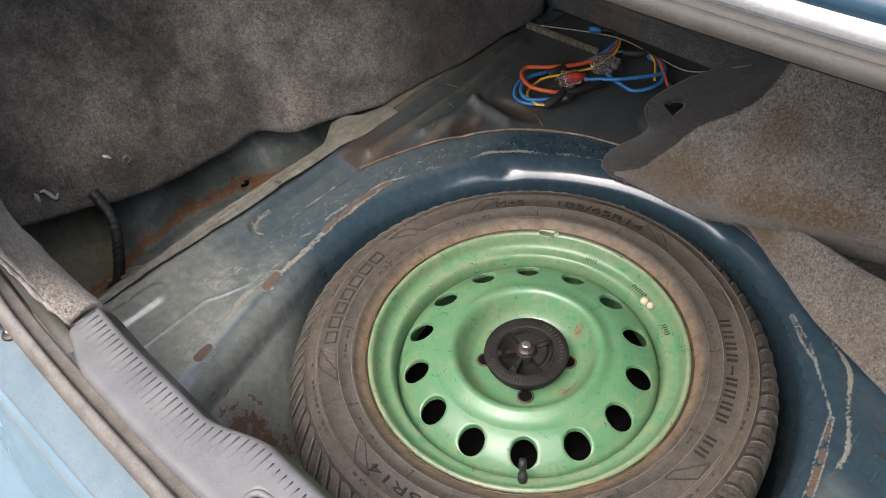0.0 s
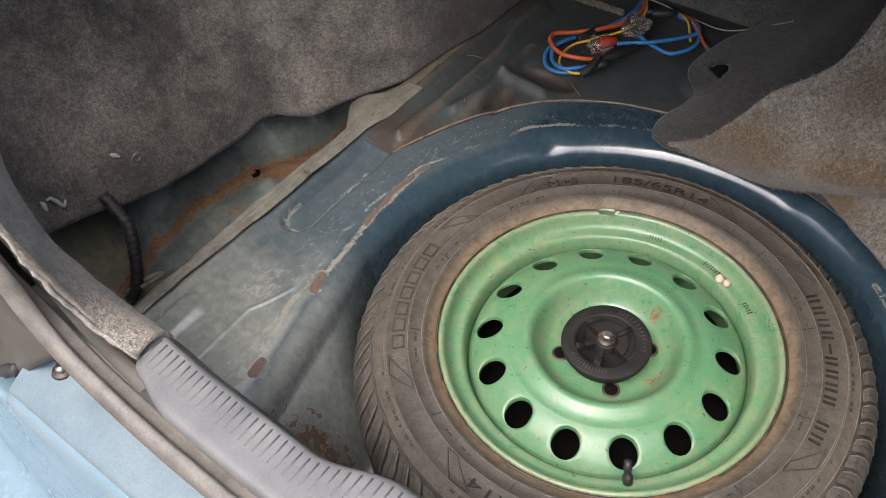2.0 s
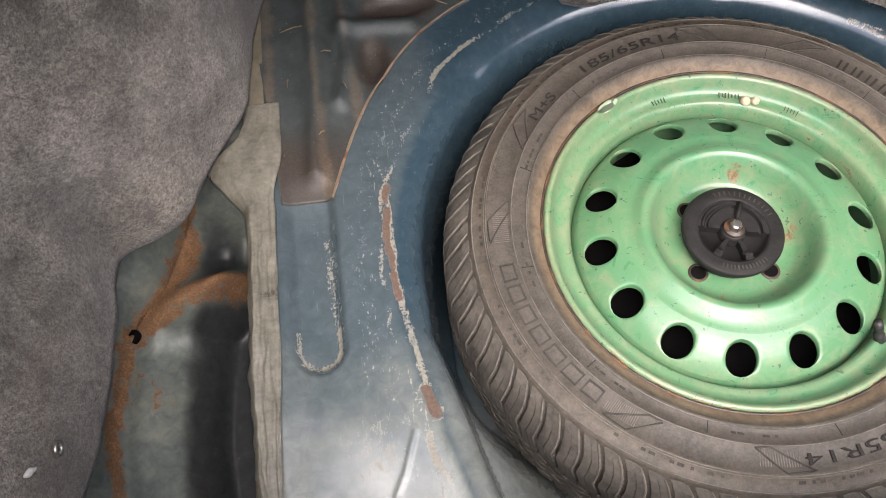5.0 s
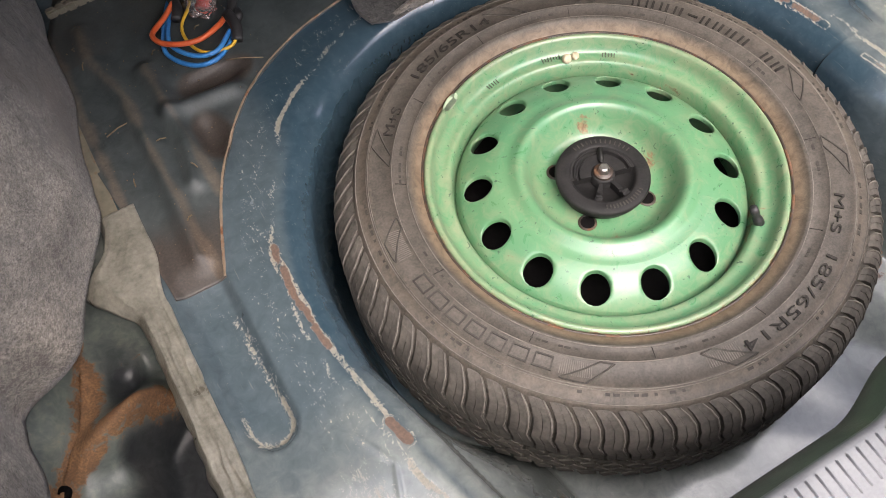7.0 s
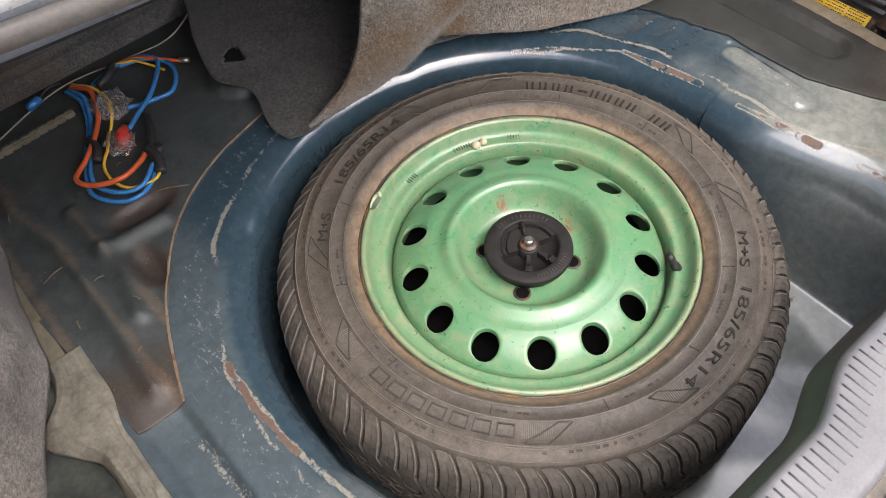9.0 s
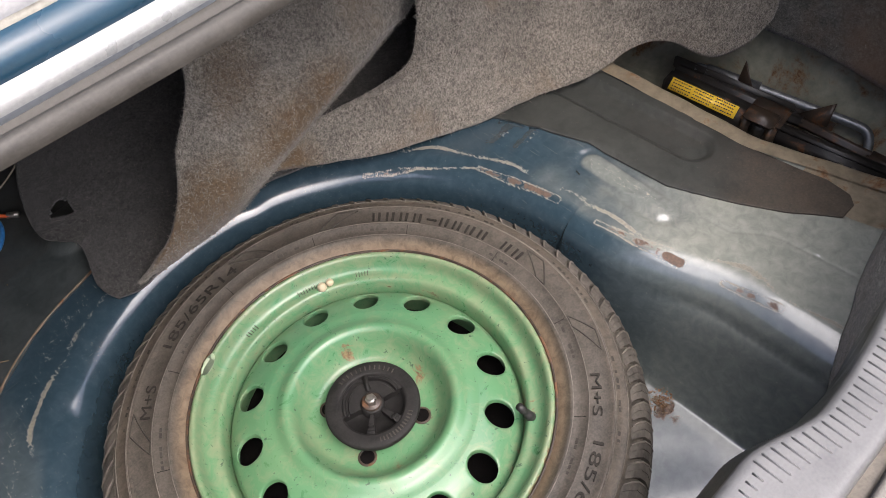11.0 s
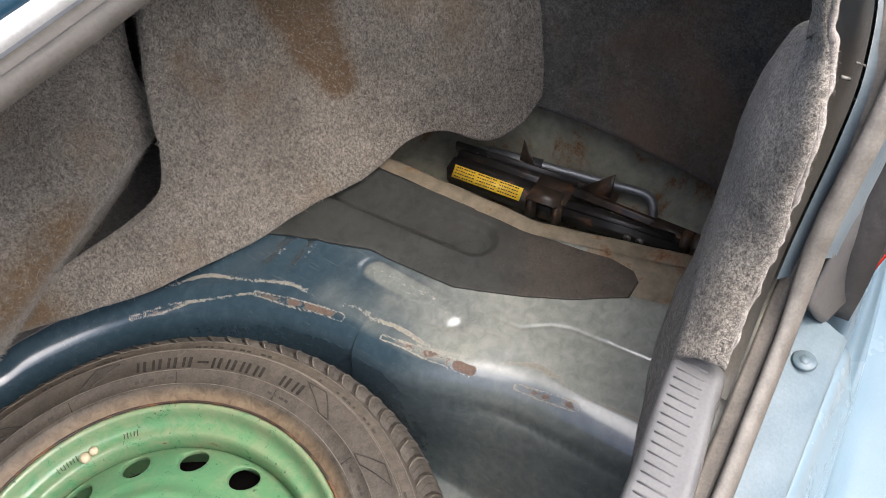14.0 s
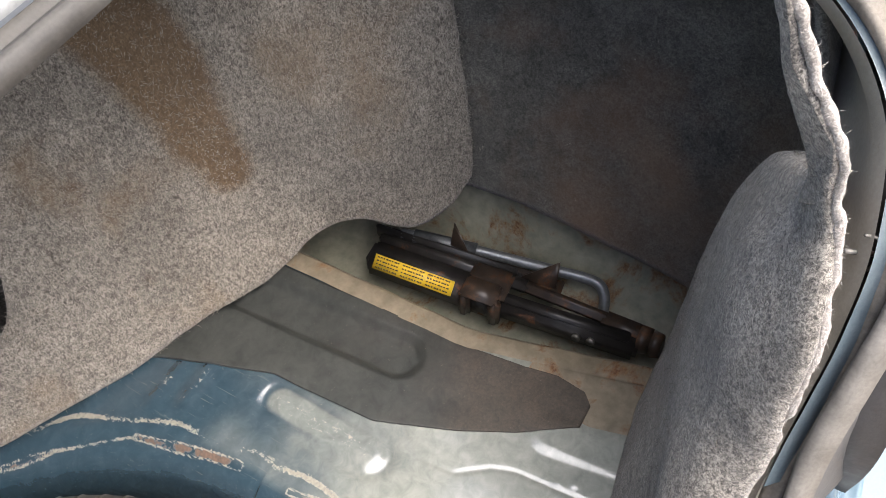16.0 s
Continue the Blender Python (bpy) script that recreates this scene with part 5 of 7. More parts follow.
# zig-zag blocks on the tread face
bm = bmesh.new()
for row, (z, off) in enumerate(((-0.104, 0.0), (-0.119, 0.5), (-0.134, 0.0), (-0.148, 0.5))):
    for k in range(84):
        a = math.tau * (k + off) / 84
        m = Matrix.Rotation(a, 4, "Z") @ Matrix.Translation((0.2955, 0, z)) @ Matrix.Rotation(radians(28 if row % 2 else -28), 4, "X")
        box(bm, (0, 0, 0), (0.007, 0.0165, 0.0105), m)
tagged(part("centre_tread", bm, M_TREAD, tyre, "zig-zag tread blocks", smooth=False), kind="stuff")


def around(bm, pts2, r0, ang, lift):
    """Lay a flat outline (along, outward) on the sidewall, reading clockwise."""
    top = []
    for x, y in pts2:
        r, a = r0 + y, ang - x / r0
        top.append((r, a))
    vt = [bm.verts.new((r * math.cos(a), r * math.sin(a), tyre_top(r) + lift)) for r, a in top]
    vb = [bm.verts.new((r * math.cos(a), r * math.sin(a), tyre_top(r) - 0.001)) for r, a in top]
    bm.faces.new(vt)
    n = len(vt)
    for i in range(n):
        bm.faces.new((vt[i], vb[i], vb[(i + 1) % n], vt[(i + 1) % n]))


def lettering(text, start, end, r0, size, name="lettering"):
    """Raised characters of the built-in font, bent round the sidewall between two angles."""
    cu = bpy.data.curves.new(name, "FONT")
    cu.body, cu.size, cu.extrude = text, size, 0.0004
    tmp = new(name, cu)
    dg = bpy.context.evaluated_depsgraph_get()
    me = bpy.data.meshes.new_from_object(tmp.evaluated_get(dg))
    bpy.data.objects.remove(tmp)
    w = max(v.co.x for v in me.vertices)
    span = abs(radians(start - end)) * r0
    for v in me.vertices:
        x, y, z = v.co
        r, a = r0 - size * 0.35 + y, radians(start) - x / w * span / r0
        v.co = (r * math.cos(a), r * math.sin(a), tyre_top(r) + 0.0016 + z)
    me.materials.append(M_LETTER)
    ob = new(name, me)
    ob.parent = tyre
    return ob


lettering("M+S", 140.5, 130.5, 0.238, 0.016)
lettering("185/65R14", 120.5, 89.5, 0.240, 0.0155)
lettering("M+S", -42, -54, 0.238, 0.0145)
lettering("185/65R14", -59, -94, 0.242, 0.0155)
# maker's words as plain bars, one for each character
for start, end, n, r0, h, gaps in ((47.2, -1.6, 12, 0.2385, 0.0125, (4, 9)), (-137.0, -176.5, 7, 0.2405, 0.0145, ())):
    for k in range(n):
        if k in gaps and k != 4:
            continue
        step = radians(start - end) / n * r0
        hh = h * (0.18 if k == 4 and n == 12 else 1.0)
        w = step * (0.72 if n == 12 else 0.78)
        bm = bmesh.new()
        a = radians(start) - (k + 0.14) * step / r0
        t = 0.0024 if n == 12 else 0.0016
        if hh < 0.005:
            bars = (((0, -hh / 2), (w, -hh / 2), (w, hh / 2), (0, hh / 2)),)
        elif n == 12:  # two upright bars
            bars = (((0, -hh / 2), (t, -hh / 2), (t, hh / 2), (0, hh / 2)), ((w - 2.2 * t, -hh / 2), (w - t, -hh / 2), (w - t, hh / 2), (w - 2.2 * t, hh / 2)))
        else:  # an open frame
            bars = (((0, -hh / 2), (t, -hh / 2), (t, hh / 2), (0, hh / 2)), ((t, hh / 2 - t), (w, hh / 2 - t), (w, hh / 2), (t, hh / 2)),
                    ((w - t, -hh / 2), (w, -hh / 2), (w, hh / 2 - t), (w - t, hh / 2 - t)), ((t, -hh / 2), (w - t, -hh / 2), (w - t, -hh / 2 + t), (t, -hh / 2 + t)))
        for bar in bars:
            around(bm, bar, r0, a, 0.0016)
        part("raised_mark", bm, M_LETTER if n == 12 else M_PANEL, tyre, smooth=False)
# pointed ornaments and the ribbed strips behind them
for a0, flip in ((63, 1), (150, 1), (166, -1), (-12, -1), (-124, 1), (-104, -1), (78, -1), (-24, 1)):
    f = flip
    loop = [(0, -0.0095), (f * 0.014, -0.0105), (f * 0.050, 0.0105), (f * 0.026, 0.0120)]
    line = []
    for (x0, y0), (x1, y1) in zip(loop, loop[1:] + loop[:1]):
        for k in range(8):
            x, r = x0 + (x1 - x0) * k / 8, 0.241 + y0 + (y1 - y0) * k / 8
            line.append((r * math.cos(radians(a0) - x / 0.241), r * math.sin(radians(a0) - x / 0.241), tyre_top(r) + 0.0004))
    bm = bmesh.new()
    tube(bm, line, 0.0009, 6, closed=True)
    part("ornament", bm, M_PANEL, tyre)
bm = bmesh.new()
for a1, a2 in ((-129, -136), (-95, -103), (-182, -190)):
    for k in range(16):
        a = radians(a1 + (a2 - a1) * k / 15)
        around(bm, [(0, -0.0075), (0.0008, -0.0075), (0.0008, 0.0075), (0, 0.0075)], 0.240, a, 0.0006)
tagged(part("ribbing", bm, M_TYRE, tyre, smooth=False), kind="stuff")
bm = bmesh.new()
for k in range(190):
    a = math.tau * k / 190
    if k % 13 not in (0, 5, 6, 9):
        w = 0.0028 + 0.0016 * (k % 3)
        around(bm, [(0, -0.0013), (w, -0.0013), (w, 0.0013), (0, 0.0013)], 0.2205 if k % 19 < 7 else 0.2605, a, 0.0006)
tagged(part("small_print", bm, M_PANEL, tyre, smooth=False), kind="stuff")
for r in (0.2135, 0.2292, 0.2552, 0.2570, 0.2692):
    bm = bmesh.new()
    tube(bm, [(r * math.cos(a), r * math.sin(a), tyre_top(r) + 0.0002) for a in np.linspace(0, math.tau, 200, endpoint=False)], 0.0006, 6, closed=True)
    part("mould_ring", bm, M_TYRE, tyre)
bm = bmesh.new()
for k in range(12):
    a = math.tau * k / 12 + 0.1
    around(bm, [(0, -0.006), (0.0009, -0.006), (0.0009, 0.006), (0, 0.006)], 0.2205, a, 0.0006)
tagged(part("mould_line", bm, M_LETTER, tyre, smooth=False), kind="stuff")


def tyre_wear(p):
    r = math.hypot(p.x, p.y)
    if p.z < -0.06:
        return 0.25, 0, 0
    return 0.95 * math.exp(-((r - 0.199) / 0.010) ** 2) + 0.25 * math.exp(-((r - 0.262) / 0.02) ** 2), 0, 0


wear_attr(tyre, tyre_wear)
RIM = [(0.1920, -0.050), (0.1955, -0.036), (0.1955, -0.030), (0.1935, -0.027), (0.1905, -0.027), (0.1880, -0.030), (0.1860, -0.037), (0.1835, -0.043), (0.1790, -0.0465), (0.1735, -0.0475), (0.1700, -0.0470), (0.1675, -0.0485), (0.1655, -0.053), (0.1640, -0.062), (0.1625, -0.075), (0.160, -0.10), (0.16, -0.135), (0.175, -0.15), (0.178, -0.18), (0.192, -0.185)]
bm = bmesh.new()
revolve(bm, RIM, 160)
rim = part("rim", bm, M_GREEN, wheel, "green enamelled rim")
HOLE0 = radians(-51.4)
bm = bmesh.new()
tube(bm, [(0.1972 * math.cos(a), 0.1972 * math.sin(a), -0.0298 + 0.0005 * noise.noise(Vector((a * 6, 0, 0)))) for a in np.linspace(0, math.tau, 160, endpoint=False)], 0.0017, 7, closed=True)
part("bead_gap", bm, M_JACK_RUST, wheel, "dark rusty line between rim and tyre")


def rim_wear(p):
    r, a = math.hypot(p.x, p.y), math.atan2(p.y, p.x)
    w = 0.55 * math.exp(-((r - 0.1965) / 0.003) ** 2) + 0.25 * math.exp(-((r - 0.1635) / 0.002) ** 2)
    dust = 0.75 * math.exp(-((r - 0.193) / 0.008) ** 2) + 0.45 * math.exp(-((r - 0.170) / 0.006) ** 2) + 0.15
    d = abs((a - HOLE0 + math.pi) % math.tau - math.pi)
    w += 0.38 * math.exp(-(d / 0.30) ** 2) * (0.160 < r < 0.174)
    return min(w, 1), min(dust, 1), 0


wear_attr(rim, rim_wear)
DISC = [(0.020, -0.062), (0.036, -0.0625), (0.048, -0.063), (0.060, -0.0635), (0.066, -0.0625), (0.070, -0.060), (0.076, -0.053), (0.081, -0.0425), (0.0855, -0.0335), (0.089, -0.0300), (0.093, -0.0288), (0.097, -0.0302), (0.102, -0.0342), (0.107, -0.0362), (0.112, -0.0367), (0.116, -0.0372), (0.125, -0.0395), (0.1375, -0.0455), (0.148, -0.0525), (0.156, -0.0590), (0.160, -0.065), (0.1632, -0.075)]


def disc_z(r):
    return float(np.interp(r, [p[0] for p in DISC], [p[1] for p in DISC]))


bm = bmesh.new()
segs = 14 * 8
inner = [p for p in DISC if p[0] <= 0.116]
revolve(bm, inner, segs)
bmesh.ops.contextual_create(bm, geom=[e for e in bm.edges if len(e.link_faces) == 1 and math.hypot(*e.verts[0].co.xy) < 0.03])
outer = [(r, disc_z(r)) for r in (0.157, 0.1585, 0.160, 0.1632)]
revolve(bm, outer, segs)
HR, HT, RIN, ROUT = 0.0158, 0.0152, 0.116, 0.157
for k in range(14):
    c = HOLE0 + math.tau * k / 14
    half = math.tau / 28
    border = [(RIN, c - half + 2 * half * i / 8) for i in range(8)] + [(RIN + (ROUT - RIN) * i / 8, c + half) for i in range(8)]
    border += [(ROUT, c + half - 2 * half * i / 8) for i in range(8)] + [(ROUT - (ROUT - RIN) * i / 8, c - half) for i in range(8)]
    rings = []
    for f in (0.0, 0.4, 0.75, 0.93, 1.0):
        ring = []
        for r, a in border:
            dx, dr = (a - c) * 0.1372, r - 0.1372
            t = math.atan2(dr, dx)
            ex, er = HT * math.cos(t), HR * math.sin(t)
            x, q = dx + (ex - dx) * f, dr + (er - dr) * f
            rr, aa = 0.1372 + q, c + x / 0.1372
            z = disc_z(rr) - (0.0012 if f == 1.0 else 0)
            ring.append(bm.verts.new((rr * math.cos(aa), rr * math.sin(aa), z)))
        rings.append(ring)
    rings.append([bm.verts.new(v.co + Vector((0, 0, -0.006))) for v in rings[-1]])
    for a, b in zip(rings, rings[1:]):
        for i in range(32):
            bm.faces.new((a[i], a[(i + 1) % 32], b[(i + 1) % 32], b[i]))
bmesh.ops.remove_doubles(bm, verts=bm.verts, dist=0.00005)
bmesh.ops.recalc_face_normals(bm, faces=bm.faces)
disc = part("disc", bm, M_GREEN, wheel, "green wheel disc with fourteen oval holes")


def disc_wear(p):
    r, a = math.hypot(p.x, p.y), math.atan2(p.y, p.x)
    w = 0.42 * math.exp(-((r - 0.1632) / 0.003) ** 2) + 0.12 * math.exp(-((r - 0.066) / 0.006) ** 2)
    dust = 0.35 * math.exp(-((r - 0.075) / 0.012) ** 2) + 0.25 * math.exp(-((r - 0.155) / 0.01) ** 2)
    for k in range(4):
        b = HOLE0 + k * math.pi / 2
        w += 0.6 * math.exp(-(math.hypot(p.x - 0.052 * math.cos(b), p.y - 0.052 * math.sin(b)) / 0.011) ** 2)
    w += 0.62 * math.exp(-(math.hypot(p.x - 0.026, p.y - 0.073) / 0.010) ** 2) + 0.40 * math.exp(-(math.hypot(p.x - 0.066, p.y + 0.002) / 0.014) ** 2)
    w += 0.36 * math.exp(-(math.hypot(p.x + 0.02, p.y + 0.068) / 0.022) ** 2)
    return min(w, 1), dust, 0


wear_attr(disc, disc_wear)
for k in range(4):
    a = HOLE0 + k * math.pi / 2
    bm = bmesh.new()
    revolve(bm, [(0.0105, -0.0628), (0.0095, -0.0612), (0.008, -0.0615), (0.0068, -0.0645), (0.0066, -0.0655)], 24, (0.052 * math.cos(a), 0.052 * math.sin(a)))
    part("bolt_seat", bm, M_JACK_RUST, wheel, "rusty wheel bolt seat")
    # near-black disc painted as the shade of the uncut bolt hole
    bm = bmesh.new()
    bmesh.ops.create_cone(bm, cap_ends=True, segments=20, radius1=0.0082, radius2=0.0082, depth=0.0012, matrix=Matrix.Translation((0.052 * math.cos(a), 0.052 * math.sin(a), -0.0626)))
    part("bolt_hole", bm, M_HOLE_SHADE, wheel, smooth=False)
# near-black sheet that stands for the shade behind the disc's holes
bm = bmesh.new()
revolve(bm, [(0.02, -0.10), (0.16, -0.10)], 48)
part("inner_face", bm, M_HOLE_SHADE, wheel, "near-black sheet for the shade behind the holes")
# valve
bm = bmesh.new()
va = radians(-51.6)
v0, v1 = Vector((0.171 * math.cos(va), 0.171 * math.sin(va), -0.050)), Vector((0.158 * math.cos(va), 0.158 * math.sin(va), -0.026))
tube(bm, [v0, v0.lerp(v1, 0.35), v0.lerp(v1, 0.4), v0.lerp(v1, 0.62), v0.lerp(v1, 0.65), v1], [0.0058, 0.0052, 0.004, 0.0038, 0.0046, 0.0042], 12)
part("valve", bm, M_BLACKP, wheel, "dark rubber valve")
# balance weights and old patch
for a, r, z, l in ((68.5, 0.172, -0.044, 0.006), (65, 0.174, -0.043, 0.005)):
    bm = bmesh.new()
    p = Vector((r * math.cos(radians(a)), r * math.sin(radians(a)), z))
    bmesh.ops.create_icosphere(bm, subdivisions=2, radius=l, matrix=Matrix.Translation(p))
    part("paint_blob", bm, plain("dried_paint", (0.42, 0.36, 0.24), (0.55, 0.48, 0.34), 80, 0.6), wheel, "cream blob of dried paint")
for deg, r, n in ((75.0, 0.1775, 7), (52.5, 0.1765, 5), (101.0, 0.178, 5)):
    bm = bmesh.new()
    for k in range(n):
        q = radians(deg + (k - n / 2) * 1.15)
        m = Matrix.Rotation(q, 4, "Z") @ Matrix.Translation((r, 0, -0.0452)) @ Matrix.Rotation(radians(-6), 4, "Y")
        box(bm, (0, 0, 0), (0.0070 - 0.0012 * (k % 3), 0.0007, 0.0012), m)
    tagged(part("stamped_mark", bm, M_PANEL, wheel, "dark hatched stamp marks", smooth=False), kind="stuff")
bm = bmesh.new()
pts = [((0.190 + 0.0052 * math.sin(t)), radians(120.5) + 0.075 * math.cos(t)) for t in np.linspace(0, math.tau, 24, endpoint=False)]
vv = [bm.verts.new((r * math.cos(a), r * math.sin(a), -0.0235 - max(0, 0.189 - r) * 1.0)) for r, a in pts]
bm.faces.new(vv)
bmesh.ops.extrude_face_region(bm, geom=bm.faces[:])
part("weight_patch", bm, plain("grey_putty", (0.30, 0.40, 0.26), (0.42, 0.48, 0.34), 90, 0.7), wheel, "pale stuck-on balance weight")

# hold-down
hold = thing("wheel_clamp", (0, 0, -0.062), "black plastic spare-wheel clamp disc with a steel bolt", "wheel clamp")
bm = bmesh.new()
revolve(bm, [(0.0, -0.051), (0.033, -0.051), (0.0345, -0.043), (0.0365, -0.0405), (0.0385, -0.0400), (0.0495, -0.0400), (0.0515, -0.0412), (0.0522, -0.0440), (0.0505, -0.0500), (0.046, -0.060), (0.0, -0.0615)], 72)
part("clamp_disc", bm, M_CLAMP, hold)
for a1, a2 in ((-16, 164), (-141, -127), (-85, -71)):
    rr = [(0.010, -0.0415), (0.018, -0.0408), (0.0255, -0.0405), (0.0268, -0.0432), (0.0285, -0.0432), (0.0298, -0.0392), (0.0318, -0.0392), (0.0330, -0.0408), (0.0360, -0.0408)]
    n = max(2, int((a2 - a1) / 6))
    rows = [[Vector((r * math.cos(radians(a1 + (a2 - a1) * k / n)), r * math.sin(radians(a1 + (a2 - a1) * k / n)), z)) for r, z in rr] for k in range(n + 1)]
    rows = [[p + Vector((0, 0, -0.010)) for p in rows[0]]] + rows + [[p + Vector((0, 0, -0.010)) for p in rows[-1]]]
    bm = bmesh.new()
    grid(bm, rows)
    part("web", bm, M_CLAMP, hold, smooth=False)
bm = bmesh.new()
bar_a = radians(62)
box(bm, (0.024 * math.cos(bar_a), 0.024 * math.sin(bar_a), -0.0385), (0.020, 0.006, 0.005), Matrix.Rotation(bar_a, 4, "Z"), 0.0015)
part("key_rib", bm, M_CLAMP, hold)
bm = bmesh.new()
revolve(bm, [(0.0, -0.0385), (0.0110, -0.0385), (0.0130, -0.0405), (0.0135, -0.0520)], 32)
part("boss", bm, M_CLAMP, hold)
bm = bmesh.new()
for k in range(26):
    a = radians(100 - k * 7 if k < 13 else -60 - (k - 13) * 5)
    box(bm, (0.0435 * math.cos(a), 0.0435 * math.sin(a), -0.0398), (0.0048, 0.0014, 0.0012), Matrix.Rotation(a, 4, "Z"))
tagged(part("raised_print", bm, M_PANEL, hold, smooth=False), kind="stuff")
bm = bmesh.new()
revolve(bm, [(0.0, -0.0352), (0.0100, -0.0354), (0.0108, -0.0366), (0.0106, -0.0386)], 28)
part("washer", bm, M_JACK_RUST, hold, "rusty washer")
bm = bmesh.new()
bmesh.ops.create_cone(bm, cap_ends=True, segments=6, radius1=0.0068, radius2=0.0062, depth=0.0060, matrix=Matrix.Translation((0, 0, -0.0322)))
bmesh.ops.create_cone(bm, cap_ends=True, segments=20, radius1=0.0050, radius2=0.0034, depth=0.0014, matrix=Matrix.Translation((0, 0, -0.0286)))
part("bolt", bm, M_STEEL, hold, "zinc bolt head", smooth=False)

# ---- folded floor mat ----
mat_thing = thing("floor_mat", (0.2, 0.35, -0.028), "folded-back felt floor mat, black above and stained grey below", "floor mat")
# the part that lies on the floor, black side up
bm = bmesh.new()
loft(bm, [[(-0.118, 0.312, -0.018), (-0.124, 0.345, -0.016), (-0.108, 0.40, -0.014), (-0.110, 0.425, -0.012), (-0.136, 0.45, 0.0), (-0.122, 0.52, 0.01), (-0.09, 0.60, 0.012), (-0.06, 0.72, 0.015)],
          [(-0.085, 0.300, -0.015), (-0.08, 0.345, -0.005), (-0.07, 0.40, 0.0), (-0.065, 0.43, 0.005), (-0.06, 0.46, 0.01), (-0.05, 0.52, 0.02), (-0.02, 0.60, 0.03), (0.0, 0.72, 0.04)],
          [(-0.02, 0.300, 0.004), (0.0, 0.345, 0.012), (0.02, 0.40, 0.02), (0.03, 0.43, 0.025), (0.035, 0.46, 0.035), (0.04, 0.52, 0.05), (0.06, 0.60, 0.07), (0.08, 0.72, 0.09)],
          [(0.09, 0.300, 0.01), (0.12, 0.345, 0.02), (0.16, 0.40, 0.03), (0.18, 0.43, 0.04), (0.2, 0.46, 0.05), (0.22, 0.52, 0.08), (0.24, 0.60, 0.12), (0.25, 0.72, 0.16)],
          [(0.20, 0.285, -0.012), (0.26, 0.345, -0.01), (0.32, 0.40, 0.0), (0.36, 0.43, 0.01), (0.38, 0.46, 0.03), (0.4, 0.52, 0.08), (0.42, 0.60, 0.14), (0.44, 0.72, 0.2)],
          [(0.36, 0.225, -0.02), (0.44, 0.30, -0.018), (0.5, 0.38, 0.0), (0.53, 0.43, 0.01), (0.55, 0.46, 0.03), (0.57, 0.52, 0.08), (0.58, 0.60, 0.14), (0.58, 0.72, 0.2)]], 190, 170, 0.002, 12, 2)
hole = [f for f in bm.faces for c in (f.calc_center_median(),) if math.hypot((c.x + 0.096) / 0.0125, (c.y - 0.464) / 0.0155) + 0.45 * noise.noise(c * 90) < 1.0]
bmesh.ops.delete(bm, geom=hole, context="FACES")
thicken(bm, 0.005)
part("lower_fold", bm, M_FELT_BLACK, mat_thing, "black felt upper side with a torn hole")
# the rolled-up front, grey underside out
bm = bmesh.new()
loft(bm, [[(-0.095, 0.302, -0.016), (-0.035, 0.300, -0.010), (0.05, 0.300, -0.005), (0.12, 0.325, -0.008), (0.22, 0.345, 0.0), (0.34, 0.36, 0.02)],
          [(-0.045, 0.288, 0.030), (0.0, 0.280, 0.040), (0.07, 0.270, 0.045), (0.14, 0.285, 0.040), (0.24, 0.315, 0.05), (0.36, 0.335, 0.07)],
          [(-0.010, 0.290, 0.078), (0.03, 0.280, 0.085), (0.10, 0.268, 0.080), (0.165, 0.270, 0.085), (0.26, 0.282, 0.10), (0.38, 0.30, 0.12)],
          [(0.022, 0.312, 0.125), (0.06, 0.312, 0.13), (0.12, 0.312, 0.132), (0.20, 0.312, 0.145), (0.29, 0.318, 0.16), (0.40, 0.335, 0.18)],
          [(0.075, 0.345, 0.172), (0.11, 0.350, 0.18), (0.16, 0.356, 0.19), (0.24, 0.36, 0.20), (0.33, 0.365, 0.22), (0.44, 0.37, 0.24)],
          [(0.10, 0.395, 0.26), (0.14, 0.40, 0.27), (0.19, 0.405, 0.28), (0.27, 0.41, 0.29), (0.37, 0.41, 0.31), (0.48, 0.41, 0.33)],
          [(0.12, 0.43, 0.38), (0.16, 0.44, 0.39), (0.22, 0.44, 0.40), (0.30, 0.44, 0.41), (0.40, 0.44, 0.42), (0.52, 0.44, 0.44)]], 80, 80, 0.004, 10, 5)
thicken(bm, 0.006)
roll = part("front_roll", bm, M_FELT_GREY, mat_thing, "grey felt underside, brown water stains")


def spots(p, lst):
    return min(1.0, sum(a * math.exp(-((p - Vector(c)).length / r) ** 2) for c, r, a in lst)), 0, 0


wear_attr(roll, lambda p: spots(p, (((0.03, 0.285, 0.06), 0.05, 0.8), ((0.14, 0.27, 0.07), 0.045, 0.8), ((0.22, 0.28, 0.09), 0.05, 0.7), ((-0.03, 0.29, 0.02), 0.04, 0.9), ((0.12, 0.33, 0.16), 0.05, 0.5))))
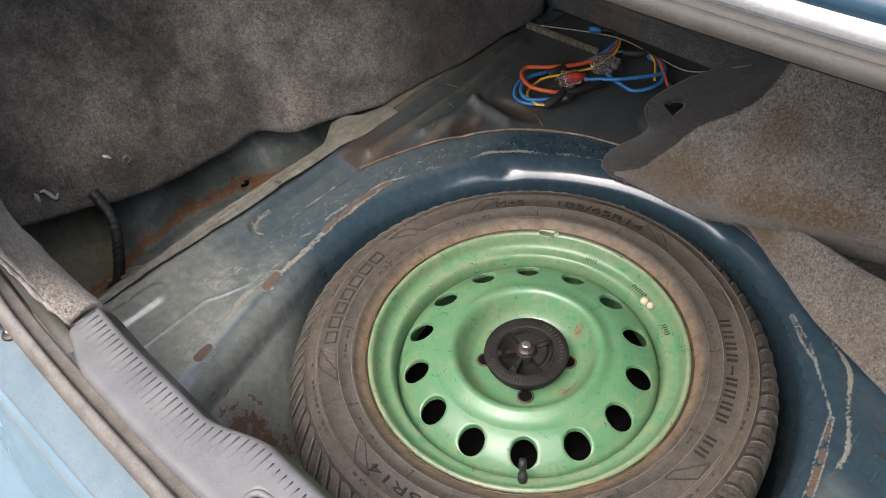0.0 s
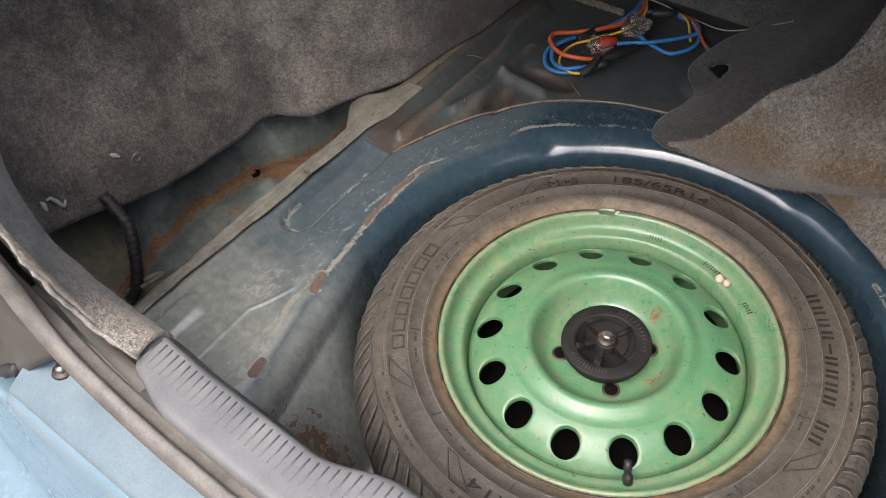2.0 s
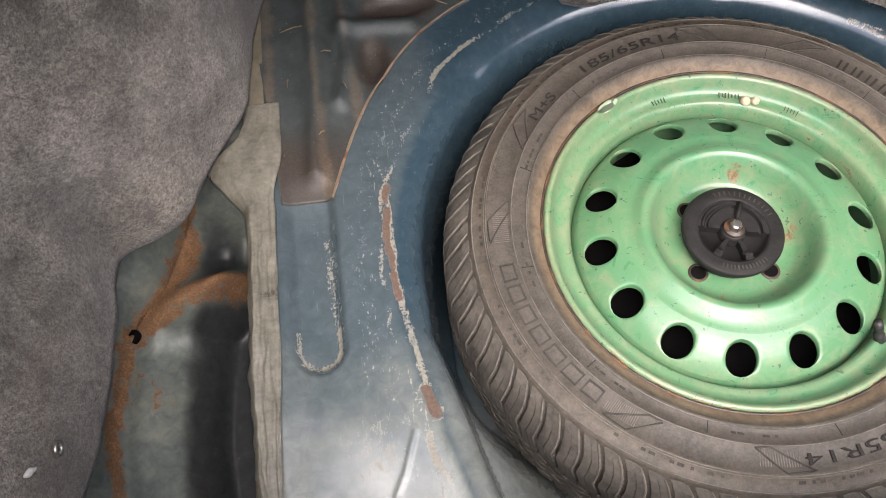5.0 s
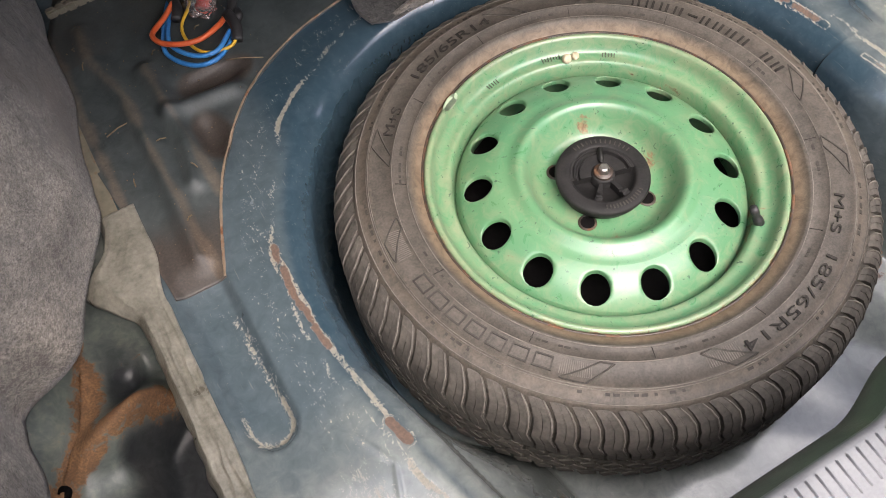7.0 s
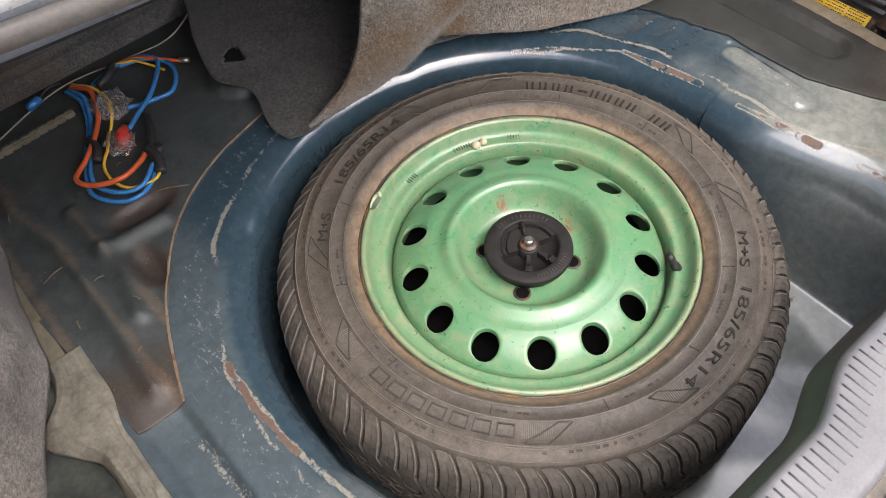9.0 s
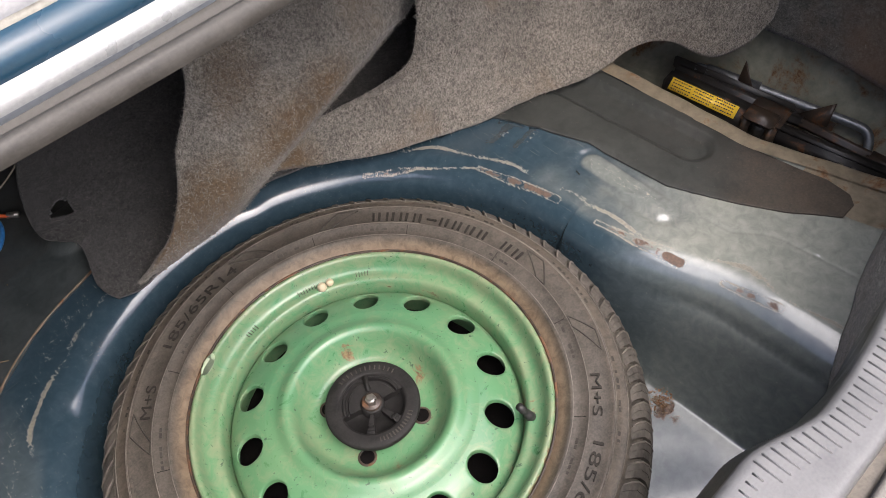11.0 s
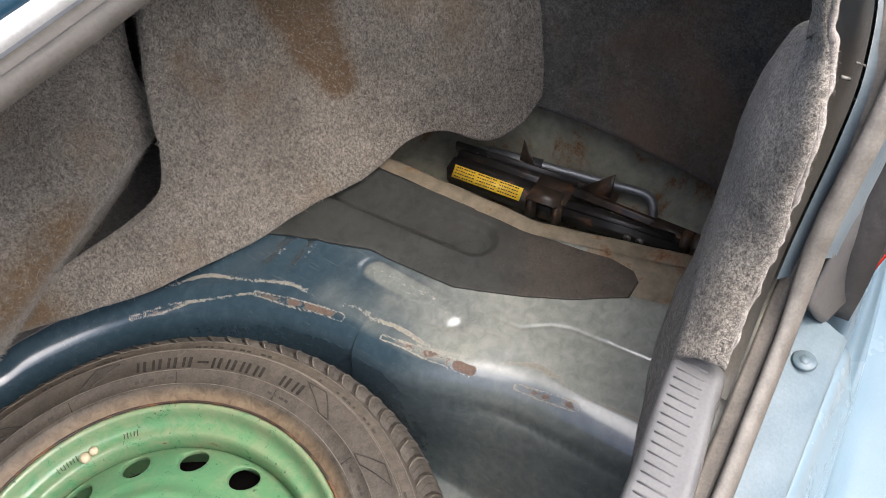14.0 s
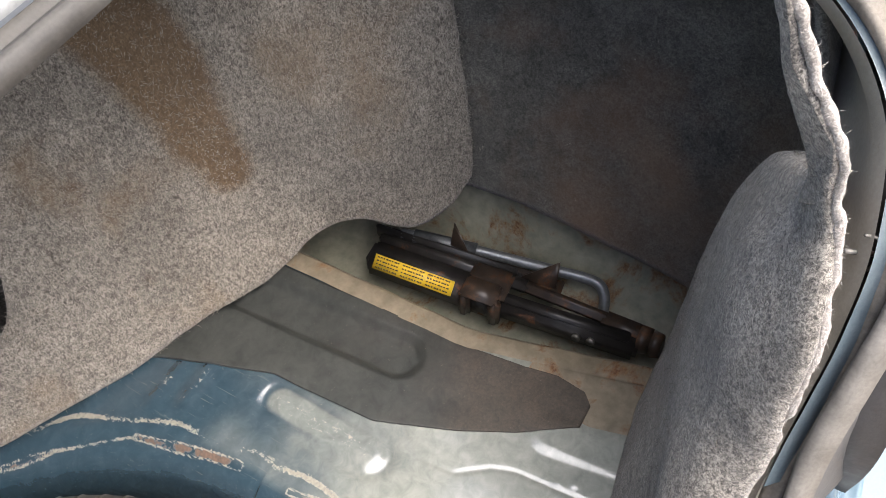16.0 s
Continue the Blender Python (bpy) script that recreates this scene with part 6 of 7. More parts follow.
# the big flap leaning on the ledge
bm = bmesh.new()
loft(bm, [[(0.100, 0.303, 0.022), (0.18, 0.264, 0.006), (0.26, 0.228, -0.010), (0.36, 0.192, -0.022), (0.45, 0.163, -0.020), (0.53, 0.132, -0.018), (0.60, 0.112, 0.002), (0.638, 0.080, 0.004), (0.672, 0.034, -0.020), (0.712, 0.0, -0.008), (0.737, -0.016, 0.025)],
          [(0.127, 0.300, 0.041), (0.21, 0.262, 0.028), (0.29, 0.228, 0.020), (0.38, 0.200, 0.018), (0.46, 0.182, 0.016), (0.535, 0.160, 0.018), (0.60, 0.130, 0.022), (0.642, 0.082, 0.026), (0.68, 0.034, 0.020), (0.722, 0.0, 0.038), (0.742, -0.014, 0.06)],
          [(0.191, 0.285, 0.061), (0.262, 0.252, 0.060), (0.34, 0.226, 0.066), (0.42, 0.215, 0.072), (0.485, 0.212, 0.074), (0.55, 0.198, 0.078), (0.605, 0.155, 0.080), (0.645, 0.088, 0.080), (0.69, 0.036, 0.080), (0.728, 0.006, 0.095), (0.75, -0.006, 0.11)],
          [(0.277, 0.268, 0.066), (0.308, 0.251, 0.074), (0.355, 0.238, 0.092), (0.40, 0.233, 0.104), (0.45, 0.233, 0.106), (0.51, 0.231, 0.108), (0.565, 0.208, 0.110), (0.612, 0.158, 0.112), (0.652, 0.091, 0.115), (0.695, 0.042, 0.118), (0.733, 0.011, 0.13), (0.755, -0.002, 0.14)],
          [(0.320, 0.254, 0.084), (0.338, 0.248, 0.102), (0.362, 0.248, 0.120), (0.41, 0.250, 0.134), (0.45, 0.252, 0.140), (0.51, 0.249, 0.145), (0.567, 0.219, 0.148), (0.614, 0.164, 0.15), (0.654, 0.095, 0.153), (0.697, 0.047, 0.155), (0.735, 0.017, 0.163), (0.756, 0.003, 0.172)],
          [(0.343, 0.262, 0.122), (0.354, 0.262, 0.140), (0.375, 0.264, 0.155), (0.42, 0.264, 0.165), (0.465, 0.264, 0.170), (0.52, 0.256, 0.173), (0.574, 0.224, 0.175), (0.62, 0.168, 0.178), (0.66, 0.10, 0.18), (0.70, 0.051, 0.182), (0.738, 0.021, 0.187), (0.759, 0.006, 0.195)],
          [(0.350, 0.266, 0.138), (0.363, 0.276, 0.166), (0.372, 0.280, 0.178), (0.398, 0.280, 0.19), (0.43, 0.280, 0.195), (0.48, 0.278, 0.20), (0.53, 0.262, 0.20), (0.58, 0.228, 0.202), (0.625, 0.170, 0.205), (0.665, 0.105, 0.21), (0.705, 0.056, 0.21), (0.74, 0.026, 0.21), (0.762, 0.01, 0.22)],
          [(0.412, 0.320, 0.207), (0.425, 0.326, 0.25), (0.44, 0.322, 0.28), (0.47, 0.318, 0.29), (0.51, 0.312, 0.295), (0.555, 0.29, 0.30), (0.60, 0.25, 0.30), (0.64, 0.195, 0.30), (0.68, 0.13, 0.30), (0.718, 0.078, 0.30), (0.752, 0.046, 0.30), (0.772, 0.03, 0.30)],
          [(0.48, 0.37, 0.42), (0.49, 0.37, 0.425), (0.52, 0.37, 0.43), (0.55, 0.36, 0.43), (0.59, 0.335, 0.43), (0.63, 0.295, 0.43), (0.67, 0.24, 0.43), (0.705, 0.175, 0.43), (0.74, 0.12, 0.43), (0.77, 0.085, 0.43), (0.785, 0.07, 0.43)]], 120, 90, 0.004, 11, 8)
thicken(bm, 0.006)
flap = part("big_flap", bm, M_FELT_GREY, mat_thing, "grey felt underside with a brown stain")
wear_attr(flap, lambda p: spots(p, (((0.555, 0.30, 0.33), 0.05, 1.3), ((0.560, 0.275, 0.28), 0.04, 1.3), ((0.566, 0.245, 0.235), 0.038, 1.3), ((0.573, 0.231, 0.193), 0.036, 1.3), ((0.572, 0.212, 0.137), 0.034, 1.15), ((0.574, 0.19, 0.09), 0.026, 0.9), ((0.446, 0.262, 0.147), 0.02, 0.5), ((0.44, 0.208, 0.04), 0.02, 0.35), ((0.13, 0.29, 0.02), 0.05, 0.8), ((0.50, 0.35, 0.38), 0.05, 0.7))))

# ---- jack in the right pocket ----
jack = thing("scissor_jack", (0.68, -0.1, -0.128), "folded black scissor jack with rust and a yellow label", "car jack")


def bar(bm, a, b, w, h, up=(0, 0, 1), bevel=0.002):
    a, b = Vector(a), Vector(b)
    d = (b - a)
    y = d.normalized()
    z = Vector(up)
    z = (z - z.dot(y) * y).normalized()
    x = y.cross(z)
    m = Matrix((x, y, z)).transposed().to_4x4()
    box(bm, (a + b) / 2, (w, d.length, h), m, bevel)


J0, J1 = Vector((0.657, 0.085, -0.078)), Vector((0.692, -0.278, -0.088))
jd = (J1 - J0).normalized()
js = Vector((jd.y, -jd.x, 0)).normalized() * -1


def jp(f, side=0.0, up=0.0):
    return J0 + jd * (J1 - J0).length * f + js * side + Vector((0, 0, up))


bm = bmesh.new()
bar(bm, jp(0.02, -0.012, 0.006), jp(0.40, -0.012, 0.004), 0.034, 0.034, bevel=0.005)
part("upper_arm", bm, M_JACK, jack)
bm = bmesh.new()
bar(bm, jp(0.02, 0.016, 0.012), jp(0.55, 0.016, 0.012), 0.016, 0.012, bevel=0.003)
bar(bm, jp(0.0, 0.02, 0.018), jp(0.5, 0.026, 0.016), 0.006, 0.02, bevel=0.002)
part("upper_channel", bm, M_JACK, jack)
bm = bmesh.new()
bar(bm, jp(0.46, -0.012, 0.0), jp(0.93, -0.006, 0.0), 0.024, 0.027, bevel=0.005)
bar(bm, jp(0.46, -0.012, 0.016), jp(0.90, -0.006, 0.016), 0.014, 0.004, bevel=0.0015)
part("lower_arm", bm, M_JACK, jack)
bm = bmesh.new()
bar(bm, jp(0.42, 0.018, 0.012), jp(0.97, 0.010, 0.008), 0.014, 0.013, bevel=0.004)
bar(bm, jp(0.80, 0.008, 0.012), jp(0.97, 0.006, 0.010), 0.026, 0.010, bevel=0.004)
part("lower_channel", bm, M_JACK_RUST, jack, "rusty channel arm")
bm = bmesh.new()
bar(bm, jp(0.38, -0.020, 0.004), jp(0.48, -0.020, 0.004), 0.012, 0.044, bevel=0.004)
bar(bm, jp(0.36, 0.0, 0.018), jp(0.50, 0.0, 0.018), 0.045, 0.010, bevel=0.004)
for f0, f1 in ((0.355, 0.395), (0.455, 0.495)):
    bar(bm, jp(f0, -0.026, 0.002), jp(f1, -0.026, 0.002), 0.014, 0.042, bevel=0.004)
bar(bm, jp(0.365, -0.020, 0.026), jp(0.485, -0.020, 0.026), 0.030, 0.008, bevel=0.003)
part("pivot_block", bm, M_JACK_RUST, jack, "rusty pivot block")
# black box painted as the shade of the hole between the fork plates
bm = bmesh.new()
box(bm, jp(0.425, -0.027, 0.006), (0.004, 0.022, 0.024), None, 0.003)
part("screw_socket", bm, M_BLACKP, jack)
bm = bmesh.new()
for f0, f1, tip in ((0.26, 0.34, 0.05), (0.50, 0.63, 0.042)):
    a, b = jp(f0, 0.022, 0.012), jp(f1, 0.026, 0.012)
    c = (a + b) / 2 + js * 0.018 + Vector((0, 0, tip - 0.012)) + jd * (-0.014 if tip > 0.045 else 0.022)
    vs = [bm.verts.new(p) for p in (a, b, c.lerp(b, 0.12), c, c.lerp(a, 0.12))]
    bm.faces.new(vs)
bar(bm, jp(0.26, 0.022, 0.010), jp(0.65, 0.026, 0.010), 0.030, 0.004, bevel=0.001)
thicken(bm, 0.0025)
part("saddle", bm, M_JACK_RUST, jack, "rusty load saddle with bent ears")
# flat black boxes stand for the shade in the saddle's uncut holes
for f in (0.40, 0.50):
    bm = bmesh.new()
    box(bm, jp(f, 0.024, 0.0135), (0.012, 0.014, 0.002), None, 0.002)
    part("saddle_hole", bm, M_BLACKP, jack)
bm = bmesh.new()
for f in (0.94, 0.98):
    bmesh.ops.create_cone(bm, cap_ends=True, segments=14, radius1=0.016, radius2=0.014, depth=0.010, matrix=Matrix.Translation(jp(f, 0.003, 0.006)) @ Matrix.Rotation(radians(80), 4, "X"))
part("end_nut", bm, M_JACK_RUST, jack, "rusty end nut")
for f, s in ((0.745, -0.027), (0.79, -0.026)):
    bm = bmesh.new()
    bmesh.ops.create_cone(bm, cap_ends=True, segments=12, radius1=0.0055, radius2=0.0045, depth=0.005, matrix=Matrix.Translation(jp(f, s + 0.004, 0.006)) @ Matrix.Rotation(radians(90), 4, "Y"))
    part("rivet", bm, M_CLIP, jack)
# label
lab_a, lab_b = jp(0.055, -0.0265, 0.0205), jp(0.335, -0.0265, 0.0195)
bm = bmesh.new()
bar(bm, lab_a, lab_b, 0.018, 0.001, up=(-0.62, 0, 0.78), bevel=0)
label = part("label", bm, M_YELLOW, jack, "scuffed yellow warning label")
bm = bmesh.new()
for k in range(26):
    f = 0.065 + 0.26 * k / 26
    if k % 9 == 8:
        continue
    for row in range(4):
        w = (row - 1.5) * 0.0042
        o = (-0.0265 + 0.78 * w - 0.0004, 0.0203 + 0.62 * w + 0.0006)
        bar(bm, jp(f, *o), jp(f + 0.008 - 0.003 * ((k * 7 + row * 5) % 3) / 2, *o), 0.0015, 0.0008, up=(-0.62, 0, 0.78), bevel=0)
part("print", bm, M_INK, label, smooth=False)

handle = thing("jack_handle", (0.745, -0.1, -0.11), "grey steel cranked jack handle bar behind the jack", "jack handle")
bm = bmesh.new()
tube(bm, spline([(0.684, 0.055, -0.058), (0.704, -0.02, -0.064), (0.729, -0.12, -0.074), (0.740, -0.166, -0.078), (0.740, -0.184, -0.082), (0.731, -0.194, -0.094), (0.716, -0.198, -0.112)], 6), 0.0066, 12)
part("rod", bm, plain("grey_steel", (0.12, 0.13, 0.14), (0.24, 0.25, 0.26), 70, 0.4, 0.5), handle)
bm = bmesh.new()
tube(bm, [(0.688, 0.04, -0.059), (0.708, -0.035, -0.0655)], 0.0090, 12)
part("sleeve", bm, plain("dark_steel", (0.06, 0.065, 0.07), (0.13, 0.135, 0.14), 70, 0.4, 0.5), handle)

# ---- wires on the black pad ----
harness = thing("wire_harness", (-0.27, 0.47, -0.024), "loose coil of blue, orange and yellow wires with taped plugs", "wires")
zf = -0.020
WIRES = [("blue", 0.0030, [(-0.291, 0.590, 0.002), (-0.285, 0.55, 0.006), (-0.300, 0.508, 0.0), (-0.330, 0.456, 0.0), (-0.347, 0.405, 0.002), (-0.330, 0.366, 0.004), (-0.300, 0.356, 0.006), (-0.272, 0.378, 0.004), (-0.262, 0.396, 0.008)]),
         ("blue", 0.0030, [(-0.286, 0.588, 0.006), (-0.279, 0.55, 0.010), (-0.294, 0.508, 0.004), (-0.322, 0.456, 0.004), (-0.338, 0.41, 0.007), (-0.322, 0.374, 0.009), (-0.296, 0.364, 0.010), (-0.270, 0.386, 0.010)]),
         ("orange", 0.0034, [(-0.283, 0.586, 0.010), (-0.268, 0.55, 0.014), (-0.286, 0.50, 0.010), (-0.325, 0.45, 0.012), (-0.352, 0.425, 0.014), (-0.340, 0.398, 0.016), (-0.308, 0.386, 0.016), (-0.282, 0.396, 0.014), (-0.268, 0.408, 0.010)]),
         ("yellow", 0.0021, [(-0.280, 0.588, 0.012), (-0.262, 0.55, 0.016), (-0.262, 0.51, 0.012), (-0.290, 0.46, 0.010), (-0.318, 0.42, 0.008), (-0.31, 0.375, 0.008), (-0.276, 0.365, 0.008), (-0.258, 0.392, 0.008)]),
         ("blue", 0.0032, [(-0.245, 0.500, 0.006), (-0.21, 0.490, 0.004), (-0.185, 0.488, 0.004), (-0.165, 0.510, 0.006), (-0.163, 0.54, 0.008), (-0.185, 0.565, 0.010), (-0.215, 0.575, 0.010)]),
         ("blue", 0.0032, [(-0.262, 0.462, 0.008), (-0.235, 0.480, 0.010), (-0.205, 0.500, 0.012), (-0.180, 0.53, 0.012), (-0.172, 0.555, 0.010), (-0.195, 0.578, 0.008), (-0.23, 0.585, 0.006)]),
         ("orange", 0.0028, [(-0.215, 0.584, 0.008), (-0.19, 0.570, 0.012), (-0.165, 0.546, 0.010), (-0.146, 0.530, 0.006)]),
         ("yellow", 0.0020, [(-0.216, 0.580, 0.012), (-0.196, 0.564, 0.016), (-0.182, 0.545, 0.012), (-0.172, 0.528, 0.008)]),
         ("blue", 0.0028, [(-0.27, 0.565, 0.004), (-0.25, 0.575, 0.006), (-0.22, 0.583, 0.006)])]
for colour, r, pts in WIRES:
    bm = bmesh.new()
    tube(bm, [p + Vector(noise.noise_vector(p * 30)) * 0.0015 for p in spline([(x, y, zf + z + r) for x, y, z in pts], 7)], r, 8)
    part("wire", bm, M_WIRE[colour], harness, colour + " insulated wire")
for a, b, r in (((-0.262, 0.398, 0.004), (-0.25, 0.412, 0.006), 0.006), ((-0.268, 0.368, 0.004), (-0.262, 0.408, 0.010), 0.007), ((-0.262, 0.405, 0.008), (-0.235, 0.47, 0.004), 0.006), ((-0.31, 0.48, 0.004), (-0.318, 0.44, 0.004), 0.0065), ((-0.255, 0.56, 0.006), (-0.225, 0.58, 0.008), 0.006)):
    bm = bmesh.new()
    m = (Vector(a) + Vector(b)) / 2 + Vector((0.004, -0.003, 0.002))
    tube(bm, [Vector(p) + Vector((0, 0, zf + r)) for p in spline([a, m, b], 5)], r, 9)
    part("black_tape", bm, M_BLACKP, harness, "black insulating tape")
bm = bmesh.new()
tube(bm, [(-0.265, 0.468, zf + 0.012), (-0.275, 0.455, zf + 0.012), (-0.284, 0.440, zf + 0.011)], [0.005, 0.010, 0.007], 10)
part("plug", bm, M_WIRE["red"], harness, "red crimped plug")
for c, s in (((-0.282, 0.450, zf + 0.010), 0.018), ((-0.258, 0.513, zf + 0.014), 0.022), ((-0.272, 0.53, zf + 0.010), 0.014)):
    bm = bmesh.new()
    bmesh.ops.create_icosphere(bm, subdivisions=3, radius=s, matrix=Matrix.Translation(c))
    for v in bm.verts:
        d = v.co - Vector(c)
        v.co = Vector(c) + Vector((d.x, d.y * 1.2, d.z * 0.5)) * (1 + 0.5 * noise.noise(v.co * 130))
    part("clear_tape", bm, M_CLEAR, harness, "crumpled clear tape", smooth=False)
bm = bmesh.new()
tube(bm, [(-0.148, 0.532, zf + 0.009), (-0.136, 0.523, zf + 0.008)], 0.004, 8)
part("terminal", bm, M_STEEL, harness, "bare metal terminal")
bm = bmesh.new()
tube(bm, spline([(-0.43, 0.555, zf + 0.004), (-0.30, 0.60, zf + 0.006), (-0.2, 0.585, zf + 0.01), (-0.13, 0.572, zf + 0.02), (-0.05, 0.60, zf + 0.05)], 8), 0.0012, 6)
tagged(part("thin_cord", bm, plain("cord", (0.25, 0.22, 0.17), (0.38, 0.34, 0.27), 80, 0.7)), "thin tan cord crossing the floor behind the wires", "cord")

bm = bmesh.new()
for k in range(12):
    u = k / 12
    box(bm, (-0.452 + 0.152 * (u + 1 / 24), 0.546 + 0.005 * u + 0.0015 * noise.noise(Vector((k * 0.7, 0, 0))), -0.0175), (0.0132, 0.010 - 0.003 * u, 0.012), None, 0.002)
tagged(part("seam_strip", bm, M_DUSTY_EDGE, smooth=False), "dusty tan metal seam at the front of the black pad", "seam strip")
plug = thing("loose_connector", (-0.334, 0.590, -0.012), "small blue wire connector on the black floor", "connector")
bm = bmesh.new()
box(bm, (-0.334, 0.588, -0.006), (0.022, 0.011, 0.010), Matrix.Rotation(0.35, 4, "Z"), 0.002)
part("shell", bm, M_WIRE["blue"], plug)
bm = bmesh.new()
tube(bm, spline([(-0.324, 0.592, -0.006), (-0.308, 0.600, -0.004), (-0.290, 0.598, -0.006)], 5), 0.0022, 7)
part("lead", bm, M_BLACKP, plug, "black lead")

# corrugated hose in the left pocket
hose = thing("drain_hose", (-0.60, -0.24, -0.13), "black corrugated drain hose hanging in the side pocket", "hose")
bm = bmesh.new()
pts = resample(spline([(-0.655, -0.215, 0.0), (-0.615, -0.218, -0.03), (-0.598, -0.235, -0.07), (-0.592, -0.255, -0.11), (-0.60, -0.275, -0.135)], 8), 60)
tube(bm, pts, [0.008 + 0.0016 * (k % 3 == 0) for k in range(60)], 10)
part("corrugated_tube", bm, M_BLACKP, hose)
bm = bmesh.new()
tube(bm, spline([(-0.575, -0.255, -0.10), (-0.565, -0.235, -0.094), (-0.57, -0.222, -0.10), (-0.585, -0.235, -0.105), (-0.60, -0.27, -0.115)], 6), 0.0035, 8)
part("grommet", bm, M_TAPE, hose, "tan rubber grommet")
# lid-latch wire near the right lamp
clip = thing("wire_clip", (0.50, -0.37, 0.36), "small bent steel clip with a bolt by the seal", "clip")
bm = bmesh.new()
tube(bm, [(0.5015, -0.3715, 0.3655), (0.515, -0.3875, 0.357)], 0.0016, 8)
part("bolt", bm, M_CLIP, clip)
bm = bmesh.new()
tube(bm, spline([(0.502, -0.372, 0.378), (0.508, -0.380, 0.372), (0.510, -0.384, 0.358), (0.508, -0.382, 0.346), (0.502, -0.374, 0.344)], 6), 0.0009, 7)
bmesh.ops.translate(bm, verts=bm.verts, vec=(0.004, -0.005, -0.001))
part("bent_wire", bm, M_CLIP, clip)
# rusty flakes on the well floor
for c, r in (((0.285, -0.19), 0.020), ((-0.20, -0.275), 0.026)):
    bm = bmesh.new()
    for k in range(420):
        a, q = random.random() * math.tau, r * random.random() ** 0.8
        x, y = c[0] + q * math.cos(a), c[1] + q * math.sin(a)
        s = 0.0005 + 0.0016 * random.random() ** 2
        z = float(pan_height(np.array(x), np.array(y)))
        box(bm, (x, y, z + s * 0.3), (s, s * 1.6, s * 0.5), Matrix.Rotation(a * 3, 4, "Z") @ Matrix.Rotation(a * 5, 4, "X"))
    tagged(part("rust_flakes", bm, M_RUST, smooth=False), "loose rust flakes on the well floor", "rust flakes", kind="stuff")

bm = bmesh.new()
rs = random.Random(21)
for x, y, a, l in ((-0.435, 0.33, 0.2, 0.032), (-0.40, 0.288, -0.1, 0.014), (-0.27, 0.352, -0.5, 0.045), (-0.44, 0.44, 1.2, 0.012), (-0.36, 0.42, 0.7, 0.009), (-0.38, 0.23, 2.0, 0.010), (-0.30, 0.43, 0.3, 0.008), (-0.445, 0.25, 1.4, 0.011), (-0.41, 0.17, 0.5, 0.008)):
    z = float(pan_height(np.array(x), np.array(y))) + 0.0045
    dx, dy = l / 2 * math.cos(a), l / 2 * math.sin(a)
    tube(bm, [(x - dx, y - dy, z), (x, y, z + 0.003), (x + dx, y + dy, z + 0.001)], 0.0008, 5)
for _ in range(160):
    x, y = rs.uniform(-0.46, -0.20), rs.uniform(0.11, 0.56)
    if x > -0.46 + 0.75 * (y - 0.05) or well_in(np.array(x), np.array(y)) > -0.06:
        continue
    q = rs.uniform(0.0005, 0.0011)
    box(bm, (x, y, float(pan_height(np.array(x), np.array(y))) + 0.0045), (q, q * 1.4, q), Matrix.Rotation(rs.uniform(0, 3), 4, "Z"))
tagged(part("straw_bits", bm, plain("straw", (0.10, 0.07, 0.04), (0.24, 0.18, 0.11), 80, 0.8)), "scattered straw bits and grit on the black pad", "straw", kind="stuff")

# tan sealant bead along the pad's edge
bm = bmesh.new()
line = resample(spline([(-0.405, 0.094, 0), (-0.371, 0.185, 0), (-0.332, 0.252, 0), (-0.281, 0.309, 0), (-0.207, 0.355, 0), (-0.10, 0.386, 0)], 8), 120)
pts = [Vector((p.x, p.y, float(pan_height(np.array(p.x), np.array(p.y))) + 0.0025)) for p in line]
tube(bm, pts, [0.0016 + 0.0006 * noise.noise(p * 90) for p in pts], 6)
tagged(part("sealant_bead", bm, rusty_panel("tan_sealant", (0.16, 0.115, 0.075), (0.27, 0.20, 0.14), 0.5, 30, (0.26, 0.12, 0.05))), "tan rusty bead of sealant beside the black pad", "sealant")


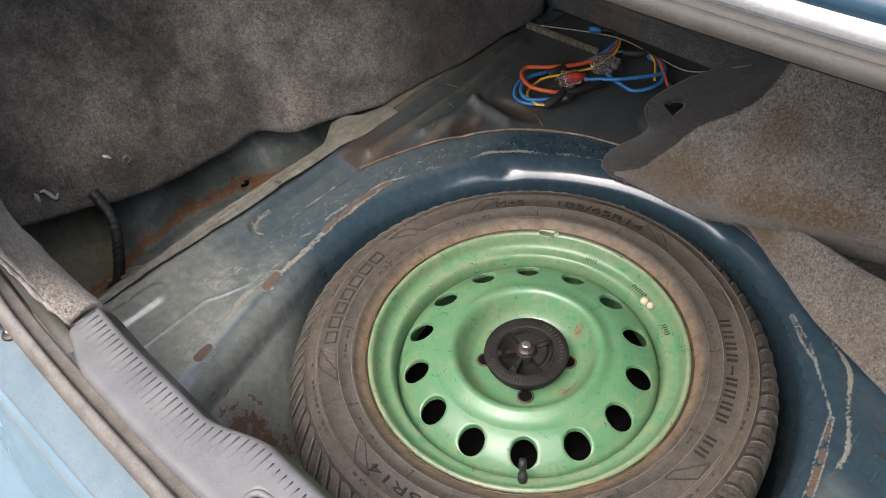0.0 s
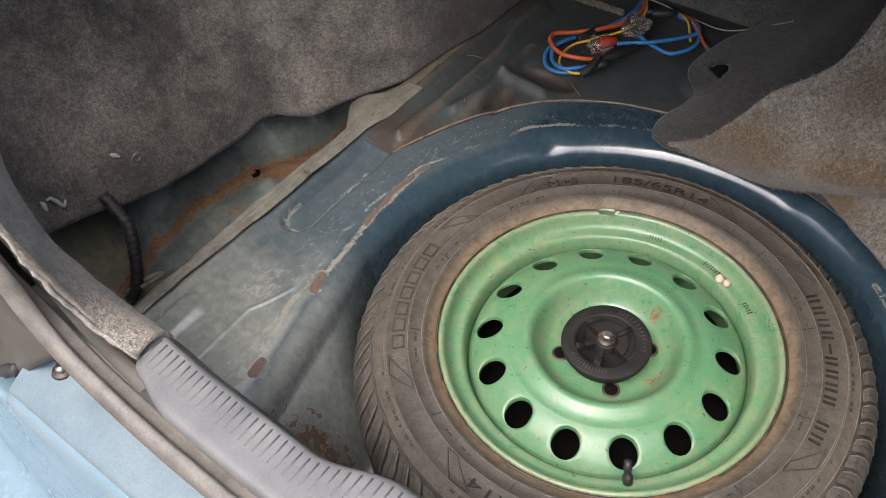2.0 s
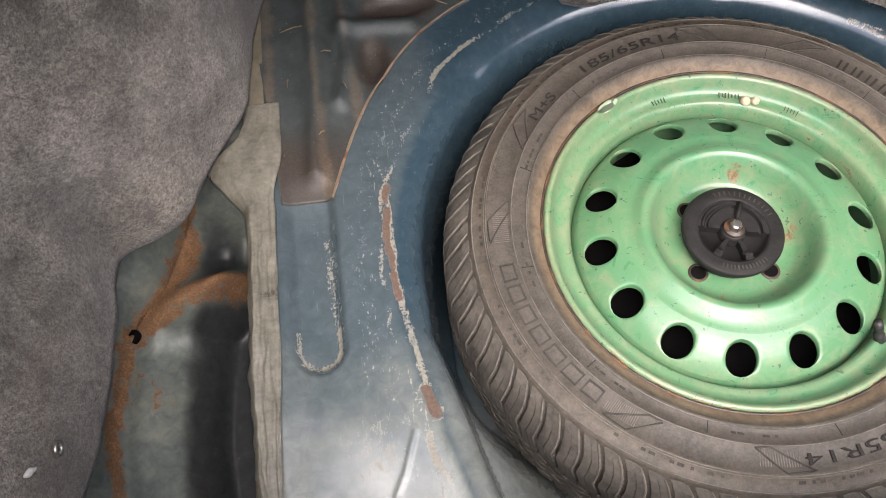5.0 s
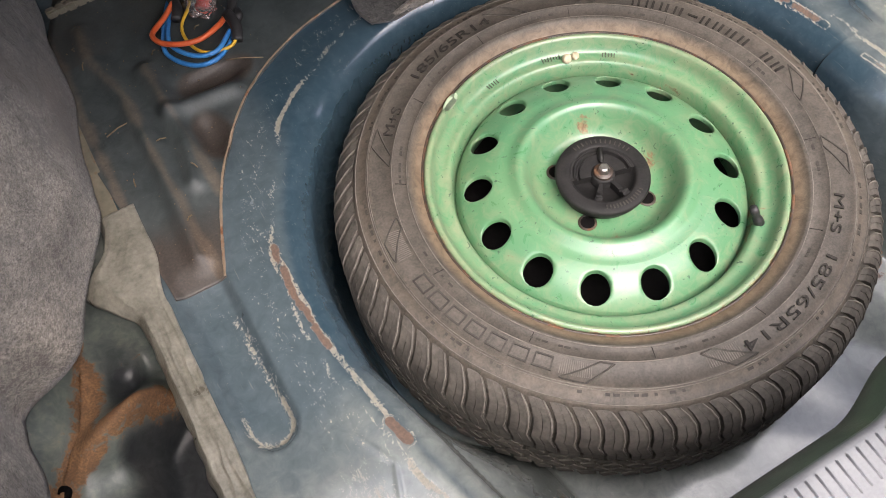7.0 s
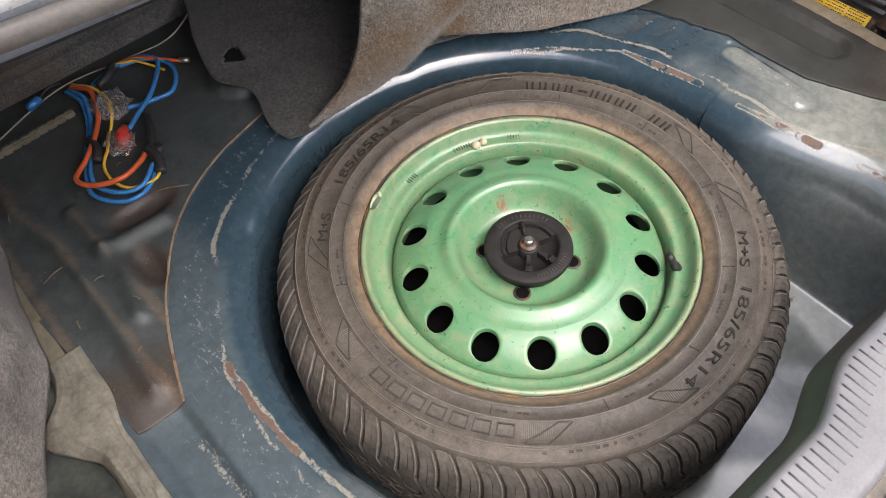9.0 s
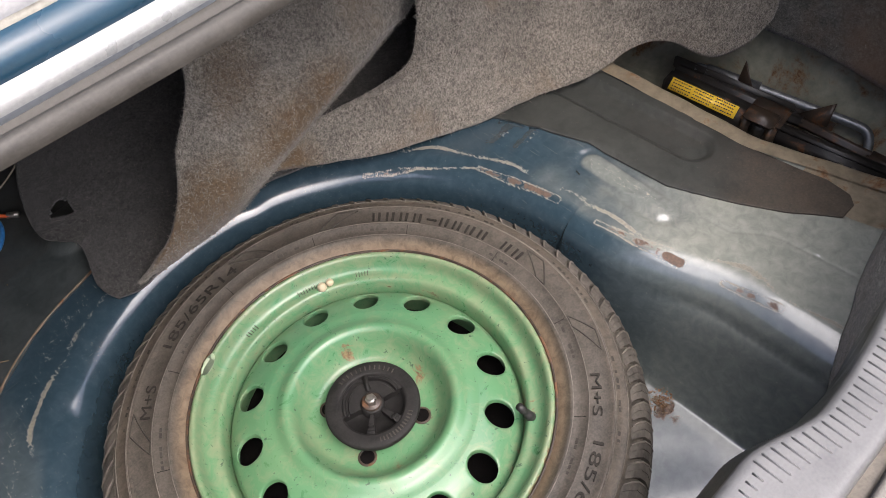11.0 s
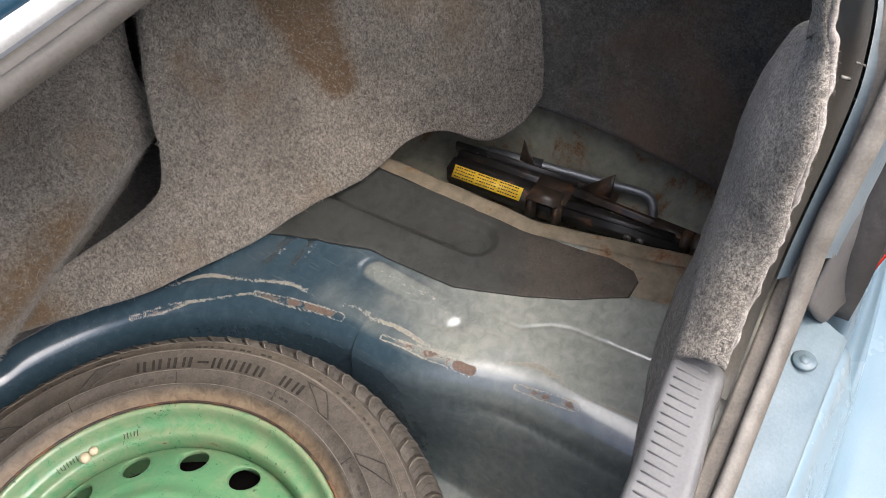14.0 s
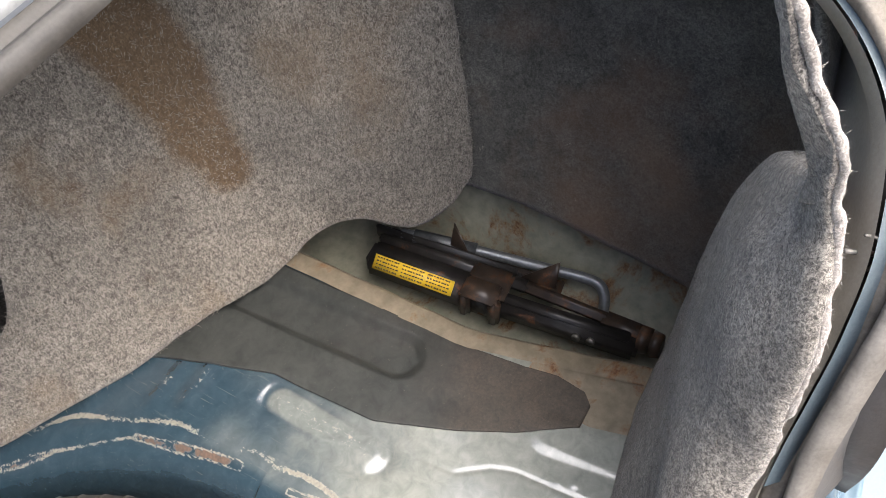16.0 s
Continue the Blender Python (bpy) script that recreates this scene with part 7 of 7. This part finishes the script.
def fuzz(source, count, length, mat, parent, label, seed=1, low=None, width=0.00022):
    """Loose fibres standing out of a felt sheet."""
    rng = random.Random(seed)
    me = source.data
    faces = [f for f in me.polygons if low is None or low(f.center)]
    bm = bmesh.new()
    for _ in range(count):
        f = faces[rng.randrange(len(faces))]
        c = [me.vertices[i].co for i in f.vertices]
        u, v = rng.random(), rng.random()
        p = c[0].lerp(c[1], u).lerp(c[-1].lerp(c[2 % len(c)], u), v)
        d = (f.normal * rng.uniform(0.1, 0.5) + Vector((rng.uniform(-1, 1), rng.uniform(-1, 1), rng.uniform(-1, 1)))).normalized()
        side = d.cross(Vector((rng.uniform(-1, 1), rng.uniform(-1, 1), rng.uniform(-1, 1)))).normalized() * width
        l = length * rng.uniform(0.4, 1.3)
        bend = Vector((rng.uniform(-1, 1), rng.uniform(-1, 1), rng.uniform(-1, 0.3))) * l * 0.35
        a, b, e = p, p + d * l * 0.5, p + d * l + bend
        vs = [bm.verts.new(q) for q in (a - side, a + side, b + side, b - side, e)]
        bm.faces.new(vs[:4])
        bm.faces.new((vs[3], vs[2], vs[4]))
    tagged(part("fibre_fuzz", bm, mat, parent, label, smooth=False), kind="stuff")


M_FIBRE = felt("loose_fibre", (0.10, 0.088, 0.07), (0.26, 0.235, 0.195))
M_FELT_LOOSE = felt("pale_fibre", (0.15, 0.138, 0.118), (0.34, 0.312, 0.27))
for ob in [o for o in scene.objects if o.parent]:
    base = ob.name.split(".")[0]
    if base == "lining":
        fuzz(ob, 9000, 0.0036, M_FIBRE, ob.parent, "loose fibres", 3, width=0.00013)
    elif base == "torn_edge":
        fuzz(ob, 4200, 0.0030, M_FELT_EDGE, ob.parent, "frayed fibres", 4, width=0.00012)
    elif base == "lower_fold":
        fuzz(ob, 16000, 0.004, M_FIBRE, ob.parent, "loose fibres", 8, width=0.00012)
    elif base in ("big_flap", "front_roll"):
        fuzz(ob, 60000, 0.0050, M_FELT_LOOSE, ob.parent, "pale loose fibres", 5, width=0.00030)
fuzz(wall_r, 420, 0.0045, M_FELT_LOOSE, wall_r, "pale lint", 9, width=0.0004)
fuzz(wall_l, 9000, 0.0055, M_FIBRE, wall_l, "loose fibres", 6)
